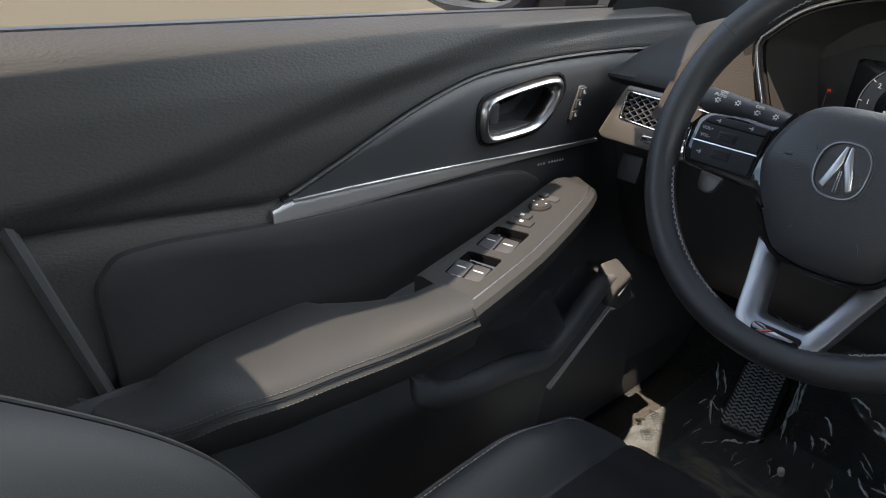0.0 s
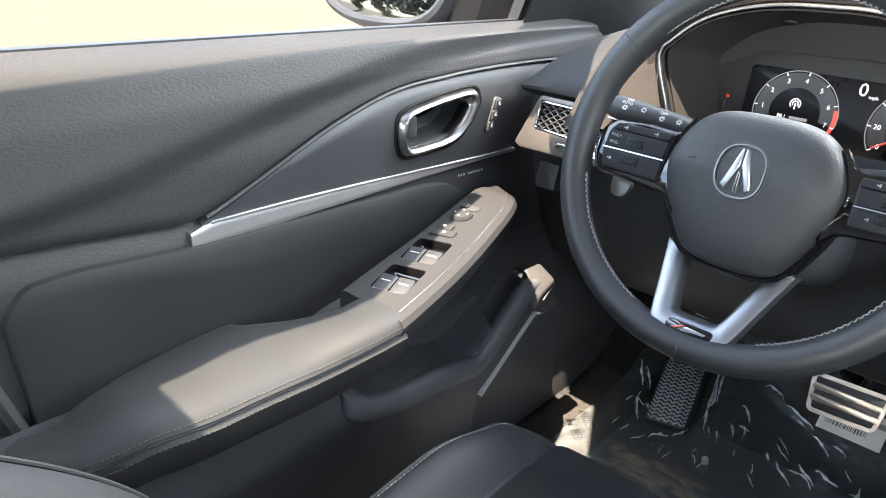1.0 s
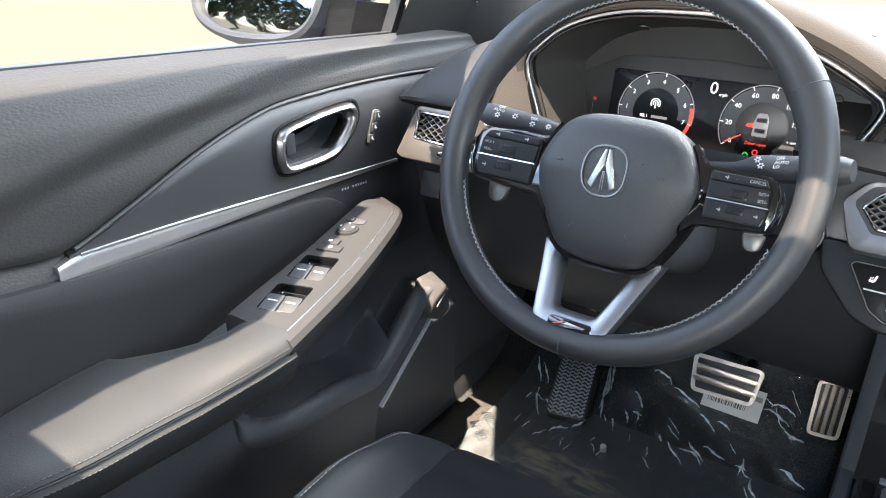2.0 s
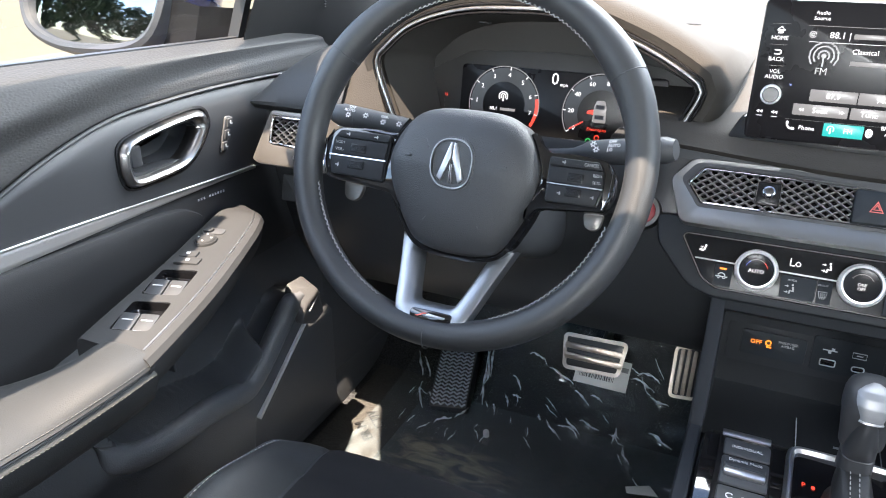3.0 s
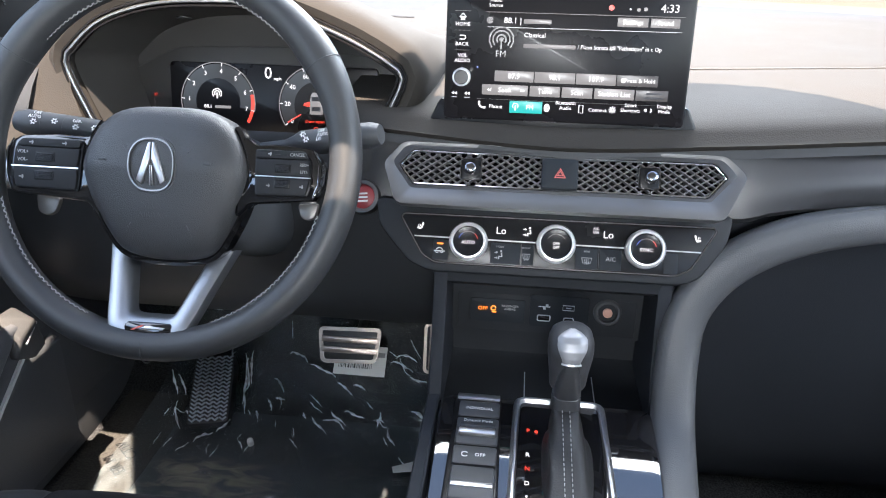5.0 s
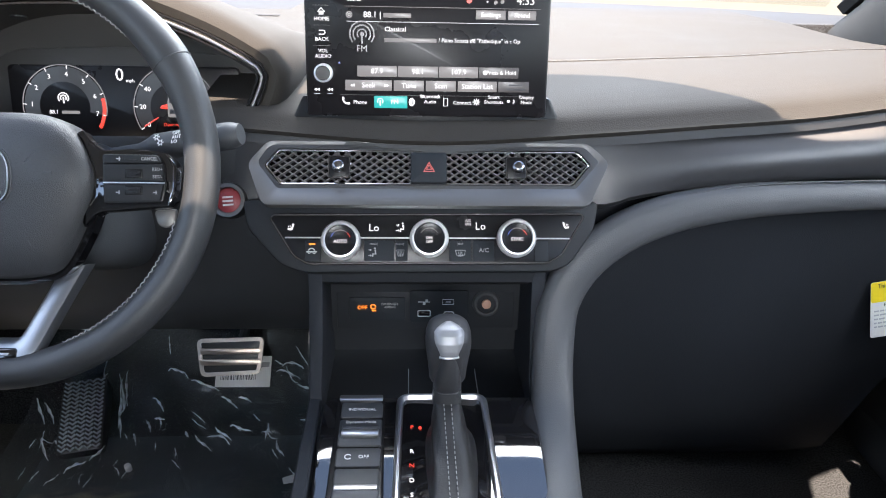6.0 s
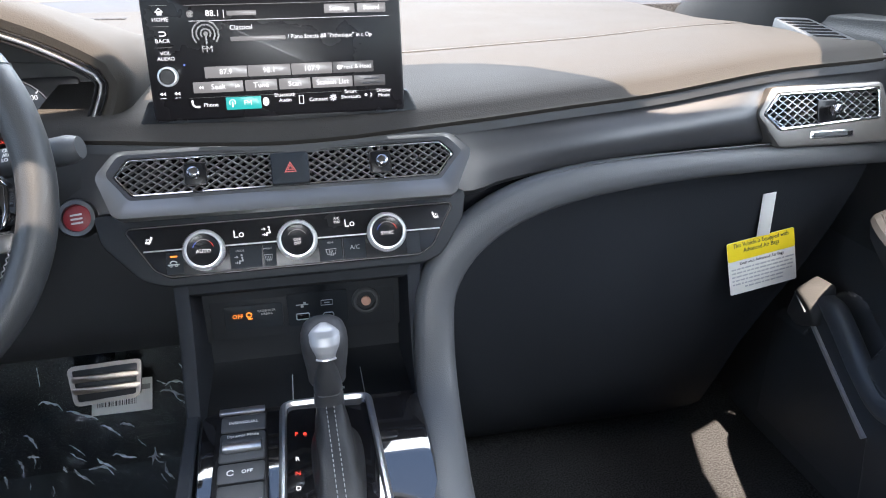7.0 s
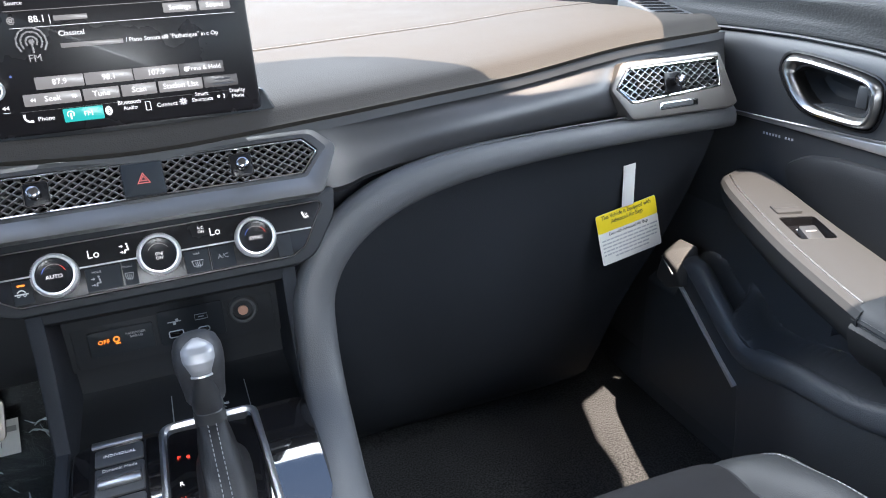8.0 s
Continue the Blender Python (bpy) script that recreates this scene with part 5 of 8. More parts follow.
# airflow figures: a seated body with arrows at head and feet
for u, v, mt in ((-0.0275, 0.0110, G_WHITE), (-0.0555, -0.0145, M_DIM)):
    bm = bmesh.new()
    lathe(bm, [(0.0010, 0.0012), (0.0010, 0.0018), (0.0003, 0.0018)], HF, 12, (u + 0.0012, v + 0.0042))
    stroke(bm, HF, [(u + 0.0014, v + 0.0026), (u + 0.0022, v - 0.0016), (u - 0.0008, v - 0.0014), (u - 0.0012, v - 0.0044)], 0.00075, 0.0016)
    for dv in (0.0026, -0.0030):
        stroke(bm, HF, [(u - 0.0056, v + dv), (u - 0.0026, v + dv)], 0.00035, 0.0016)
        stroke(bm, HF, [(u - 0.0036, v + dv + 0.0010), (u - 0.0024, v + dv), (u - 0.0036, v + dv - 0.0010)], 0.00035, 0.0016)
    part("airflow_icon", bm, mt, face)
# window heaters: a screen outline with rising waves
for u, v, wide in ((-0.0285, -0.0145, 0.0038), (0.0325, -0.0145, 0.0052)):
    bm = bmesh.new()
    stroke(bm, HF, [(u - wide, v + 0.0026), (u + wide, v + 0.0026), (u + wide * 0.72, v - 0.0026), (u - wide * 0.72, v - 0.0026), (u - wide, v + 0.0026)], 0.00032, 0.0016)
    for d in (-0.0016, 0.0, 0.0016):
        stroke(bm, HF, [(u + d, v - 0.0042), (u + d + 0.0004, v - 0.0020), (u + d - 0.0004, v), (u + d, v + 0.0014)], 0.00028, 0.0016)
    part("heater_icon", bm, M_DIM, face)

# ---- infotainment screen ----
TF = plane_of((0, 0.158, 0.636), (1, 0, 0), (0, math.sin(radians(8)), math.cos(radians(8))))
scr = thing("touch_screen", (0, 0.17, 0.635), "free-standing black touch screen showing an FM radio page", "screen")
bm = bmesh.new()
slab(bm, rounded(rect(-0.122, 0.0, 0.1185, 0.1265), 0.005), TF, -0.016, 0.0, 0.002)
tab = part("screen_body", bm, M_SCREEN, scr)
bm = bmesh.new()
slab(bm, rounded([(-0.126, 0.020), (0.1225, 0.020), (0.134, -0.004), (0.130, -0.014), (-0.134, -0.014), (-0.138, -0.004)], 0.005), TF, -0.050, -0.003, 0.003)
part("screen_foot", bm, M_PANEL, scr)
bm = bmesh.new()
box(bm, (0.0, 0.05, -0.022), (0.16, 0.10, 0.03), fr=TF, bevel=0.004)
part("screen_back", bm, M_HARD, scr)
LF = 0.0006


def bar(u0, v0, u1, v1, mat, name="screen_bar", lift=0.0005, r=0.0006):
    bm = bmesh.new()
    slab(bm, rounded(rect(u0, v0, u1, v1), r, 2), TF, 0.0, lift, 0.0001)
    return part(name, bm, mat, tab)


bar(-0.083, 0.1045, 0.108, 0.1050, G_GREY, "screen_line")
bar(-0.081, 0.0905, 0.107, 0.0909, G_WHITE, "screen_line")
bar(-0.0885, 0.0205, 0.1035, 0.0208, G_DIM, "screen_line")
for u0, u1, tx in ((-0.0715, -0.0325, "87.9"), (-0.0315, 0.0085, "98.1"), (0.0095, 0.0485, "107.9"), (0.0495, 0.0890, "   Press & Hold")):
    bar(u0, 0.0385, u1, 0.0490, G_GREY if tx[0] != " " else G_DIM, "preset_key")
    words("preset_text", tx, TF, ((u0 + u1) / 2, 0.0438), 0.0070 if tx[0] != " " else 0.0056, G_WHITE, tab, lift=0.0009)
for u0, u1, tx, mt in ((-0.0835, -0.0375, "Seek", G_GREY), (-0.0355, -0.0055, "Tune", G_GREY), (-0.0035, 0.0265, "Scan", G_GREY), (0.0285, 0.0675, "Station List", G_GREY), (0.0690, 0.1000, "", G_DIM)):
    bar(u0, 0.0250, u1, 0.0352, mt, "tuner_key")
    if tx:
        words("tuner_text", tx, TF, ((u0 + u1) / 2, 0.0301), 0.0070, G_WHITE, tab, lift=0.0009)
bar(0.079, 0.0310, 0.094, 0.0328, M_INK, "dim_bar", lift=0.0009)
bar(0.077, 0.0268, 0.096, 0.0286, M_INK, "dim_bar", lift=0.0009)
bar(-0.0550, 0.0080, -0.0220, 0.0198, G_TEAL, "source_key")
words("source_text", "FM", TF, (-0.0345, 0.0138), 0.0062, G_WHITE, tab, lift=0.0009)
for tx, u, v, sz in (("Phone", -0.0690, 0.0135, 0.0054), ("Bluetooth\nAudio", 0.0010, 0.0172, 0.0050), ("Connect", 0.0330, 0.0140, 0.0052), ("Smart\nShortcuts", 0.0650, 0.0175, 0.0050), ("Display\nMode", 0.0980, 0.0175, 0.0050)):
    words("menu_text", tx, TF, (u, v), sz, G_WHITE, tab, lift=LF)
def icon(name, mat, *draw):
    bm = bmesh.new()
    for d in draw:
        d(bm)
    return part(name, bm, mat, tab)


ring_w = [(-0.0004, 0), (-0.0004, 0.0003), (0.0004, 0.0003), (0.0004, 0)]
icon("phone_icon", G_WHITE, lambda q: arc_icon(TF, (-0.0815, 0.0165), 0.0044, 165, 285, 0.0008, LF, q), lambda q: box(q, (-0.0858, 0.0172, LF), (0.0020, 0.0026, 0.0003), fr=TF), lambda q: box(q, (-0.0805, 0.0122, LF), (0.0026, 0.0020, 0.0003), fr=TF))
icon("antenna_mark", G_WHITE, lambda q: arc_icon(TF, (-0.0490, 0.0148), 0.0028, -40, 220, 0.0004, LF + 0.0004, q), lambda q: box(q, (-0.0490, 0.0130, LF + 0.0005), (0.0012, 0.0052, 0.0003), fr=TF))
icon("wireless_icon", G_WHITE, lambda q: lathe(q, [(0.0030, 0.0), (0.0030, LF), (0.0010, LF)], lambda a, b, c=0.0: TF(a, b * 1.35 + 0.0142, c), 20, (-0.0175, 0.0)))
icon("wireless_mark", M_INK, lambda q: box(q, (-0.0175, 0.0142, LF + 0.0003), (0.0006, 0.0050, 0.0003), fr=TF), lambda q: arc_icon(TF, (-0.0175, 0.0152), 0.0011, -90, 90, 0.0003, LF + 0.0002, q), lambda q: arc_icon(TF, (-0.0175, 0.0132), 0.0011, -90, 90, 0.0003, LF + 0.0002, q))
icon("handset_icon", G_WHITE, lambda q: sweep(q, [TF(0.0165 + a, 0.0145 + b, LF) for a, b in ((-0.0020, -0.0038), (0.0020, -0.0038), (0.0020, 0.0038), (-0.0020, 0.0038))], ring_w, up=(0, -1, 0.1), closed=True))
icon("star_icon", G_WHITE, *[lambda q, a=a: sweep(q, [TF(0.0475 + r * math.cos(radians(a)), 0.0150 + r * math.sin(radians(a)), LF) for r in (0.0008, 0.0036)], ring_w, up=(0, -1, 0.1)) for a in range(0, 360, 45)])
icon("display_icon", G_WHITE, lambda q: lathe(q, [(0.0014, 0.0), (0.0014, LF), (0.0004, LF)], TF, 14, (0.0800, 0.0160)), lambda q: arc_icon(TF, (0.0838, 0.0160), 0.0018, -70, 70, 0.0005, LF, q))
for u in (-0.0765, -0.0425):
    sg = -1 if u < -0.06 else 1
    icon("seek_arrow", G_WHITE, lambda q: slab(q, [(u - 0.0022 * sg, 0.0285), (u - 0.0022 * sg, 0.0317), (u - 0.0002 * sg, 0.0301)][::sg * -1], TF, 0, 0.0010, 0.0001), lambda q: slab(q, [(u + 0.0000 * sg, 0.0285), (u + 0.0000 * sg, 0.0317), (u + 0.0020 * sg, 0.0301)][::sg * -1], TF, 0, 0.0010, 0.0001))
icon("hold_icon", G_WHITE, lambda q: lathe(q, [(0.0022, 0.0), (0.0022, 0.0009), (0.0008, 0.0009)], TF, 16, (0.0555, 0.0438)))
words("header_text", "Audio\nSource", TF, (-0.0735, 0.1135), 0.0048, G_WHITE, tab, lift=LF)
words("clock_text", "4:33", TF, (0.0935, 0.1120), 0.0105, G_WHITE, tab, lift=LF)
words("frequency_text", "88.1 |", TF, (-0.0650, 0.0970), 0.0078, G_WHITE, tab, lift=LF, align="LEFT")
bar(-0.0455, 0.0948, -0.0185, 0.0990, G_GREY, "name_bar")
words("genre_text", "Classical", TF, (-0.0445, 0.0838), 0.0062, G_WHITE, tab, lift=LF, align="LEFT")
bar(-0.0445, 0.0718, 0.0065, 0.0756, G_GREY, "name_bar")
words("title_text", "/ Piano Sonata #8 \"Pathetique\" in c Op", TF, (0.0085, 0.0740), 0.0056, G_WHITE, tab, lift=LF, align="LEFT", wide=0.92)
for u0, u1, tx in ((0.0450, 0.0740, "Settings"), (0.0765, 0.1040, "Sound")):
    bar(u0, 0.0945, u1, 0.1030, G_GREY, "header_key")
    words("header_key_text", tx, TF, ((u0 + u1) / 2, 0.0987), 0.0062, G_WHITE, tab, lift=0.0009)
bm = bmesh.new()
for r, a in ((0.0045, 1), (0.0085, 1), (0.0120, 1)):
    arc_icon(TF, (-0.0665, 0.0790), r, -40, 220, 0.0007, LF, bm)
lathe(bm, [(0.0022, 0.0003), (0.0022, 0.0008), (0.001, 0.0008)], TF, 16, (-0.0665, 0.0790))
box(bm, (-0.0665, 0.0735, 0.0006), (0.0014, 0.0080, 0.0004), fr=TF)
part("antenna_icon", bm, G_DIM, tab)
words("antenna_text", "FM", TF, (-0.0665, 0.0650), 0.0085, G_GREY, tab, lift=LF)
bm = bmesh.new()
arc_icon(TF, (-0.0785, 0.0970), 0.0028, 0, 340, 0.0004, LF, bm)
arc_icon(TF, (-0.0785, 0.0970), 0.0012, 0, 340, 0.0006, LF, bm)
part("source_icon", bm, G_GREY, tab)
for u, v, r, mt in ((0.0380, 0.1118, 0.0026, G_RED), (0.0560, 0.1110, 0.0008, G_WHITE), (0.0640, 0.1105, 0.0018, G_GREY), (0.0705, 0.1112, 0.0018, G_GREY), (-0.0890, 0.0515, 0.0009, G_BLUE)):
    bm = bmesh.new()
    lathe(bm, [(r, 0.0), (r, LF), (r * 0.3, LF)], TF, 14, (u, v))
    part("status_icon", bm, mt, tab)
words("hard_key_text", "HOME", TF, (-0.1055, 0.0925), 0.0052, G_WHITE, tab, lift=LF)
words("hard_key_text", "BACK", TF, (-0.1055, 0.0735), 0.0052, G_WHITE, tab, lift=LF)
words("hard_key_text", "VOL\nAUDIO", TF, (-0.1045, 0.0600), 0.0050, G_WHITE, tab, lift=LF)
for v in (0.1050, 0.0865, 0.0675):
    bar(-0.1135, v, -0.0980, v + 0.0003, G_GREY, "key_line")
bm = bmesh.new()
box(bm, (-0.1055, 0.0980, LF), (0.0042, 0.0030, 0.0003), fr=TF)
sweep(bm, [TF(-0.1055 + a, 0.0995 + b, LF) for a, b in ((-0.0035, 0), (0.0035, 0), (0, 0.0032))], [(-0.0006, 0), (-0.0006, 0.0003), (0.0006, 0.0003), (0.0006, 0)], up=(0, -1, 0.1), closed=True)
part("home_icon", bm, G_WHITE, tab)
bm = bmesh.new()
arc_icon(TF, (-0.1040, 0.0800), 0.0018, -90, 90, 0.0005, LF, bm)
box(bm, (-0.1060, 0.0782, LF), (0.0042, 0.0009, 0.0003), fr=TF)
box(bm, (-0.1060, 0.0818, LF), (0.0042, 0.0009, 0.0003), fr=TF)
part("back_icon", bm, G_WHITE, tab)
bm = bmesh.new()
lathe(bm, [(0.0092, 0.0), (0.0090, 0.008), (0.0084, 0.0095), (0.0074, 0.0097), (0.0070, 0.0075)], TF, 40, (-0.1045, 0.0415), True)
vk = part("volume_knob", bm, M_RING, scr, "chrome-ringed volume knob")
bm = bmesh.new()
lathe(bm, [(0.0071, 0.004), (0.0071, 0.0086), (0.0066, 0.0090), (0.001, 0.0090)], TF, 32, (-0.1045, 0.0415))
part("knob_face", bm, M_PANEL, vk)
for u in (-0.1115, -0.0985):
    bm = bmesh.new()
    for q in (-0.0016, 0.0012):
        slab(bm, [(u + q - 0.0013, 0.0255), (u + q + 0.0013, 0.0238), (u + q + 0.0013, 0.0272)], TF, 0, LF, 0.0001)
    box(bm, (u, 0.0215, LF), (0.0055, 0.0004, 0.0003), fr=TF)
    part("skip_icon", bm, G_WHITE, tab)

# ---- instrument binnacle ----
HOOD = [(-0.505, 0.585), (-0.521, 0.625), (-0.536, 0.672), (-0.524, 0.690), (-0.490, 0.716), (-0.436, 0.733), (-0.375, 0.738), (-0.312, 0.735), (-0.232, 0.708), (-0.178, 0.679), (-0.172, 0.668), (-0.184, 0.640), (-0.197, 0.612), (-0.212, 0.585)]
binn = thing("instrument_binnacle", (-0.35, 0.24, 0.6), "hooded instrument binnacle with silver rim and lit digital gauges", "instrument panel")
HP = [Vector((p.x, p.y)) for p in curve([(a, b, 0) for a, b in HOOD], 70)]
HC = Vector((-0.355, 0.64))


def grown(d):
    out = []
    for i, p in enumerate(HP):
        t = (HP[min(i + 1, len(HP) - 1)] - HP[max(i - 1, 0)]).normalized()
        n = Vector((-t.y, t.x))
        out.append(p + n * d)
    return out


bm = bmesh.new()
rows = []
for y, d, flat in ((0.300, 0.000, 0), (0.200, 0.0015, 0), (0.188, 0.004, 0), (0.180, 0.010, 0), (0.178, 0.018, 0), (0.184, 0.026, 0), (0.200, 0.031, 0), (0.25, 0.034, 0.06), (0.32, 0.036, 0.25), (0.42, 0.036, 0.6), (0.55, 0.040, 0.95), (0.95, 0.040, 1.0)):
    rows.append([(p.x, y + 0.05 * max(0, p.y - 0.70), p.y + (0.665 - p.y) * flat * (1 if p.y > 0.665 else 0)) for p in grown(d)])
grid(bm, rows)
part("hood", bm, M_DASH, binn, "grained black instrument hood")
for side, z_lo, z_hi, reach in ((-1, 0.590, 0.694, 0.085),):
    bm = bmesh.new()
    rows = []
    half_ = HP[:35] if side < 0 else HP[35:]
    for z in span(z_lo, z_hi, 16):
        xr = min(half_, key=lambda p: abs(p.y - z) + (9 if p.y > 0.700 else 0)).x
        w = (0.058 if side < 0 else 0.012) + 0.4 * reach * (1 - smoothstep(z_lo, z_hi, z))
        rows.append([V3(xr + side * (0.007 + w * f), 0.1800 - 0.012 * f * f + (0.25 + 0.65 * f) * (z - 0.665), z) for f in (0, 0.2, 0.45, 0.7, 1.0)])
    grid(bm, rows)
    part("binnacle_flank", bm, M_DASH, binn, "soft flank beside the gauges")
bm = bmesh.new()
sweep(bm, [(p.x, 0.1785 + 0.05 * max(0, p.y - 0.70), p.y) for p in grown(0.0035)], [(-0.0021, -0.004), (-0.0021, 0.001), (-0.0008, 0.0028), (0.0008, 0.0028), (0.0021, 0.001), (0.0021, -0.004)], up=(0, -1, 0))
part("silver_rim", bm, M_SILVER, binn, "slim silver rim round the binnacle")
for d in (-0.0012, 0.0078):
    bm = bmesh.new()
    sweep(bm, [(p.x, 0.1775 + 0.05 * max(0, p.y - 0.70), p.y) for p in grown(d)], ring(0.0013, 6), up=(0, -1, 0))
    part("rim_gasket", bm, M_PANEL, binn)
bm = bmesh.new()
rows = [[(HC.x + (p.x - HC.x) * k, y, HC.y + (p.y - HC.y) * k + dzz) for p in grown(0.0)] for y, k, dzz in ((0.190, 1.0, 0), (0.22, 0.985, -0.002), (0.26, 0.95, -0.008), (0.292, 0.90, -0.012), (0.300, 0.5, -0.010), (0.300, 0.1, 0.0))]
grid(bm, rows)
part("inner_shroud", bm, M_SHROUD, binn, "satin black inner shroud")
CF = plane_of((-0.345, 0.276, 0.617), (1, 0, 0), (0, 0.17, 0.985))
bm = bmesh.new()
slab(bm, rounded([(-0.185, -0.075), (0.175, -0.075), (0.180, 0.03), (0.12, 0.058), (0.0, 0.066), (-0.12, 0.062), (-0.185, 0.03)], 0.01), CF, -0.02, -0.006, 0.001)
part("gauge_mask", bm, M_SHROUD, binn)
bm = bmesh.new()
slab(bm, rounded(rect(-0.128, -0.060, 0.130, 0.045), 0.006), CF, -0.01, 0.0, 0.001)
disp = part("gauge_display", bm, M_SCREEN, binn, "black digital gauge display")


def gauge(c, r, nums, a0, a1, red):
    bm = bmesh.new()
    arc_icon(CF, c, r, a1, a0, 0.0005, 0.0005, bm)
    part("gauge_ring", bm, G_GREY, disp)
    bm = bmesh.new()
    pts = [(c[0] + rr * math.cos(radians(a)), c[1] + rr * math.sin(radians(a))) for rr, aa in ((r * 0.62, span(a1, a0, 28)), (r * 0.97, span(a0, a1, 28))) for a in aa]
    rows = [[CF(c[0] + rr * math.cos(radians(a)), c[1] + rr * math.sin(radians(a)), 0.0003) for rr in (r * 0.60, r * 0.96)] for a in span(a0, a1, 32)]
    grid(bm, rows)
    part("gauge_band", bm, G_BAND, disp)
    for i, tx in enumerate(nums):
        a = a0 + (a1 - a0) * i / (len(nums) - 1)
        words("gauge_number", tx, CF, (c[0] + r * 0.78 * math.cos(radians(a)), c[1] + r * 0.78 * math.sin(radians(a))), 0.0076, G_WHITE, disp, lift=LF)
        bm = bmesh.new()
        ca, sa = math.cos(radians(a)), math.sin(radians(a))
        sweep(bm, [CF(c[0] + rr * ca, c[1] + rr * sa, 0.0006) for rr in (r * 0.91, r * 0.99)], [(-0.0005, 0), (-0.0005, 0.0003), (0.0005, 0.0003), (0.0005, 0)], up=(0, -1, 0.17))
        part("gauge_tick", bm, G_WHITE, disp)
    if red:
        bm = bmesh.new()
        rows = [[CF(c[0] + rr * math.cos(radians(a)), c[1] + rr * math.sin(radians(a)), 0.0008) for rr in (r * 0.90, r * 0.985)] for a in span(13, -32, 8)]
        grid(bm, rows)
        part("red_zone", bm, G_RED, disp)


G_BAND = glow("lit_band", (0.5, 0.46, 0.47), 0.006)
gauge((-0.0680, -0.0015), 0.0468, ["0", "1", "2", "3", "4", "5", "6", "7"], 208, -12, True)
gauge((0.0560, -0.0015), 0.0468, ["0", "20", "40", "60", "80", "100", "120", "140", "160"], 212, -55, False)
words("speed_text", "0", CF, (-0.004, 0.0345), 0.020, G_WHITE, disp, lift=LF)
words("unit_text", "mph", CF, (0.0075, 0.0285), 0.0055, G_WHITE, disp, lift=LF)
words("radio_text", "88.1", CF, (-0.081, -0.0075), 0.0060, G_WHITE, disp, lift=LF)
bm = bmesh.new()
box(bm, (-0.0620, -0.0075, LF), (0.020, 0.0034, 0.0003), fr=CF)
part("name_bar", bm, G_GREY, disp)
bm = bmesh.new()
for r in (0.0032, 0.0058):
    arc_icon(CF, (-0.069, 0.0085), r, -40, 220, 0.0006, LF, bm)
box(bm, (-0.069, 0.0060, LF), (0.0016, 0.0070, 0.0003), fr=CF)
part("antenna_icon", bm, G_WHITE, disp)
words("door_text", "Door open", CF, (0.0535, -0.0205), 0.0052, G_RED, disp, lift=LF)
words("drive_mode_text", "NORMAL", CF, (0.0240, -0.0375), 0.0058, G_WHITE, disp, lift=LF)
words("temperature_text", "H", CF, (-0.150, 0.004), 0.0055, G_RED, binn, lift=-0.004)
words("fuel_text", "F", CF, (0.1420, 0.0080), 0.0065, G_GREY, binn, lift=-0.004)
bm = bmesh.new()
box(bm, (-0.152, -0.012, -0.0042), (0.0005, 0.022, 0.0003), fr=CF)
part("temperature_scale", bm, G_DIM, binn)
bm = bmesh.new()
box(bm, (0.1395, -0.010, -0.0042), (0.0005, 0.022, 0.0003), fr=CF)
part("fuel_scale", bm, G_DIM, binn)
bm = bmesh.new()
slab(bm, rounded([(0.047, -0.012), (0.063, -0.012), (0.0625, 0.006), (0.060, 0.014), (0.050, 0.014), (0.0475, 0.006)], 0.002), CF, 0.0, 0.0007, 0.0002)
ci = part("car_icon", bm, G_GREY, disp, "small car graphic")
for v0, v1 in ((-0.008, -0.003), (0.004, 0.009)):
    bm = bmesh.new()
    box(bm, (0.055, (v0 + v1) / 2, 0.0008), (0.011, v1 - v0, 0.0003), fr=CF)
    part("icon_glass", bm, M_INK, ci)
bm = bmesh.new()
slab(bm, [(0.047, 0.003), (0.047, -0.003), (0.039, -0.002), (0.040, 0.001)], CF, 0, 0.0007, 0.0002)
part("open_door_icon", bm, G_RED, ci)
bm = bmesh.new()
sweep(bm, [CF(0.020, -0.0225, 0.0009), CF(0.036, -0.0125, 0.0009)], ring(0.0008, 6))
part("needle", bm, G_RED, disp, "red gauge needle")
for u, v, mt in ((0.045, -0.0345, G_GREEN), (0.055, -0.0300, G_RED), (0.125, -0.030, G_RED), (0.118, -0.0285, G_RED)):
    bm = bmesh.new()
    arc_icon(CF, (u, v), 0.0028, 0, 345, 0.0006, LF, bm)
    part("warning_lamp", bm, mt, disp)
bm = bmesh.new()
lathe(bm, [(0.008, 0), (0.008, 0.002), (0.004, 0.0022)], plane_of((-0.425, 0.235, 0.7185), (1, 0, 0.04), (0, -1, 0.3)), 16)
part("light_sensor", bm, M_DARK, binn)

# ---- steering wheel ----
TILT = radians(24)
WC = V3(-0.36, 0.02, 0.62)
WF = plane_of(WC, (1, 0, 0), (0, math.sin(TILT), math.cos(TILT)))
wheel = thing("steering_wheel", WC, "black leather steering wheel with silver lower spoke", "steering wheel")
RIM = 0.1685
bm = bmesh.new()
N = 96
rows = []
for i in range(N):
    a = 2 * math.pi * i / N
    grip = math.exp(-((math.degrees(a) - 35) / 14) ** 2) + math.exp(-((math.degrees(a) - 145) / 14) ** 2)
    flat = 0.0015 * math.exp(-((math.degrees(a) - 270) / 25) ** 2)
    ra, rb = 0.0145 + 0.0022 * grip, 0.0165 + 0.0015 * grip
    rows.append([WF((RIM - flat + ra * math.cos(q)) * math.cos(a), (RIM - flat + ra * math.cos(q)) * math.sin(a), rb * math.sin(q)) for q in [2 * math.pi * j / 16 for j in range(16)]])
vs = [[bm.verts.new(p) for p in r] for r in rows]
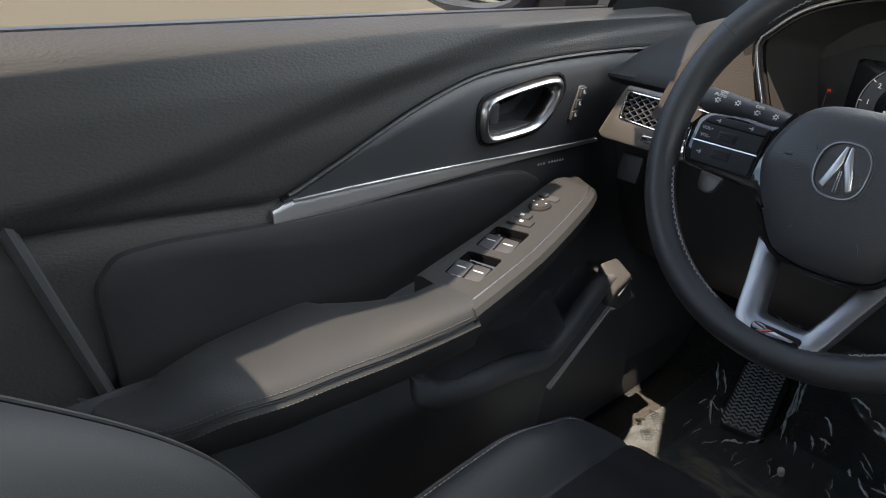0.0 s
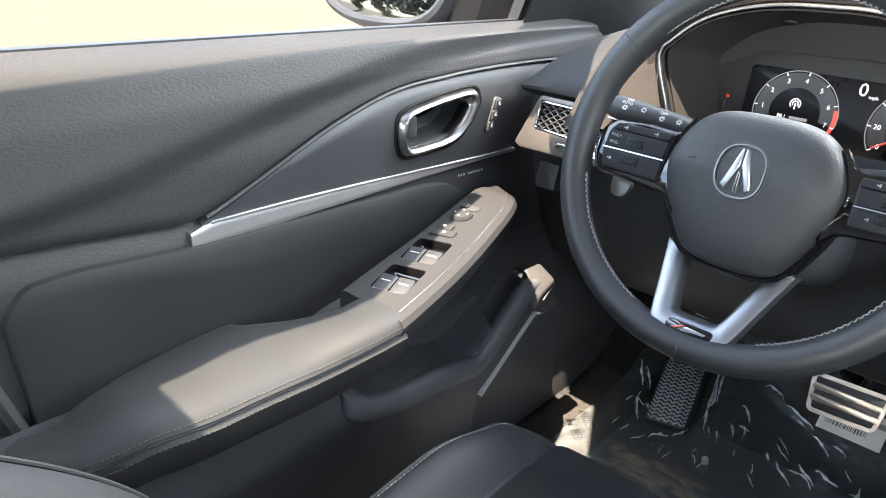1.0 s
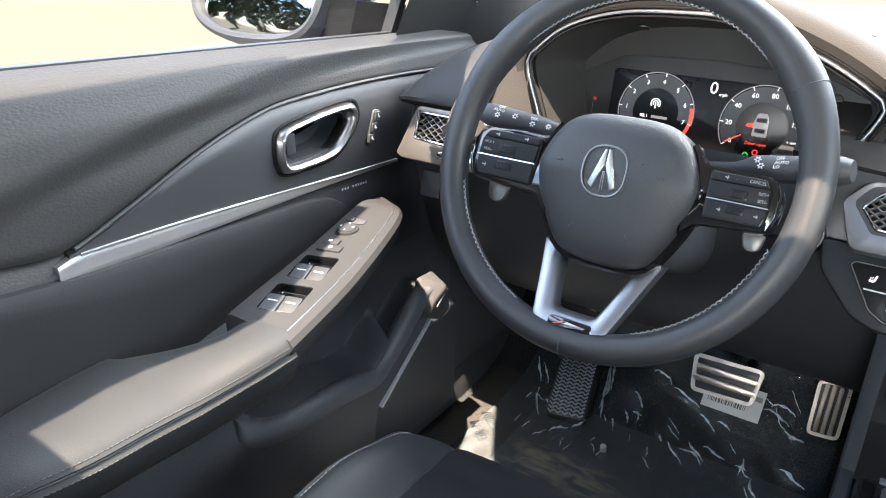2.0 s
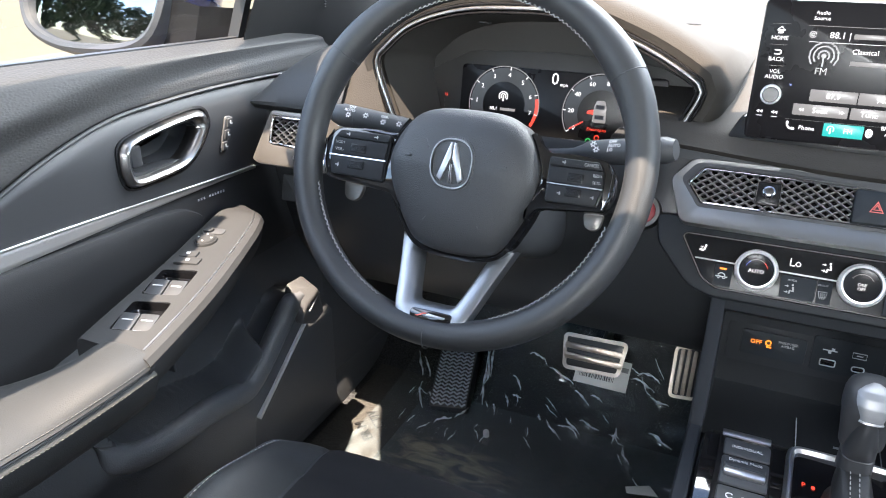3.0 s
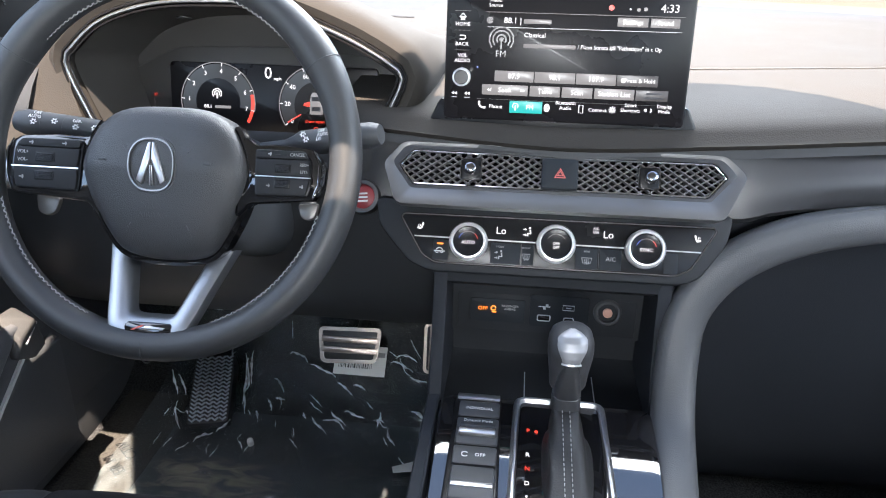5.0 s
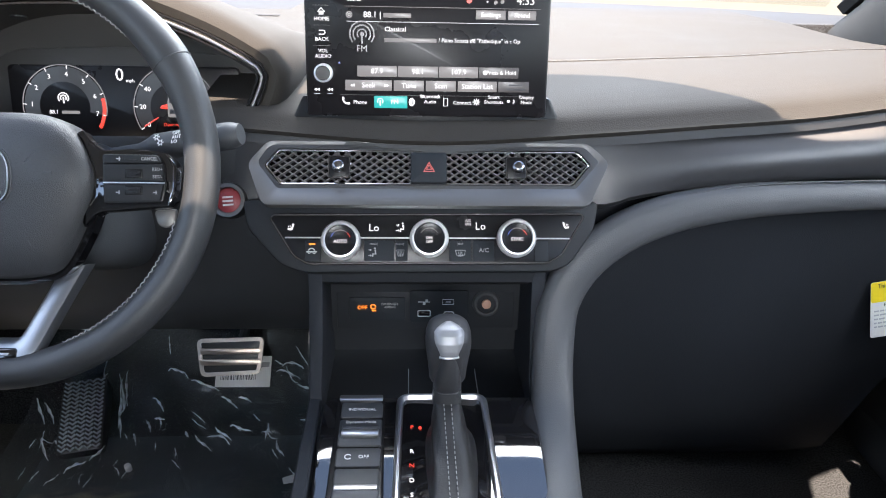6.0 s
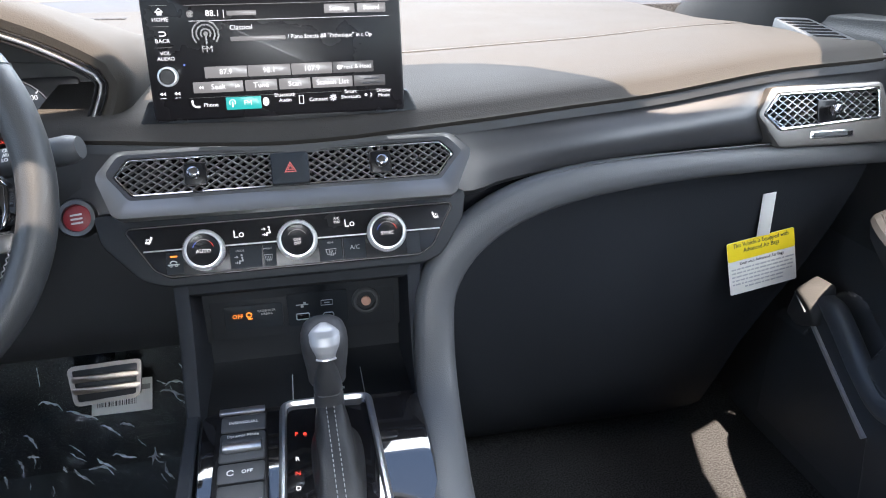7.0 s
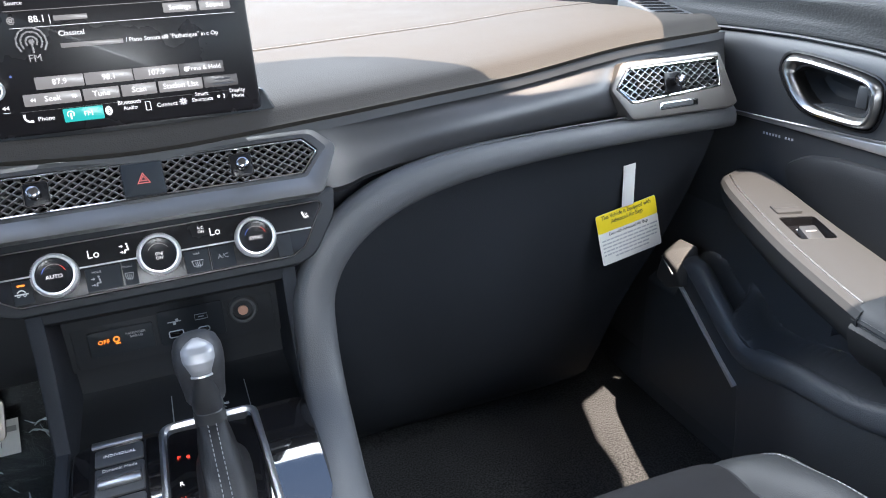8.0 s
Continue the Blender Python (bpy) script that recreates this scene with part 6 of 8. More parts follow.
for i in range(N):
    for j in range(16):
        bm.faces.new((vs[i][j], vs[i][(j + 1) % 16], vs[(i + 1) % N][(j + 1) % 16], vs[(i + 1) % N][j]))
rim = part("rim", bm, M_WHEEL, wheel, "black leather wheel rim")


def rim_pt(a, r, w):
    return WF(r * math.cos(radians(a)), r * math.sin(radians(a)), w)


for a0, a1 in ((46, 138), (196, 248), (292, 344)):
    for lean in (0.7, -0.7):
        bm = bmesh.new()
        stitches(bm, [rim_pt(a, RIM - 0.0143, 0.0042) for a in span(a0, a1, 24)], gap=0.0050, length=0.0062, r=0.00055, up=tuple(WF(0, 0, 1) - WC), lean=lean)
        part("stitching", bm, M_THREAD, rim, "pale cross stitching inside the rim", kind="stuff")
for a in (32, 148, 270):
    bm = bmesh.new()
    loop = [rim_pt(a, RIM + 0.0147 * math.cos(q) * (1.13 if a != 270 else 1.0), 0.0165 * math.sin(q) * (1.07 if a != 270 else 1.0)) for q in [2 * math.pi * j / 20 for j in range(20)]]
    sweep(bm, loop, ring(0.0006, 6), up=tuple(rim_pt(a + 90, 1, 0) - WC), closed=True)
    part("rim_seam", bm, M_DARK, rim)

# hub pad
PADO = [Vector((p.x, p.y)) for p in curve([(0.0, 0.048, 0), (0.036, 0.0455, 0), (0.058, 0.034, 0), (0.072, 0.010, 0), (0.0765, -0.012, 0), (0.070, -0.040, 0), (0.052, -0.073, 0), (0.040, -0.085, 0), (0.020, -0.090, 0), (0.0, -0.091, 0),
                                        (-0.020, -0.090, 0), (-0.040, -0.085, 0), (-0.052, -0.073, 0), (-0.070, -0.040, 0), (-0.0765, -0.012, 0), (-0.072, 0.010, 0), (-0.058, 0.034, 0), (-0.036, 0.0455, 0)], 64, True)]


def PF(a, b, c=0.0):
    """On the hub: its lower part leans away from the driver."""
    return WF(a + 0.004, b, c - 0.22 * max(0, -b - 0.01) - 0.10 * max(0, b - 0.02))


bm = bmesh.new()
rows = []
for k, w in ((0, -0.03), (0, -0.004), (0.0012, 0.002), (0.004, 0.0075), (0.010, 0.0118), (0.018, 0.0145), (0.030, 0.0165), (0.042, 0.0172)):
    rows.append([PF(p.x, p.y, w) for p in inset(PADO, k)])
last = inset(PADO, 0.042)
for f in (0.25, 0.5, 0.75, 0.95):
    rows.append([PF(*p.lerp(Vector((0, -0.022)), f), 0.0172 + 0.0004 * f) for p in last])
vs = grid(bm, rows, wrap=True)
bm.faces.new(vs[-1])
pad = part("airbag_cover", bm, M_AIRBAG, wheel, "grained black airbag cover")
bm = bmesh.new()
sweep(bm, [PF(p.x, p.y, -0.003) for p in inset(PADO, -0.0022)[9:56]], [(-0.0030, -0.012), (-0.0026, 0.001), (0.0006, 0.003), (0.0034, 0.001), (0.0034, -0.012)], up=tuple(WF(0, 0, 1) - WC))
part("gloss_surround", bm, M_PIANO, wheel, "gloss black surround of the airbag cover")
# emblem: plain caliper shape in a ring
EF = lambda a, b, c=0.0: PF(a - 0.004, b - 0.0075, 0.0168 + c)
bm = bmesh.new()
oval = [(0.0205 * math.copysign(abs(math.cos(q)) ** 0.8, math.cos(q)), 0.0225 * math.copysign(abs(math.sin(q)) ** 0.8, math.sin(q))) for q in [2 * math.pi * j / 40 for j in range(40)]]
slab(bm, [(a * 1.12, b * 1.12) for a, b in oval], EF, -0.004, 0.0012, 0.001)
em = part("emblem_base", bm, M_HARD, wheel, "round emblem on the airbag cover")
bm = bmesh.new()
sweep(bm, [EF(a, b, 0.0022) for a, b in oval], [(-0.0010, -0.001), (-0.0006, 0.0008), (0.0006, 0.0008), (0.0010, -0.001)], up=tuple(WF(0, 0, 1) - WC), closed=True)
part("emblem_ring", bm, M_HANDLE, em, "chrome emblem ring")
for sg in (-1, 1):
    bm = bmesh.new()
    pl = [(sg * 0.0004, 0.0195), (sg * 0.0032, 0.0190), (sg * 0.0135, -0.0135), (sg * 0.0085, -0.0172), (sg * 0.0004, 0.0050)]
    if sg < 0:
        pl = pl[::-1]
    slab(bm, pl, EF, 0.0008, 0.0034, 0.0010)
    part("emblem_bar", bm, M_SILVER, em)
for sg in (-1, 1):
    bm = bmesh.new()
    slab(bm, [(sg * 0.001, -0.0005), (sg * 0.0016, -0.0180), (sg * 0.0008, -0.0180), (sg * 0.0004, -0.0005)][::sg], EF, 0.0008, 0.0022, 0.0002)
    part("emblem_stem", bm, M_SILVER, em)
SF = lambda a, b, c=0.0: PF(a - 0.004, b, 0.0166 + c)
words("airbag_text", "SRS", SF, (-0.002, -0.0425), 0.0105, M_AIRBAG, pad, lift=0.0008, wide=1.25)
words("airbag_text", "AIRBAG", SF, (-0.001, -0.0512), 0.0064, M_AIRBAG, pad, lift=0.0007, wide=1.25)
for u in (-0.050, 0.046):
    bm = bmesh.new()
    box(bm, (u, -0.0045, 0.0166), (0.007, 0.0022, 0.0014), fr=PF, bevel=0.0004)
    part("horn_mark", bm, M_DARK, pad)

# spokes and button pods
for sg in (-1, 1):
    def SP(a, b, c=0.0, sg=sg):
        lo, hi, k = (0.0735, 0.1410, 1.06) if sg < 0 else (0.0865, 0.1390, 0.88)
        return WF(sg * (lo + (a - 0.0745) * (hi - lo) / 0.063), b * (k if b < 0 else 1), c)

    def PT(a, b, c=0.0, sg=sg):
        return SP(sg * a, b, c)

    def plate(name, pts, w0, w1, mt, parent, r=0.003, bevel=0.001, label=""):
        bm = bmesh.new()
        q = rounded(pts, r)
        slab(bm, q if sg > 0 else q[::-1], SP, w0, w1, bevel)
        return part(name, bm, mt, parent, label)
    sp = plate("side_spoke", [(0.058, 0.026), (0.072, 0.0165), (0.100, 0.0180), (0.136, 0.0155), (0.1475, 0.004), (0.1470, -0.020), (0.141, -0.0345), (0.100, -0.0375), (0.070, -0.0400), (0.055, -0.056)], -0.018, -0.001, M_PIANO, wheel, 0.006, 0.003, "gloss black side spoke")
    pod = plate("button_pod", [(0.0745, 0.0135), (0.130, 0.0130), (0.1370, 0.004), (0.1375, -0.018), (0.1340, -0.0310), (0.0765, -0.0325)], -0.004, 0.0008, M_PANEL, sp, 0.004, 0.001, "dark button block on the wheel")
    plate("button_key", [(0.0765, 0.0050), (0.0760, 0.0125), (0.129, 0.0122), (0.1340, 0.0055)], 0.0, 0.0040, M_PODB, pod, 0.0025)
    plate("button_key", [(0.0780, -0.0110), (0.0767, 0.0044), (0.1345, 0.0048), (0.1360, -0.0110)], 0.0, 0.0036, M_PODB, pod, 0.0015)
    plate("button_key", [(0.0780, -0.0310), (0.0780, -0.0135), (0.1360, -0.0135), (0.1325, -0.0300)], 0.0, 0.0036, M_PODB, pod, 0.0025)
    for b, w_, h_ in ((-0.0040, 0.0175, 0.0085), (-0.0195, 0.0175, 0.0085)):
        plate("roller_slot", rect(0.107 - w_ / 2, b - h_ / 2, 0.107 + w_ / 2, b + h_ / 2), 0.003, 0.0040, M_PANEL, pod, 0.001, 0.0003)
        bm = bmesh.new()
        for j in range(5):
            box(bm, (0.107, b - 0.0026 + 0.0013 * j, 0.0038 + 0.0012 * math.sin(math.pi * (j + 0.5) / 5)), (w_ - 0.003, 0.0009, 0.0014), fr=SP, bevel=0.0002)
        part("roller", bm, M_PODB, pod)
    bm = bmesh.new()
    box(bm, (0.1070, -0.0123, 0.0034), (0.0600, 0.0011, 0.0012), fr=SP)
    part("chrome_line", bm, M_SILVER, pod)
    texts = ((("VOL+", -0.1270, 0.0000), ("VOL-", -0.1270, -0.0068)) if sg < 0 else (("CANCEL", 0.122, 0.0088), ("RES/+", 0.1300, 0.0000), ("SET/-", 0.1300, -0.0068)))
    for tx, u, v in texts:
        words("button_text", tx, PT, (u, v), 0.0042, M_DIM, pod, lift=0.0042)
    for u, v in (((-0.120, 0.0088), (-0.090, 0.0088), (-0.127, -0.0215)) if sg < 0 else ((0.092, 0.0088), (0.092, -0.0215), (0.128, -0.0215))):
        bm = bmesh.new()
        box(bm, (u, v, 0.0042), (0.0040, 0.0010, 0.0003), fr=PT)
        box(bm, (u + 0.001, v, 0.0042), (0.0010, 0.0034, 0.0003), fr=PT)
        part("button_icon", bm, M_DIM, pod)
    # bright edge at the outer end of the spoke
    bm = bmesh.new()
    sweep(bm, [SP(a, b, -0.0005) for a, b in ((0.1385, 0.0125), (0.1440, 0.003), (0.1440, -0.018), (0.1390, -0.0320))], ring(0.0007, 6))
    part("spoke_edge", bm, M_SMOKE, sp)
    # shift paddle behind the spoke
    plate("shift_paddle", [(0.112, -0.036), (0.136, -0.034), (0.133, -0.050), (0.124, -0.0535), (0.116, -0.050)], -0.036, -0.031, M_BEZEL, wheel, 0.004, 0.002, "satin grey shift paddle behind the spoke")

# lower silver spoke


def LF3(a, b, c=0.0):
    return WF(a, b, c - 0.55 * max(0, b + 0.150) + 0.004)


outer = curve([(-0.061, -0.078, 0), (-0.049, -0.114, 0), (-0.0385, -0.147, 0), (-0.029, -0.1635, 0), (0, -0.1660, 0), (0.029, -0.1635, 0), (0.0385, -0.147, 0), (0.049, -0.114, 0), (0.061, -0.078, 0)], 49)
inner = curve([(-0.036, -0.090, 0), (-0.0285, -0.114, 0), (-0.0215, -0.1350, 0), (-0.0165, -0.1395, 0), (0, -0.1400, 0), (0.0165, -0.1395, 0), (0.0215, -0.1350, 0), (0.0285, -0.114, 0), (0.036, -0.090, 0)], 49)
bm = bmesh.new()
rows = []
for p, q in zip(outer, inner):
    row = [LF3(*p.lerp(q, f).xy, w) for f, w in ((0, -0.014), (0, 0.0005), (0.05, 0.0030), (0.14, 0.0042), (0.5, 0.0046), (0.82, 0.0036), (0.94, 0.0012), (1.0, -0.004), (1.0, -0.014))]
    rows.append(row)
grid(bm, rows, wrap=True, ends=True)
bridge = part("lower_spoke", bm, M_WSPOKE, wheel, "satin silver lower spoke")
bm = bmesh.new()
slab(bm, rounded(rect(-0.0195, -0.1555, 0.0235, -0.1462), 0.004), LF3, 0.003, 0.0054, 0.0008)
pl = part("trim_badge", bm, M_PIANO, bridge, "small black badge with red and silver bars")
bm = bmesh.new()
slab(bm, [(-0.014, -0.1532), (-0.010, -0.1532), (-0.001, -0.1487), (-0.004, -0.1487)], LF3, 0.005, 0.0060, 0.0002)
part("badge_bar", bm, M_RED, pl)
bm = bmesh.new()
slab(bm, [(-0.006, -0.1528), (0.016, -0.1520), (0.018, -0.1500), (0.000, -0.1490)], LF3, 0.005, 0.0060, 0.0002)
part("badge_bar", bm, M_SILVER, pl)
bm = bmesh.new()
lathe(bm, [(0.062, -0.02), (0.058, -0.05), (0.05, -0.09), (0.045, -0.13)], WF, 24, (0, -0.02))
part("hub_back", bm, M_DARK, wheel)

# column shroud and stalks
bm = bmesh.new()
rows = []
for w, a_, b_ in ((-0.045, 0.055, 0.050), (-0.06, 0.062, 0.058), (-0.12, 0.066, 0.064), (-0.22, 0.068, 0.066), (-0.27, 0.06, 0.06)):
    rows.append([WF(a_ * math.copysign(abs(math.cos(q)) ** 0.7, math.cos(q)), -0.02 + b_ * math.copysign(abs(math.sin(q)) ** 0.7, math.sin(q)), w) for q in [2 * math.pi * j / 32 for j in range(32)]])
grid(bm, rows, wrap=True, ends=True)
lone("steering_column", bm, M_HARD, "black plastic steering column shroud", "steering column")
for sg in (-1, 1):
    st = thing("column_stalk", WF(sg * 0.06, 0.0, -0.07), "black column stalk with white light symbols" if sg < 0 else "black column stalk with white wiper symbols", "stalk")
    bm = bmesh.new()
    p0, p1 = (WF(-0.045, 0.026, -0.075) if sg < 0 else WF(0.060, 0.026, -0.090)), WF(sg * (0.184 if sg < 0 else 0.186), 0.0375 if sg < 0 else 0.0410, -0.060)
    ln = [p0.lerp(p1, i / 14) for i in range(15)]

    def sprof(t):
        r = 0.0060 + 0.0068 * (smoothstep(0.20, 0.40, t) if sg < 0 else smoothstep(0.26, 0.32, t))
        r *= 1 - 0.25 * smoothstep(0.94, 1.0, t)
        return ring(r, 16, r * 1.0)
    sweep(bm, ln, sprof)
    body = part("stalk_body", bm, M_DARK, st)
    bm = bmesh.new()
    for t in ((0.64, 0.80) if sg < 0 else (0.66, 0.74)):
        c = p0.lerp(p1, t)
        sweep(bm, [c + (p1 - p0).normalized() * d for d in (-0.0006, 0.0006)], ring(0.0130, 16))
    part("collar_gap", bm, M_DARK, st)
    axis = (p1 - p0).normalized()
    nrm = (V3(0.15, -0.75, 0.62) - axis * V3(0.15, -0.75, 0.62).dot(axis)).normalized()
    ux = axis * sg
    upv = nrm.cross(ux)
    fs = plane_of((p0 + p1) / 2 + nrm * 0.0123, ux, upv)
    for tx, u, v in ((("AUTO", -0.047, 0.0020), ("OFF", -0.0450, 0.0062), ("OFF-", -0.005, 0.0030)) if sg < 0 else (("OFF", 0.008, 0.0045), ("AUTO", 0.010, 0.0003), ("LO", 0.006, -0.0040))):
        words("stalk_text", tx, fs, (u, v), 0.0045, M_WHITE, body, lift=0.0012)
    bm = bmesh.new()
    for u, v in (((-0.027, 0.000), (-0.047, -0.0035), (-0.005, -0.0030), (0.013, -0.001)) if sg < 0 else ((-0.012, 0.003), (-0.008, -0.003))):
        for a in range(0, 360, 60):
            box(bm, (u + 0.0027 * math.cos(radians(a)), v + 0.0027 * math.sin(radians(a)), 0.0012), (0.0010, 0.0010, 0.0004), fr=fs)
        arc_icon(fs, (u, v), 0.0017, 0, 340, 0.0004, 0.0012, bm)
    part("stalk_icon", bm, M_WHITE, body)
# start button
SBF = plane_of((-0.206, 0.150, 0.548), (1, 0, 0.1), (0, 0.4, 0.9))
sb = thing("start_button", (-0.206, 0.15, 0.545), "red engine start button in a silver ring", "start button")
bm = bmesh.new()
lathe(bm, [(0.019, -0.01), (0.0188, 0.003), (0.0175, 0.005), (0.0135, 0.005), (0.013, 0.001)], SBF, 36, (0, 0), True)
part("button_ring", bm, M_HANDLE, sb)
bm = bmesh.new()
lathe(bm, [(0.0130, -0.006), (0.0130, 0.002), (0.0118, 0.0030), (0.001, 0.0042)], SBF, 36)
part("button_cap", bm, M_STARTRED, sb, "red start button cap")
bm = bmesh.new()
for v in (0.003, -0.001, -0.005):
    box(bm, (0, v, 0.0044), (0.011, 0.0018, 0.0004), fr=SBF)
part("button_text", bm, M_WHITE, sb)

# ---- lower dashboard, glove box, centre stack ----
bm = bmesh.new()
KY = [(0.168, 0.610), (0.160, 0.575), (0.165, 0.54), (0.172, 0.515), (0.185, 0.47), (0.21, 0.40), (0.25, 0.34), (0.32, 0.30), (0.48, 0.30), (0.79, 0.31)]
rows = [[(x, y + 0.02 * smoothstep(-0.60, -0.72, x), z) for y, z in KY] for x in span(-0.715, -0.115, 30)]
grid(bm, rows)
part("knee_panel", bm, M_SATIN, dash, "black plastic knee panel under the column")
bm = bmesh.new()
slab(bm, rounded(rect(-0.016, -0.018, 0.016, 0.018), 0.003), plane_of((-0.672, 0.172, 0.497), (1, 0, 0), (0, 0.25, 0.96)), -0.01, 0.004, 0.002)
part("switch_blank", bm, M_DARK, dash)
bm = bmesh.new()
GB = [(0.175, 0.552), (0.176, 0.53), (0.180, 0.50), (0.192, 0.44), (0.205, 0.38), (0.222, 0.31), (0.240, 0.25), (0.262, 0.18), (0.290, 0.115), (0.330, 0.075), (0.40, 0.052), (0.60, 0.050)]
GB_END = [(max(y, 0.46), z) for y, z in GB]
rows = [[(x, y + 0.01 * smoothstep(0.55, 0.72, x), z) for y, z in GB] for x in span(0.10, 0.620, 29)]
GB_X = fn([(0.04, 0.590), (0.20, 0.600), (0.30, 0.622), (0.40, 0.662), (0.50, 0.690), (0.56, 0.700)], 40)
for i, row in enumerate(rows):
    f = i / 28
    rows[i] = [(0.10 + (GB_X(z) - 0.10) * f, y, z) for _, y, z in row]
rows += [[(GB_X(z) + 0.004, y + 0.002, z) for y, z in GB], [(GB_X(z) + 0.006, y + 0.008, z) for y, z in GB], [(GB_X(z) + 0.007, y + 0.02, z) for y, z in GB_END], [(0.728, y + 0.02, z) for y, z in GB_END]]
grid(bm, rows)
part("glove_box", bm, M_GLOVE, dash, "plain black glove box front")

# padded knee arch
ARCHP = curve([(0.70, 0.158, 0.556), (0.55, 0.150, 0.559), (0.40, 0.146, 0.557), (0.30, 0.142, 0.549), (0.225, 0.136, 0.530), (0.172, 0.128, 0.497), (0.142, 0.118, 0.452), (0.134, 0.098, 0.405), (0.130, 0.060, 0.360), (0.124, 0.0, 0.338), (0.118, -0.06, 0.326), (0.112, -0.16, 0.312), (0.108, -0.30, 0.300)], 80)
bm = bmesh.new()
sweep(bm, ARCHP, lambda t: [(0.020 * math.copysign(abs(math.cos(q)) ** 0.75, math.cos(q)) * (0.75 + 0.35 * smoothstep(0.15, 0.5, t)), 0.016 * math.copysign(abs(math.sin(q)) ** 0.75, math.sin(q))) for q in [2 * math.pi * j / 16 for j in range(16)]], up=lambda t: (0, -1, 0.25 + 0.9 * smoothstep(0.55, 0.8, t)))
arch = part("knee_arch", bm, M_ARCH, dash, "padded leather arch from dashboard to console")
bm = bmesh.new()
for p_i, sgn in ((0, 1),):
    line = []
    for i in range(2, 70):
        a, b, p = ARCHP[i - 1], ARCHP[i + 1], ARCHP[i]
        t = (b - a).normalized()
        u = V3(0, -1, 0.25 + 0.9 * smoothstep(0.55, 0.8, i / 79))
        sd = t.cross(u).normalized()
        nn = sd.cross(t)
        line.append(p - sd * -0.0165 + nn * 0.0105)
    sweep(bm, line, ring(0.0009, 6))
part("arch_seam", bm, M_DARK, arch)

con = thing("centre_console", (0, 0.0, 0.05), "centre console with gloss black top and phone tray", "console")
for sx in (-1, 1):
    bm = bmesh.new()
    prof = [(0.30, 0.05), (0.30, 0.52), (0.135, 0.505), (0.118, 0.49), (0.112, 0.455), (0.098, 0.415), (0.080, 0.380), (0.070, 0.358), (-0.10, 0.346), (-0.55, 0.350), (-0.55, 0.05)]
    rows = [[(sx * xx, y, z) for y, z in prof] for xx in (0.110, 0.112, 0.122, 0.124)]
    if sx > 0:
        prof = [(y, z - 0.030 * smoothstep(0.13, 0.09, y)) if z > 0.1 else (y, z) for y, z in prof]
        rows = [[(xx, y, z) for y, z in prof] for xx in (0.110, 0.112, 0.122, 0.124)]
    rows[0] = [(sx * 0.110, y, z - 0.002) for y, z in prof]
    rows[-1] = [(sx * 0.124, y, z - 0.004) for y, z in prof]
    grid(bm, rows, ends=True)
    part("side_wall", bm, M_GLOVE, con, "dark console side wall")
bm = bmesh.new()
rows = [[(x, y, z) for y, z in ((0.116, 0.492), (0.118, 0.470), (0.150, 0.452), (0.182, 0.440), (0.190, 0.432), (0.190, 0.372), (0.205, 0.368), (0.205, 0.336), (0.198, 0.332), (0.09, 0.332), (0.075, 0.336), (0.068, 0.352))] for x in span(-0.112, 0.112, 8)]
grid(bm, rows)
part("tray_niche", bm, M_NICHE, con, "black phone tray niche")
PP = plane_of((0, 0.189, 0.402), (1, 0, 0), (0, 0.10, 0.995))
bm = bmesh.new()
slab(bm, rounded(rect(-0.104, -0.026, 0.104, 0.030), 0.004), PP, -0.004, 0.001, 0.001)
pp = part("port_panel", bm, M_NICHE, con)
bm = bmesh.new()
slab(bm, rounded(rect(-0.089, -0.015, -0.024, 0.014), 0.003), PP, 0, 0.003, 0.001)
ai = part("airbag_indicator", bm, M_KEY, pp, "passenger airbag indicator")
words("indicator_text", "OFF", PP, (-0.074, 0.0015), 0.0068, G_AMBER, ai, lift=0.0034)
bm = bmesh.new()
arc_icon(PP, (-0.0615, 0.0025), 0.0028, 0, 340, 0.0007, 0.0032, bm)
box(bm, (-0.0605, -0.0022, 0.0034), (0.0050, 0.0014, 0.0004), fr=PP)
part("indicator_icon", bm, G_AMBER, ai)
words("indicator_text", "PASSENGER\nAIRBAG", PP, (-0.042, 0.004), 0.0038, M_DIM, ai, lift=0.0032)
bm = bmesh.new()
slab(bm, rounded(rect(-0.019, -0.0175, 0.050, 0.0225), 0.004), PP, 0, 0.0028, 0.001)
ub = part("usb_block", bm, M_KEY, pp, "block of two USB sockets")
for u, w_, h_ in ((-0.002, 0.0145, 0.0072), (0.027, 0.0115, 0.0055)):
    bm = bmesh.new()
    sweep(bm, [PP(p[0], p[1], 0.003) for p in rounded(rect(u - w_ / 2, -0.0095, u + w_ / 2, -0.0095 + h_), 0.0016 if u < 0 else 0.0026, 3)], ring(0.0007, 6), up=(0, -1, 0.1), closed=True)
    so = part("usb_socket", bm, M_GREYTXT, ub)
    bm = bmesh.new()
    slab(bm, rounded(rect(u - w_ / 2, -0.0095, u + w_ / 2, -0.0095 + h_), 0.0016, 3), PP, 0.001, 0.0031, 0.0002)
    part("socket_hole", bm, M_PIANO, so)
bm = bmesh.new()
box(bm, (-0.002, 0.0085, 0.0031), (0.014, 0.0010, 0.0004), fr=PP)
box(bm, (0.001, 0.0100, 0.0031), (0.0030, 0.0030, 0.0004), fr=PP)
box(bm, (-0.002, 0.0065, 0.0031), (0.0030, 0.0028, 0.0004), fr=PP)
sweep(bm, [PP(p[0], p[1], 0.003) for p in rect(0.0195, 0.0055, 0.0325, 0.0115)], ring(0.0005, 5), up=(0, -1, 0.1), closed=True)
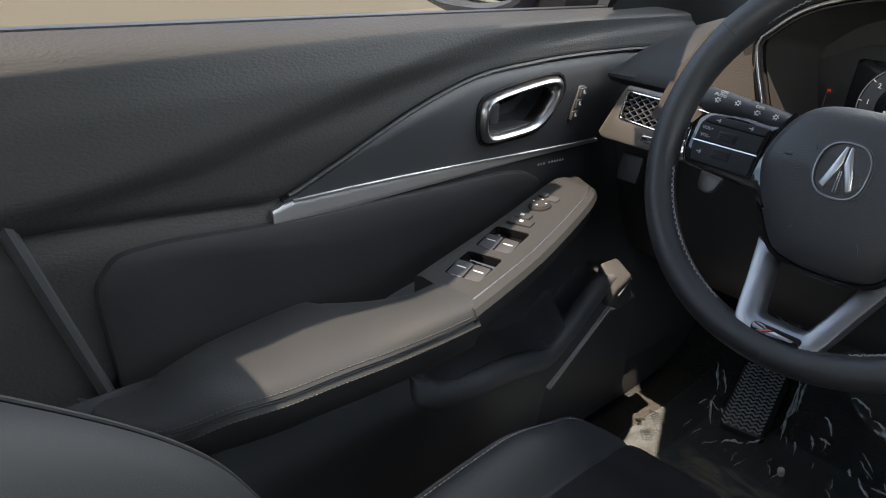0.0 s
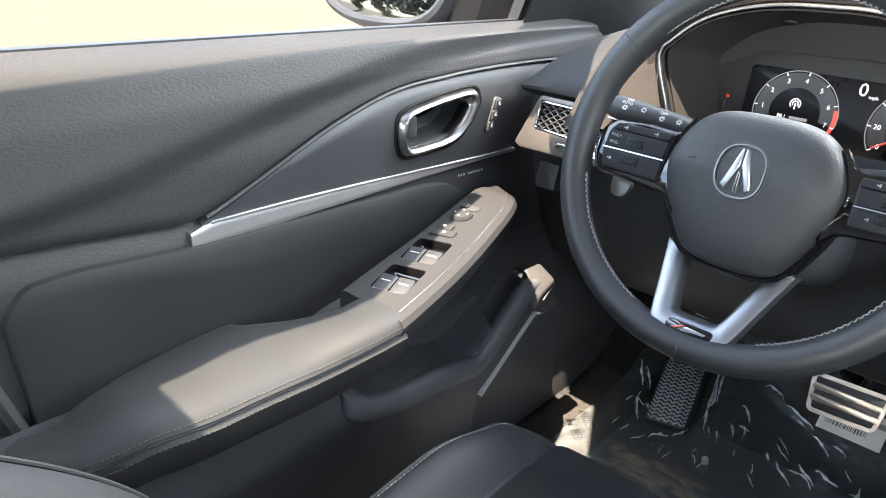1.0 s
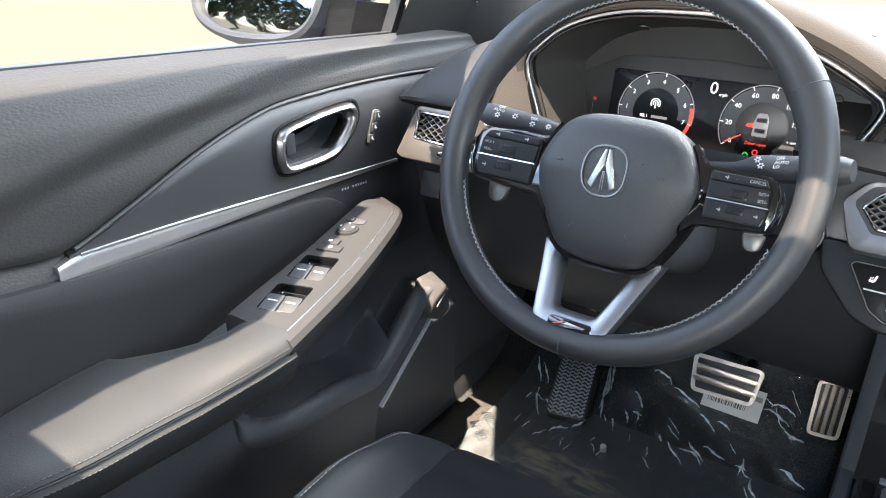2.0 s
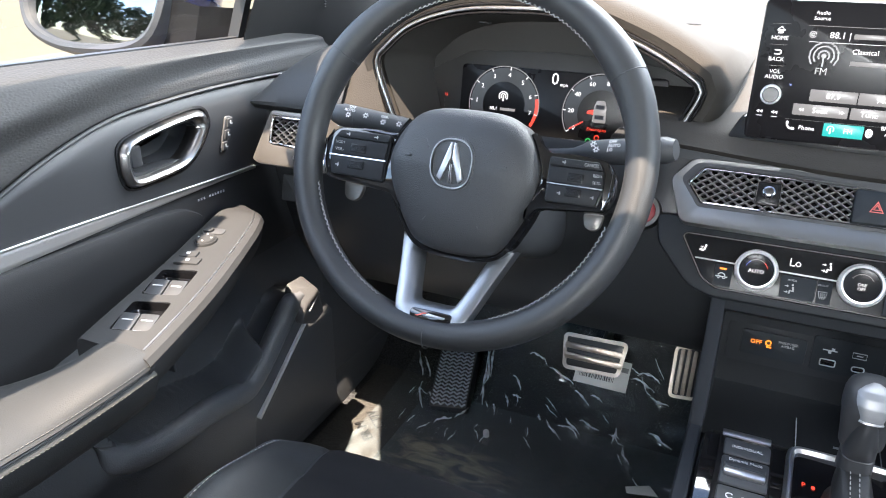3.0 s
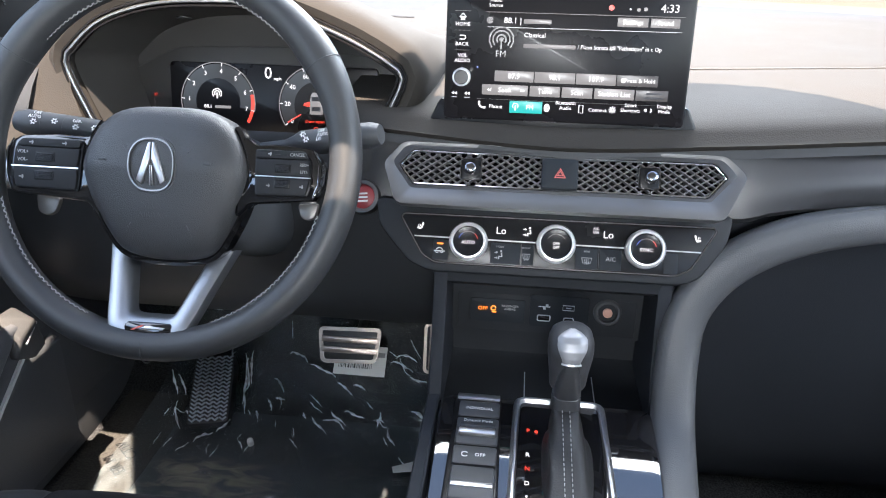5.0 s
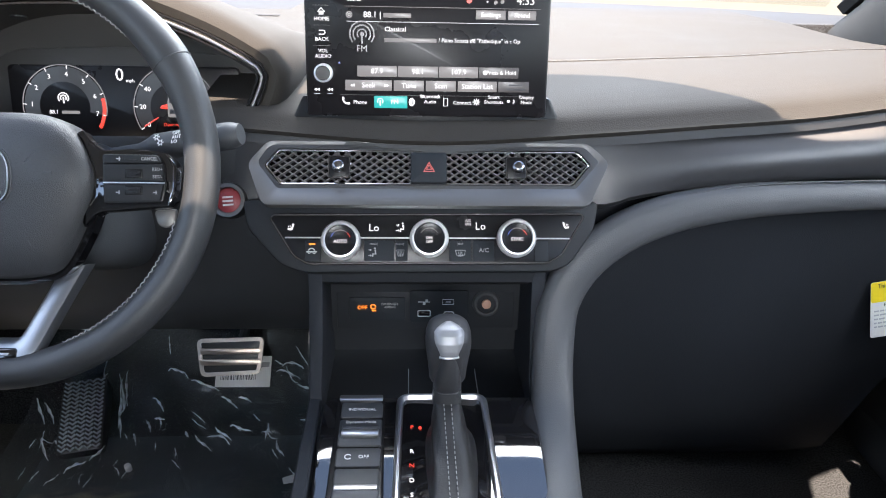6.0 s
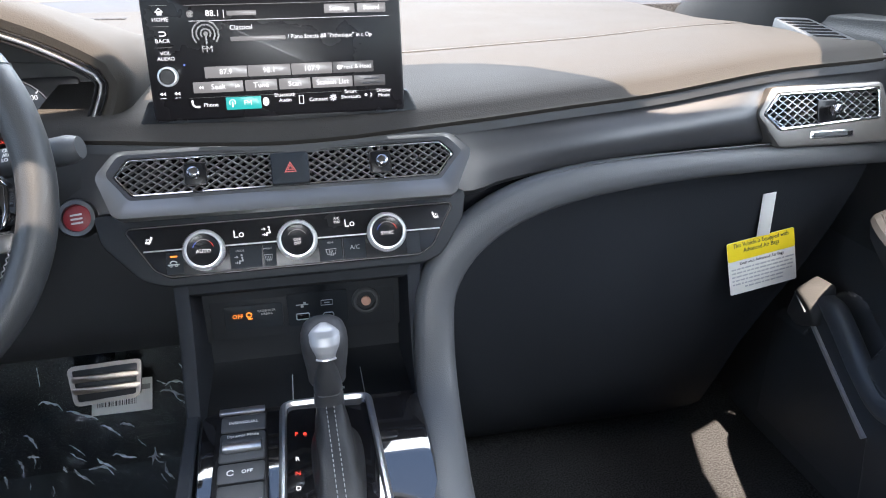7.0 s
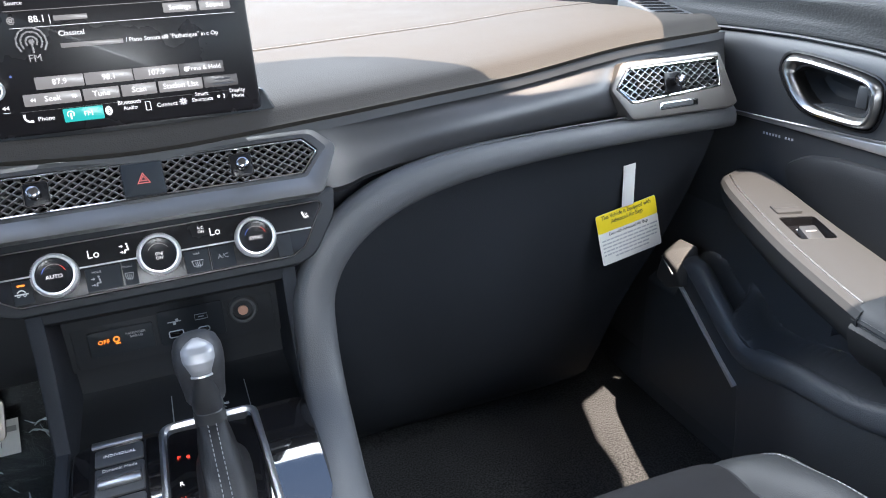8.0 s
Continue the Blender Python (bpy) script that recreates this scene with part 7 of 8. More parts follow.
box(bm, (0.0262, 0.0085, 0.0031), (0.006, 0.0010, 0.0004), fr=PP)
part("usb_icon", bm, M_GREYTXT, ub)
bm = bmesh.new()
lathe(bm, [(0.0165, 0.0), (0.0162, 0.003), (0.014, 0.005), (0.0115, 0.005), (0.0105, 0.0005)], PP, 32, (0.071, 0.006), True)
ps = part("power_socket", bm, M_DARK, pp, "twelve volt power socket")
bm = bmesh.new()
lathe(bm, [(0.0055, 0.002), (0.0055, 0.0052), (0.004, 0.0058), (0.001, 0.0058)], PP, 20, (0.071, 0.006))
part("socket_plug", bm, surface("copper_tip", (0.45, 0.25, 0.18), 0.5, wear=0.1), ps)
bm = bmesh.new()
box(bm, (-0.020, 0.125, 0.3328), (0.0010, 0.080, 0.0008))
part("tray_line", bm, M_GREYTXT, con)
bm = bmesh.new()
box(bm, (0.058, 0.125, 0.3328), (0.0010, 0.080, 0.0008))
part("tray_line", bm, M_GREYTXT, con)
bm = bmesh.new()
tf = plane_of((0.016, 0.125, 0.3326), (1, 0, 0), (0, 1, 0))
for r in (0.003, 0.006):
    arc_icon(tf, (0.012, -0.008), r, 20, 160, 0.0006, 0.0003, bm)
box(bm, (0.010, 0.002, 0.0004), (0.022, 0.0035, 0.0004), fr=tf)
part("charging_icon", bm, M_GREYTXT, con)

# console top
TP = plane_of((0, 0, 0.354), (1, 0, 0), (0, 1, 0.09))
bm = bmesh.new()
rows = []
for v in span(0.074, -0.45, 60):
    end = smoothstep(0.074, 0.058, v)
    half_l, half_r = -0.109 + 0.010 * (1 - end), 0.111 - 0.010 * (1 - end)
    w = 0.004 - 0.012 * (1 - end) ** 2 - 1.5 * min(max(0.03 - v, 0), 0.075) ** 2 - 0.22 * max(0, -0.045 - v)
    rows.append([TP(u, v, w - 0.010 * k) for u, k in ((half_l, 4), (half_l, 1), (half_l + 0.0012, 0.35), (half_l + 0.004, 0.05), (half_l + 0.010, 0), (0, 0), (half_r - 0.010, 0), (half_r - 0.004, 0.05), (half_r - 0.0012, 0.35), (half_r, 1), (half_r, 4))])
grid(bm, rows)
topp = part("gloss_top", bm, M_PIANO, con, "gloss black console top")
bm = bmesh.new()
slab(bm, rounded([(-0.092, 0.064), (-0.044, 0.064), (-0.040, -0.20), (-0.092, -0.20)], 0.006), TP, -0.06, 0.0056, 0.0015)
blk = part("button_block", bm, M_PANEL, topp)
for v0, v1, tx, sz in ((0.030, 0.052, "INDIVIDUAL", 0.0050), (-0.0095, 0.0275, "", 0.006), (-0.0365, -0.0125, "OFF", 0.0058)):
    bm = bmesh.new()
    slab(bm, rounded(rect(-0.087, v0, -0.0455, v1), 0.003), TP, 0.004, 0.0078, 0.0014)
    bt = part("console_button", bm, M_DARK, blk)
    if tx:
        words("button_text", tx, TP, (-0.066 + (0.005 if tx == "OFF" else 0), (v0 + v1) / 2), sz, M_WHITE, bt, lift=0.0080)
words("button_text", "Dynamic Mode", TP, (-0.066, 0.0225), 0.0048, M_WHITE, blk, lift=0.0080)
bm = bmesh.new()
arc_icon(TP, (-0.0755, -0.0245), 0.0030, 30, 330, 0.0005, 0.0080, bm)
part("button_icon", bm, M_WHITE, blk)
bm = bmesh.new()
box(bm, (-0.066, 0.0045, 0.0100), (0.036, 0.009, 0.0055), fr=TP, bevel=0.002)
part("mode_toggle", bm, M_SILVER, blk, "silver drive mode toggle")
bm = bmesh.new()
box(bm, (-0.066, 0.0125, 0.0092), (0.036, 0.0075, 0.004), fr=TP, bevel=0.0015)
part("toggle_lip", bm, M_SATIN, blk)
bm = bmesh.new()
box(bm, (-0.066, -0.060, 0.0072), (0.041, 0.040, 0.006), fr=TP, bevel=0.003)
part("brake_hold_key", bm, M_DARK, blk)
bm = bmesh.new()
box(bm, (-0.066, -0.0640, 0.0104), (0.038, 0.006, 0.002), fr=TP, bevel=0.0008)
part("key_edge", bm, M_SILVER, blk)
# silver bar in place of the bright reflection on the block's bevel
bm = bmesh.new()
box(bm, (-0.068, 0.0605, 0.0060), (0.044, 0.008, 0.003), fr=TP, bevel=0.001)
part("bevel_glint", bm, M_SILVER, blk)

# ---- gear selector ----
sh = thing("gear_selector", (0.012, -0.02, 0.36), "gear selector with silver-topped knob and stitched leather boot", "gear shift")
GATE = rounded([(-0.028, 0.062), (0.057, 0.062), (0.064, -0.30), (-0.034, -0.30)], 0.010)
bm = bmesh.new()
sweep(bm, [TP(p[0], p[1], 0.0055) for p in GATE], [(-0.0042, -0.003), (-0.0036, 0.002), (-0.001, 0.0040), (0.0016, 0.0036), (0.0042, -0.003)], closed=True)
part("gate_frame", bm, M_SILVER, sh, "chrome frame of the selector gate")
bm = bmesh.new()
slab(bm, inset(GATE, 0.002), TP, -0.09, 0.0052, 0.001)
part("gate_plate", bm, M_PIANO, sh)
for tx, v, mt in (("P", 0.017, G_RED), ("R", -0.016, G_WHITE), ("N", -0.034, G_RED), ("D", -0.052, G_WHITE), ("S", -0.069, G_WHITE)):
    words("gate_letter", tx, TP, (-0.0165, v), 0.0068, mt, sh, lift=0.0058)
bm = bmesh.new()
lathe(bm, [(0.0016, 0.005), (0.0016, 0.0064), (0.0008, 0.0066)], TP, 12, (-0.0085, 0.016))
part("park_lamp", bm, G_RED, sh)
bm = bmesh.new()
rows = []
for i in range(15):
    f = i / 14
    c = V3(0.020, -0.040, 0.356).lerp(V3(0.0170, 0.016, 0.398), f)
    wx = 0.0235 - 0.0115 * f ** 0.8 + 0.0016 * math.sin(f * 13) * (1 - f)
    wy = 0.075 - 0.063 * f ** 0.7 + 0.002 * math.sin(f * 19 + 1) * (1 - f)
    rows.append([c + V3(wx * math.copysign(abs(math.cos(q)) ** 0.7, math.cos(q)) * (1 + 0.09 * math.sin(3 * q + f * 6) * (1 - f)), wy * math.copysign(abs(math.sin(q)) ** 0.7, math.sin(q)) * (1 + 0.05 * math.sin(4 * q - f * 5) * (1 - f)), 0.0012 * math.sin(3 * q + f * 9) * math.sin(math.pi * f)) for q in [2 * math.pi * j / 32 for j in range(32)]])
grid(bm, rows, wrap=True, ends=True)
boot = part("boot", bm, M_BOOT, sh, "creased black leather boot")
for dx_ in (-0.0035, 0.0035):
    bm = bmesh.new()
    line = []
    for i in range(15):
        f = i / 14
        c = V3(0.020, -0.040, 0.356).lerp(V3(0.0170, 0.016, 0.398), f)
        wy = 0.075 - 0.063 * f ** 0.7 + 0.002 * math.sin(f * 19 + 1) * (1 - f)
        line.append(c + V3(dx_, -wy * (1 + 0.05 * math.sin(4 * 4.712 - f * 5) * (1 - f)) - 0.0005, 0.0008))
    stitches(bm, line, gap=0.0046, length=0.0032, r=0.00045, up=(0, -0.8, 0.6))
    part("stitching", bm, M_THREAD, boot, "pale double stitching", kind="stuff")
KF = plane_of((0.0170, 0.020, 0.3925), (1, 0, 0), (0, 1, 0.0))


def oval(rx, ry, o, w, n=36, power=0.8):
    """A rounded section of the selector at height w."""
    turn = [2 * math.pi * j / n for j in range(n)]
    return [KF(rx * math.copysign(abs(math.cos(q)) ** power, math.cos(q)), o + ry * math.copysign(abs(math.sin(q)) ** power, math.sin(q)), w) for q in turn]


NECK = ((0.0, 0.0140, 0.0150, -0.003), (0.0165, 0.0136, 0.0150, -0.0035), (0.0172, 0.0130, 0.0144, -0.0035), (0.0180, 0.0135, 0.0150, -0.0036), (0.030, 0.0129, 0.0160, -0.0045), (0.042, 0.0112, 0.0180, -0.005), (0.054, 0.0096, 0.0198, -0.005), (0.066, 0.0086, 0.0206, -0.0046))
bm = bmesh.new()
grid(bm, [oval(rx, ry, o, w, 40, 0.75) for w, rx, ry, o in NECK], wrap=True, ends=True)
part("neck", bm, M_NECK, sh, "dark metal selector neck")
KN = ((0.0215, 0.0120, 0.0050, -0.003), (0.0230, 0.0152, 0.0075, -0.003), (0.027, 0.0172, 0.0095, -0.003), (0.040, 0.0184, 0.0125, -0.003), (0.052, 0.0200, 0.0175, -0.003), (0.060, 0.0210, 0.0220, -0.0025), (0.067, 0.0214, 0.0236, -0.002), (0.074, 0.0209, 0.0236, -0.001), (0.080, 0.0188, 0.0212, 0.0), (0.0840, 0.0145, 0.0165, 0.0), (0.0858, 0.0090, 0.0100, 0.0), (0.0863, 0.0030, 0.0035, 0.0))
bm = bmesh.new()
grid(bm, [oval(rx, ry, o, w) for w, rx, ry, o in KN], wrap=True, ends=True)
part("knob", bm, M_SIDES, sh, "leather sides of the selector knob")
# tapering metal face between the leather sides
bm = bmesh.new()
rows = []
for k in range(31):
    w = 0.0618 + 0.0245 * (k / 30) ** 0.8
    rx, ry, o = (lerp_table([(q[0], q[m_]) for q in KN], w) for m_ in (1, 2, 3))
    half = min(0.0084 + 0.0052 * smoothstep(0.062, 0.078, w), 0.80 * rx)
    row = []
    for j in range(17):
        u = half * (j / 8 - 1)
        c_ = min(abs(u) / rx, 1) ** 1.25
        edge = 0.0011 * (1 - abs(j / 8 - 1) ** 6)
        row.append(KF(u, o - (ry * (1 - c_ * c_) ** 0.4 + edge), w + edge * smoothstep(0.072, 0.084, w)))
    rows.append(row)
grid(bm, rows)
part("knob_cap", bm, M_KNOB, sh, "satin silver knob face")
bm = bmesh.new()
sweep(bm, [KF(u, -0.0262 + 60 * u * u * 0.5, 0.0607) for u in span(-0.0088, 0.0088, 9)], ring(0.0011, 8), up=(0, -1, 0))
part("knob_ring", bm, M_SILVER, sh)


# ---- seats ----
def build_seat(cx, s, fy, label, rise=0.0):
    """cx: middle; s: the side of its door; fy: how far its front edge lies from the driver's."""
    seat = thing("car_seat", (cx, -0.45 + fy, 0.06), label, "car seat", group="front seats")
    # cushion: relief over (u across, v back)

    def top(u, v):
        a = abs(u)
        z = rise + 0.338 - 0.035 * smoothstep(0.10, 0.45, v)
        z += 0.030 * smoothstep(0.085, 0.135, a) * smoothstep(0.02, 0.16, v) - 0.004 * math.exp(-((a - 0.100) / 0.006) ** 2)
        z -= 0.075 * smoothstep(0.135, 0.185, a) ** 2
        nose = max(0, 0.07 - v) / 0.07
        z -= 0.085 * nose ** 2.2
        for q in (0.085, 0.24, 0.36):
            z -= 0.0035 * math.exp(-((v - q - 0.06 * a) / 0.0045) ** 2) * (1 if a < 0.1 else 0)
        return z

    def cush(u, v):
        front = 0.035 * (abs(u) / 0.19) ** 3
        return V3(cx + u, -0.062 + fy - v - front, top(u, v))
    us = span(-0.188, 0.188, 64)
    vsn = span(0.0, 0.50, 66)
    bm = bmesh.new()
    rows = [[cush(u, 0.004) + V3(0, 0.004, -0.12)] + [cush(u, v) for v in vsn] for u in us]
    rows = [[p + V3(0, 0, -0.13) for p in rows[0]]] + rows + [[p + V3(0, 0, -0.13) for p in rows[-1]]]
    grid(bm, rows)
    cushion = part("cushion", bm, M_LEATHER, seat, "leather seat cushion")
    bm = bmesh.new()
    rows = [[cush(u, v) + V3(0, 0, 0.0012) for v in span(0.016, 0.50, 50)] for u in span(-0.094, 0.094, 30)]
    grid(bm, rows)
    part("cushion_centre", bm, M_SUEDE, cushion, "black suede seat centre")
    for sg in (-1, 1):
        bm = bmesh.new()
        line = [cush(sg * (0.146 + 0.012 * smoothstep(0, 0.1, v)), v) + V3(sg * 0.001, 0, 0.0025) for v in span(0.006, 0.46, 40)]
        sweep(bm, line, ring(0.0022, 8))
        part("piping", bm, M_LEATHER, cushion)
        for off in (-0.006, 0.006):
            bm = bmesh.new()
            line = [cush(sg * (0.146 + 0.012 * smoothstep(0, 0.1, v) + off), v) + V3(0, 0, 0.0005) for v in span(0.008, 0.46, 60)]
            stitches(bm, line, gap=0.0050, length=0.0036, r=0.0006, up=(sg * 0.5, 0.3, 0.8))
            part("stitching", bm, M_THREAD, cushion, "pale stitching along the bolster", kind="stuff")
    bm = bmesh.new()
    box(bm, (cx, -0.34 + fy, 0.15), (0.34, 0.46, 0.17), bevel=0.02)
    part("seat_base", bm, M_DARK, seat)
    # backrest
    ang = radians(27)
    BF = plane_of((cx, -0.535 + fy, 0.31), (-1, 0, 0), (0, -math.sin(ang), math.cos(ang)))

    def half_at(v):
        return 0.232 - 0.06 * smoothstep(0.40, 0.62, v)

    def back(u, v):
        b = abs(u) / half_at(v)
        w = 0.118 * smoothstep(0.45, 0.86, b) * (1 - 0.9 * smoothstep(0.06, 0.42, v)) - 0.13 * smoothstep(0.86, 1.0, b) ** 1.6
        return BF(u * 1.0, v, w - 0.05 * smoothstep(0.57, 0.63, v))
    bm = bmesh.new()
    rows = []
    for v in span(0.0, 0.63, 40):
        half = half_at(v)
        rows.append([BF(-half, v, -0.13)] + [back(u, v) for u in span(-half, half, 44)] + [BF(half, v, -0.13)])
    grid(bm, rows, wrap=True, ends=True)
    br = part("backrest", bm, M_LEATHER, seat, "leather backrest with side bolsters")
    for sg in (-1, 1):
        bm = bmesh.new()
        line = [back(sg * half_at(v) * 0.88, v) + V3(0, -0.0, 0.0015) for v in span(0.02, 0.56, 40)]
        sweep(bm, line, ring(0.0020, 8))
        part("piping", bm, M_LEATHER, br)
        bm = bmesh.new()
        line = [back(sg * half_at(v) * 0.905, v) + V3(0, 0.001, 0.0012) for v in span(0.02, 0.56, 40)]
        stitches(bm, line, gap=0.0050, length=0.0036, r=0.0006, up=(sg * 0.6, 0.6, 0.4))
        part("stitching", bm, M_THREAD, br, "pale stitching along the bolster", kind="stuff")
    bm = bmesh.new()
    HFm = plane_of((cx, -0.505 + fy - math.sin(ang) * 0.70, 0.31 + math.cos(ang) * 0.70), (1, 0, 0), (0, -0.2, 0.98))
    box(bm, (0, 0.0, -0.03), (0.25, 0.17, 0.09), fr=HFm, bevel=0.03, seg=4)
    part("headrest", bm, M_LEATHER, seat)
    return seat


build_seat(-0.345, -1, 0.010, "black leather driver's seat with suede centre and pale stitching", 0.010)
build_seat(0.345, 1, -0.045, "black leather passenger seat with suede centre and pale stitching")
bm = bmesh.new()
box(bm, (0, -1.35, 0.22), (1.30, 0.55, 0.30), bevel=0.04, seg=4)
box(bm, (0, -1.66, 0.48), (1.30, 0.16, 0.62), bevel=0.05, seg=4)
lone("rear_bench", bm, M_LEATHER, "black leather rear bench", "rear seat")

# ---- pedals, mat, film ----
ped = thing("brake_pedal", (-0.30, 0.44, 0.20), "steel brake pedal with rubber slots", "pedal", group="pedals")
BP = plane_of((-0.300, 0.428, 0.195), (1, 0, 0), (0, 0.42, 0.908))
bm = bmesh.new()
slab(bm, rounded([(-0.051, 0.022), (-0.044, -0.035), (0.046, -0.031), (0.052, 0.025)], 0.008), BP, -0.010, 0.0, 0.002)
pp_ = part("pedal_pad", bm, M_RUBBER, ped, "black rubber pedal pad")
bm = bmesh.new()
sweep(bm, [BP(p[0], p[1], 0.0005) for p in rounded([(-0.049, 0.020), (-0.042, -0.033), (0.044, -0.029), (0.050, 0.023)], 0.007)], [(-0.003, -0.002), (-0.003, 0.002), (0.003, 0.002), (0.003, -0.002)], up=(0, -0.9, 0.42), closed=True)
part("steel_frame", bm, M_STEEL, pp_, "steel pedal frame")
for v in (0.0040, -0.0130):
    bm = bmesh.new()
    slab(bm, rounded([(-0.046 - v * 0.1, v - 0.0056), (0.046, v - 0.0044), (0.047, v + 0.0050), (-0.047, v + 0.0042)], 0.003), BP, -0.002, 0.003, 0.0012)
    part("steel_bar", bm, M_STEEL, pp_, "steel pedal bar")
bm = bmesh.new()
sweep(bm, [BP(0.01, 0.0, -0.010), BP(0.012, 0.03, -0.05), BP(0.012, 0.12, -0.07), BP(0.012, 0.22, -0.06)], ring(0.008, 8))
part("pedal_arm", bm, M_DARK, ped)
bm = bmesh.new()
TGF = plane_of((-0.302, 0.445, 0.173), (1, 0, 0.0), (0, 0.72, 0.69))
slab(bm, rect(-0.024, -0.044, 0.062, 0.006), TGF, -0.0004, 0.0002, 0.0001)
tg = lone("paper_tag", bm, M_PAPER, "small white paper tag with bar code under the brake pedal", "tag")
random.seed(4)
bm = bmesh.new()
u = -0.016
while u < 0.040:
    w_ = random.choice((0.0007, 0.0013, 0.0018))
    box(bm, (u, -0.026, 0.0003), (w_, 0.013, 0.0002), fr=TGF)
    u += w_ + random.choice((0.001, 0.0018))
part("bar_code", bm, M_INK, tg, kind="stuff")
bm = bmesh.new()
box(bm, (0.052, -0.008, 0.0003), (0.014, 0.008, 0.0002), fr=TGF)
part("tag_bar", bm, M_DIM, tg)

acc = thing("accelerator_pedal", (-0.155, 0.44, 0.14), "steel accelerator pedal with rubber slots", "pedal", group="pedals")
AP = plane_of((-0.156, 0.428, 0.196), (1, 0, 0), (0, 0.42, 0.908))
bm = bmesh.new()
AO = [(-0.019, -0.041), (0.021, -0.038), (0.021, 0.043), (-0.021, 0.038)]
slab(bm, rounded(AO, 0.008), AP, -0.012, 0.0, 0.002)
ap_ = part("pedal_pad", bm, M_RUBBER, acc, "black rubber pedal pad")
bm = bmesh.new()
sweep(bm, [AP(p[0] * 0.93, p[1] * 0.96, 0.0005) for p in rounded(AO, 0.007)], [(-0.0024, -0.002), (-0.0024, 0.002), (0.0024, 0.002), (0.0024, -0.002)], up=(0, -0.9, 0.42), closed=True)
part("steel_frame", bm, M_STEEL, ap_, "steel pedal frame")
for u in (-0.0095, 0.0, 0.0095):
    bm = bmesh.new()
    slab(bm, rounded(rect(u - 0.0030, -0.035, u + 0.0030, 0.036), 0.003), AP, -0.002, 0.0028, 0.001)
    part("steel_bar", bm, M_STEEL, ap_, "steel pedal bar")

# foot rest with a chevron tread
RFo = plane_of((-0.535, 0.402, 0.090), (1, 0.20, 0.05), (-0.20, 0.90, 0.44))
fr_ = thing("foot_rest", (-0.545, 0.42, 0.08), "black rubber foot rest with chevron tread under clear film", "foot rest")
bm = bmesh.new()
slab(bm, rounded(rect(-0.034, -0.056, 0.034, 0.075), 0.008), RFo, -0.03, 0.002, 0.003)
tread = part("rest_pad", bm, M_RUBBER, fr_)
for c in range(5):
    u0 = -0.0310 + 0.0124 * c
    for r in range(17):
        v = -0.052 + 0.0074 * r
        bm = bmesh.new()
        sweep(bm, [RFo(u0 + 0.0062 + d, v + abs(d) * 0.9, 0.002) for d in (-0.0053, 0.0, 0.0053)], [(-0.0015, -0.001), (-0.0010, 0.0026), (0.0010, 0.0026), (0.0015, -0.001)], up=tuple(RFo(0, 0, 1) - RFo(0, 0, 0)))
        part("chevron", bm, M_TREAD, tread)

mat_ = thing("floor_mat", (-0.40, 0.2, 0.06), "black driver's floor mat under crinkled clear protective film", "floor mat")
bm = bmesh.new()
rows = [[V3(x, y, FLOOR(y) + 0.006 + 0.002 * noise.noise(V3(x * 9, y * 9, 0))) for y in span(-0.15, 0.40, 40)] for x in span(-0.582, -0.135, 36)]
grid(bm, rows)
part("mat_pile", bm, M_MAT, mat_)


# folds of the film: (x0, y0, x1, y1), round the foot rest, fanning out from the toe board, and long flat creases nearer the seat
ROUND_REST = [(-0.633, 0.462, -0.596, 0.405), (-0.618, 0.451, -0.585, 0.409), (-0.593, 0.398, -0.562, 0.338), (-0.575, 0.383, -0.547, 0.347), (-0.532, 0.310, -0.506, 0.338), (-0.506, 0.338, -0.492, 0.374)]
TOE_FAN = [(-0.511, 0.501, -0.486, 0.402), (-0.502, 0.498, -0.470, 0.380), (-0.495, 0.505, -0.482, 0.448), (-0.448, 0.427, -0.431, 0.396), (-0.435, 0.432, -0.414, 0.423), (-0.456, 0.396, -0.445, 0.370), (-0.447, 0.464, -0.421, 0.441),
           (-0.376, 0.400, -0.368, 0.387), (-0.431, 0.501, -0.390, 0.489), (-0.390, 0.489, -0.334, 0.471), (-0.361, 0.396, -0.322, 0.356), (-0.342, 0.391, -0.298, 0.370)]
PEDAL_FAN = [(-0.335, 0.467, -0.300, 0.446), (-0.311, 0.412, -0.270, 0.400), (-0.250, 0.420, -0.248, 0.377), (-0.333, 0.413, -0.298, 0.382), (-0.306, 0.464, -0.281, 0.454), (-0.248, 0.499, -0.201, 0.486), (-0.211, 0.484, -0.175, 0.475), (-0.240, 0.506, -0.197, 0.502), (-0.200, 0.422, -0.155, 0.401), (-0.230, 0.385, -0.209, 0.338)]
LONG_CREASES = [(-0.465, 0.354, -0.447, 0.237), (-0.375, 0.358, -0.331, 0.264), (-0.372, 0.350, -0.374, 0.255), (-0.542, 0.243, -0.440, 0.233), (-0.440, 0.233, -0.340, 0.215)]
FOLDS = [(*q, 9, 3.6) for q in ROUND_REST] + [(*q, 8, 3.4) for q in TOE_FAN] + [(*q, 7, 3.2) for q in PEDAL_FAN] + [(*q, 3.5, 2.4) for q in LONG_CREASES]
BIG = len(FOLDS)
NX, NY = 430, 640
GX, GY = np.meshgrid(np.linspace(-0.640, -0.135, NX), np.linspace(-0.02, 0.60, NY), indexing="ij")
GZ = np.array([FLOOR(y) for y in np.linspace(-0.02, 0.60, NY)])[None, :] + 0.012 + 0.010 * np.exp(-((GX + 0.61) / 0.03) ** 2)
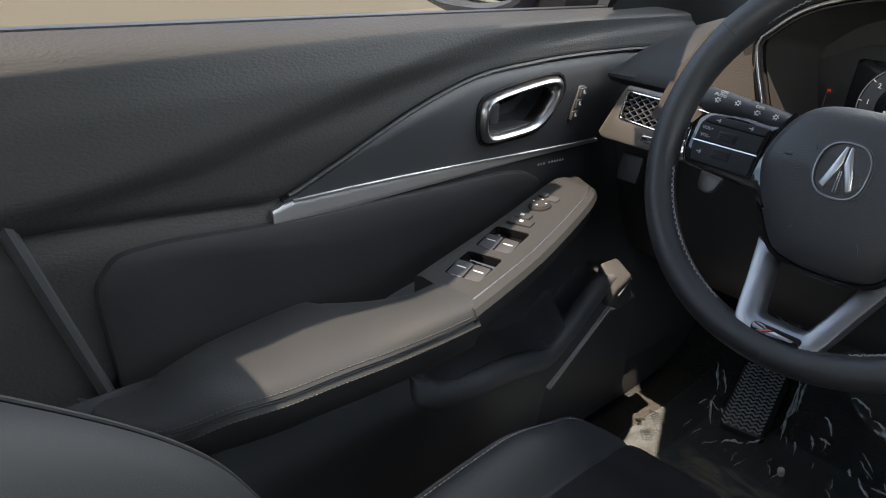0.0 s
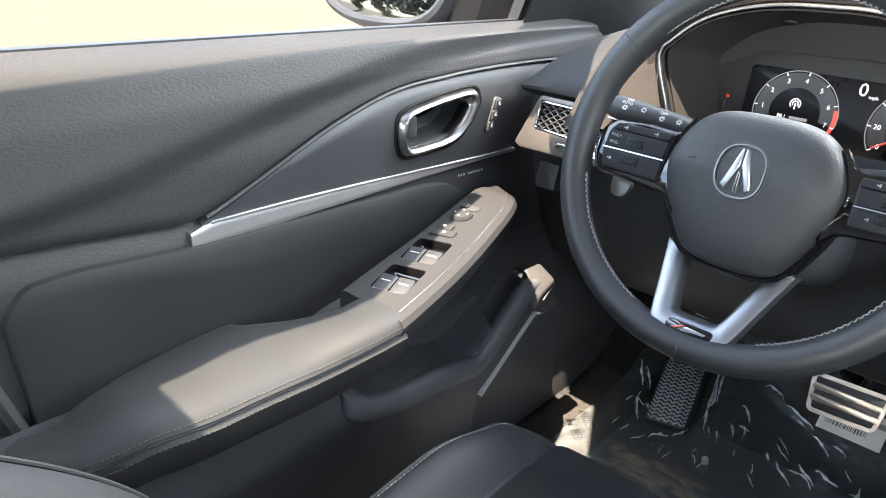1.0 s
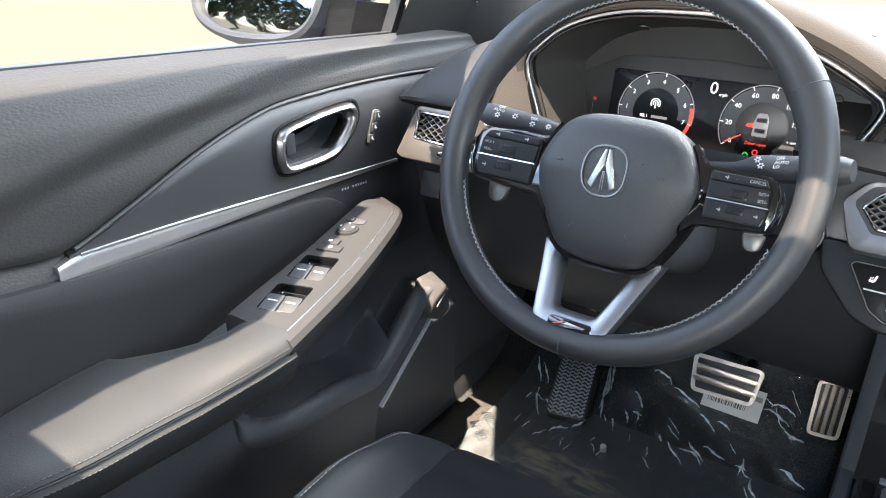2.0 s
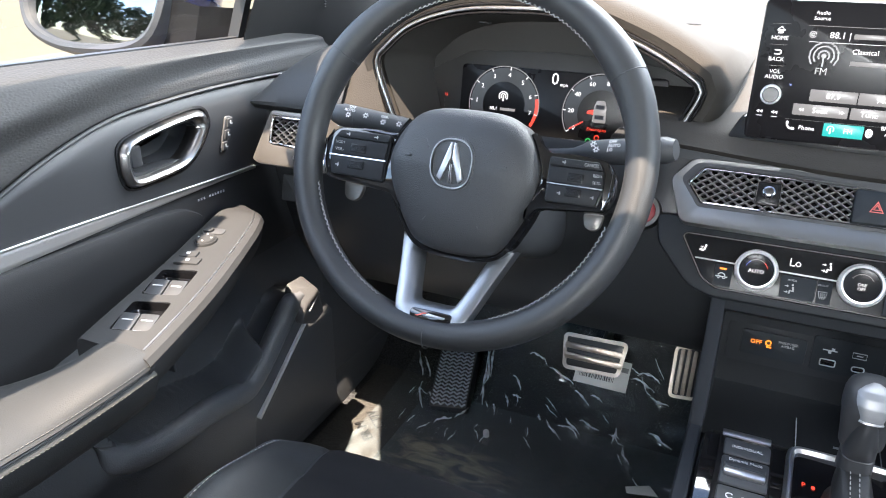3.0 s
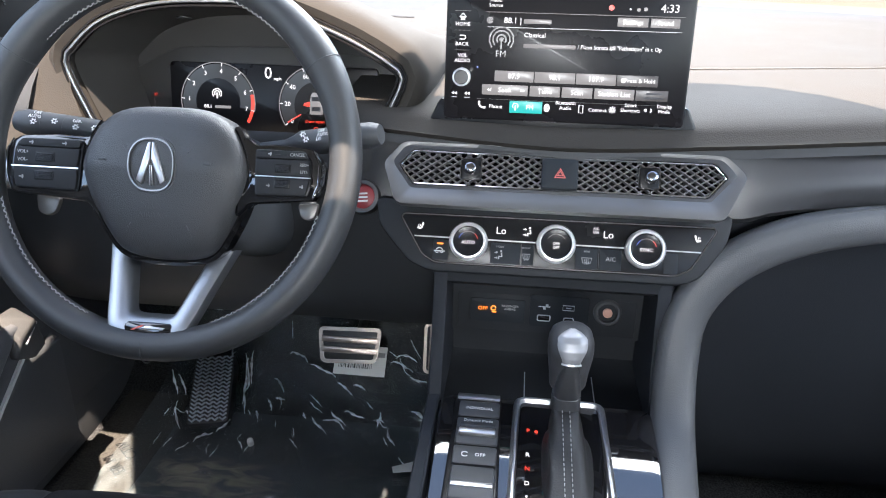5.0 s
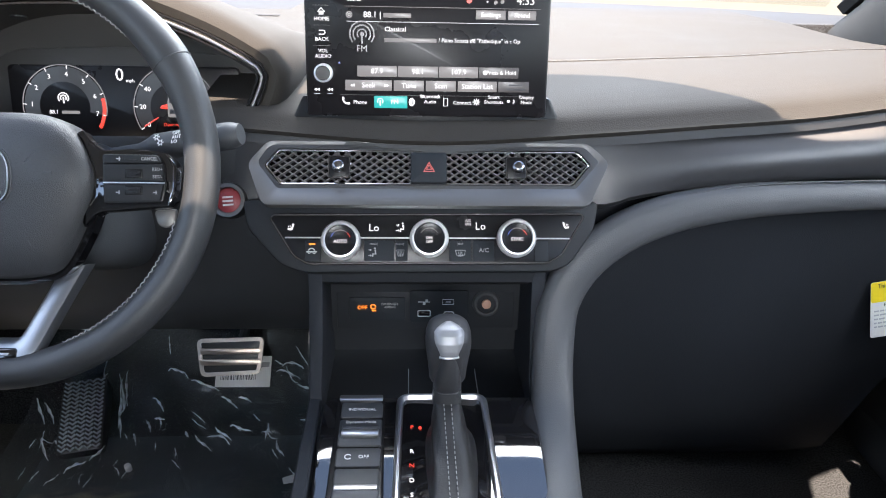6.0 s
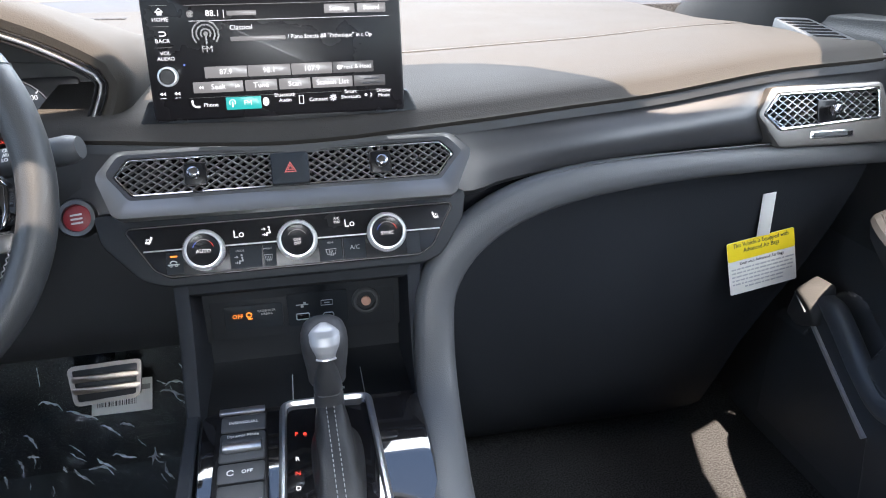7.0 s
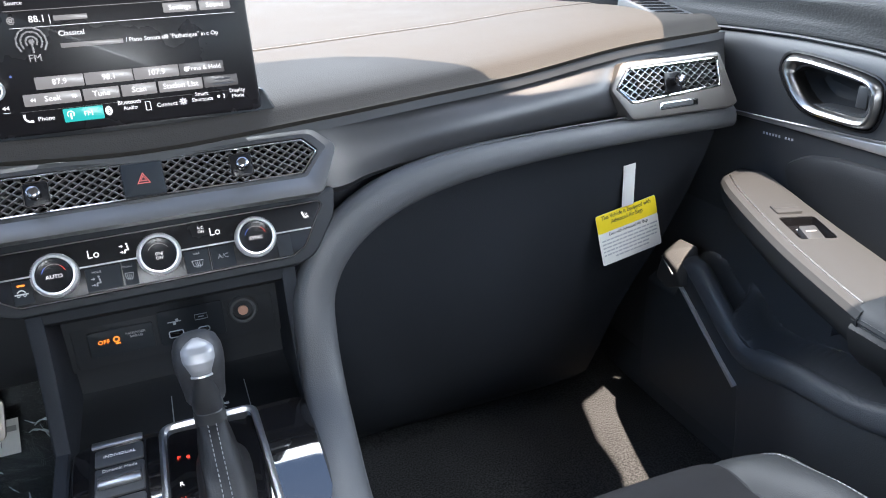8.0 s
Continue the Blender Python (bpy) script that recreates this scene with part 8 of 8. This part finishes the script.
GZ = GZ + 0.0006 * np.sin(GX * 41 + 3 * np.sin(GY * 17)) * np.sin(GY * 33 + 2 * np.sin(GX * 23)) + 0.0003 * np.sin(GX * 95 + 4 * np.sin(GY * 31)) * np.sin(GY * 71 + 3 * np.sin(GX * 57))
random.seed(21)
for n in range(190):
    # small crumples between the folds
    x, y, l = random.uniform(-0.60, -0.16), random.uniform(0.30, 0.56), random.uniform(0.012, 0.040)
    a = math.atan2(y - 0.62, x + 0.47) + random.gauss(0, 0.35)
    FOLDS.append((x, y, x + l * math.cos(a), y + l * math.sin(a), random.uniform(2.0, 5.5), random.uniform(1.6, 2.8)))
for n, (x0, y0, x1, y1, high, half) in enumerate(FOLDS):
    ux, uy = x1 - x0, y1 - y0
    ln = math.hypot(ux, uy)
    ux, uy = ux / ln, uy / ln
    s_ = (GX - x0) * ux + (GY - y0) * uy
    bow = 0.10 * ln * math.sin(n * 2.3) * np.sin(np.clip(s_ / ln, 0, 1) * math.pi) + 0.0006 * np.sin(s_ * 150 + n)
    d_ = (GX - x0) * -uy + (GY - y0) * ux - bow
    ends = np.clip(s_ / ln / 0.2, 0, 1) * np.clip((1 - s_ / ln) / 0.2, 0, 1)
    w_ = half * 0.001
    GZ = GZ + high * 0.001 * ends * (np.exp(-np.abs(d_ / w_) ** 1.5) - 0.25 * np.exp(-((d_ - 3 * w_) / (2 * w_)) ** 2)) * (0.7 + 0.3 * np.sin(s_ * 130 + n * 1.7))
verts = np.stack([GX, GY, GZ], -1).reshape(-1, 3)
idx = (np.arange(NX - 1)[:, None] * NY + np.arange(NY - 1)[None, :]).reshape(-1)
me = bpy.data.meshes.new("protective_film")
me.from_pydata(verts.tolist(), [], np.stack([idx, idx + NY, idx + NY + 1, idx + 1], -1).tolist())
fl = mesh_part("protective_film", me, M_FILM, mat_, "crinkled clear plastic film")
fl.visible_shadow = False
# pale strips laid along the folds, in place of glints on the film
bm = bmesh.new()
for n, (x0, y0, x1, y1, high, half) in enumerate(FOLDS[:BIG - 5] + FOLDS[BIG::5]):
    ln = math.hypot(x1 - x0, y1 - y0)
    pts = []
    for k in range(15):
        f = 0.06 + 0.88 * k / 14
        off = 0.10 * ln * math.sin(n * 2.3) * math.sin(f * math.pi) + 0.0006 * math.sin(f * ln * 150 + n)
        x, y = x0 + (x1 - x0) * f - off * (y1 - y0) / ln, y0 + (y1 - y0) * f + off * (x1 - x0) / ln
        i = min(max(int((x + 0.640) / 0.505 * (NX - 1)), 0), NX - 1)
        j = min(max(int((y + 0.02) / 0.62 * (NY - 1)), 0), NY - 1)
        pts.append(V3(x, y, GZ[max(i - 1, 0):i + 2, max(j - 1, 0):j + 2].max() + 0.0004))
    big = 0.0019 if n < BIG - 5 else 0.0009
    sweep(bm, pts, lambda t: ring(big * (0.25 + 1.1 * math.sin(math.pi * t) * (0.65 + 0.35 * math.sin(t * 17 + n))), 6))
glints = part("fold_glint", bm, M_GLINT, fl, "pale strips along the film's folds in place of glints", kind="stuff")
glints.visible_shadow = False
# printed paper cover beside the driver's sill
bm = bmesh.new()
rows = [[V3(x, y, FLOOR(y) + 0.014 + 0.003 * noise.noise(V3(x * 14, y * 14, 1))) for y in span(0.0, 0.42, 36)] for x in span(-0.690, -0.578 , 10)]
grid(bm, rows)
lone("floor_paper", bm, M_CARPET, "dusty grey-brown paper floor cover beside the sill", "floor cover")
PTF = plane_of((-0.624, 0.243, 0.0630), (-0.76, 0.65, 0.0), (-0.65, -0.76, 0.0))
pt = thing("floor_print", (-0.63, 0.25, 0.062), "faded dark lettering printed on the floor cover", "print")
words("print_text", "ER M", PTF, (0.0, 0.0), 0.024, M_FADED, pt, lift=0.0)
words("print_text", "CTIV", PTF, (0.020, -0.028), 0.024, M_FADED, pt, lift=0.0)
bm = bmesh.new()
slab(bm, [(-0.022, 0.0), (0.010, 0.014), (0.026, -0.004), (-0.018, -0.012)], plane_of((-0.183, 0.287, 0.070), (1, 0.0, 0.05), (0.0, 1, 0.05)), -0.0006, 0.0003, 0.0001)
lone("paper_scrap", bm, M_PAPER, "small torn scrap of white paper on the film", "paper")
bm = bmesh.new()
lathe(bm, [(0.0050, -0.006), (0.0050, 0.004), (0.003, 0.0060)], plane_of((-0.438, 0.318, 0.066), (1, 0, 0), (0, 0.96, 0.28)), 14)
lone("mat_clip", bm, M_WHITE, "small pale round mat fastener", "fastener")

# ---- warning label on the glove box ----
LB = plane_of((0.583, 0.186, 0.407), (1, 0.0, 0.175), (-0.17, 0.12, 0.98))
lab = thing("warning_label", (0.583, 0.19, 0.36), "hanging yellow and white airbag warning label", "label")
bm = bmesh.new()
slab(bm, rounded(rect(-0.047, -0.036, 0.047, 0.036), 0.003), LB, -0.0004, 0.0003, 0.0001)
card = part("label_card", bm, M_PAPER, lab)
bm = bmesh.new()
slab(bm, rounded(rect(-0.0468, 0.010, 0.0468, 0.0358), 0.003), LB, 0.0002, 0.0007, 0.0001)
part("yellow_field", bm, M_YELLOW, card, "yellow heading field")
words("label_text", "This Vehicle is Equipped with\nAdvanced Air Bags", LB, (0, 0.0265), 0.0082, M_INK, card, lift=0.0009, wide=0.80)
words("label_text", "Even with Advanced Air Bags", LB, (0, 0.0055), 0.0062, M_INK, card, lift=0.0005, wide=0.85)
random.seed(9)
for i in range(6):
    v = -0.0015 - 0.0052 * i
    u, end = -0.043 if i < 5 else -0.026, 0.041 if i < 4 else 0.025
    bm = bmesh.new()
    while u < end:
        w_ = random.uniform(0.003, 0.009)
        box(bm, (min(u + w_ / 2, end), v, 0.0005), (w_, 0.0021, 0.0002), fr=LB)
        u += w_ + 0.0014
    part("small_print", bm, M_GREYTXT, card, "lines of small grey print", kind="stuff")
bm = bmesh.new()
SBL = plane_of((0.574, 0.1815, 0.4745), (1, 0, 0.10), (-0.40, -0.10, 0.91))
slab(bm, rect(-0.0095, -0.030, 0.0085, 0.030), SBL, -0.0003, 0.0003, 0.0001)
strap = part("label_strap", bm, M_PAPER, lab)
# ---- door mirror ----
mir = thing("door_mirror", (-0.95, 0.22, 0.66), "blue and black door mirror with dusty glass", "mirror")
MF = plane_of((-1.018, 0.190, 0.728), (1, -0.12, 0.0), (0.0, 0.31, 1.0))
MO = [Vector((p.x * 1.28, p.y)) for p in curve([(-0.120, 0.06, 0), (-0.135, 0.02, 0), (-0.118, -0.045, 0), (-0.06, -0.074, 0), (0.02, -0.076, 0), (0.085, -0.064, 0), (0.118, -0.035, 0), (0.130, 0.03, 0), (0.118, 0.085, 0), (0.0, 0.10, 0), (-0.09, 0.095, 0)], 60, True)]
bm = bmesh.new()
rows = [[MF(p.x, p.y, w) for p in inset(MO, k)] for k, w in ((0.014, -0.004), (0.010, 0.004), (0.004, 0.006), (-0.002, 0.002), (-0.004, -0.01), (-0.006, -0.03))]
grid(bm, rows, wrap=True)
part("mirror_frame", bm, M_DARK, mir, "satin black mirror frame")
bm = bmesh.new()
rows = [[MF(p.x, p.y, w) for p in inset(MO, k)] for k, w in ((-0.006, -0.028), (-0.004, -0.06), (0.012, -0.10), (0.04, -0.13))]
vs = grid(bm, rows, wrap=True)
bm.faces.new(vs[-1])
part("mirror_cap", bm, M_BLUE, mir, "glossy blue mirror cap")
bm = bmesh.new()
slab(bm, inset(MO, 0.013), MF, -0.008, -0.002, 0.0005)
part("mirror_pane", bm, M_MIRROR, mir, "dusty mirror glass, darkened in place of a dark reflection")
bm = bmesh.new()
sweep(bm, [MF(0.13, -0.03, -0.06), MF(0.185, -0.045, -0.06), V3(-0.80, 0.25, 0.66)], [(-0.04, -0.022), (-0.04, 0.05), (0.04, 0.06), (0.045, -0.022)], up=(0, 0, 1))
part("mirror_arm", bm, M_PANEL, mir, "black mirror arm")
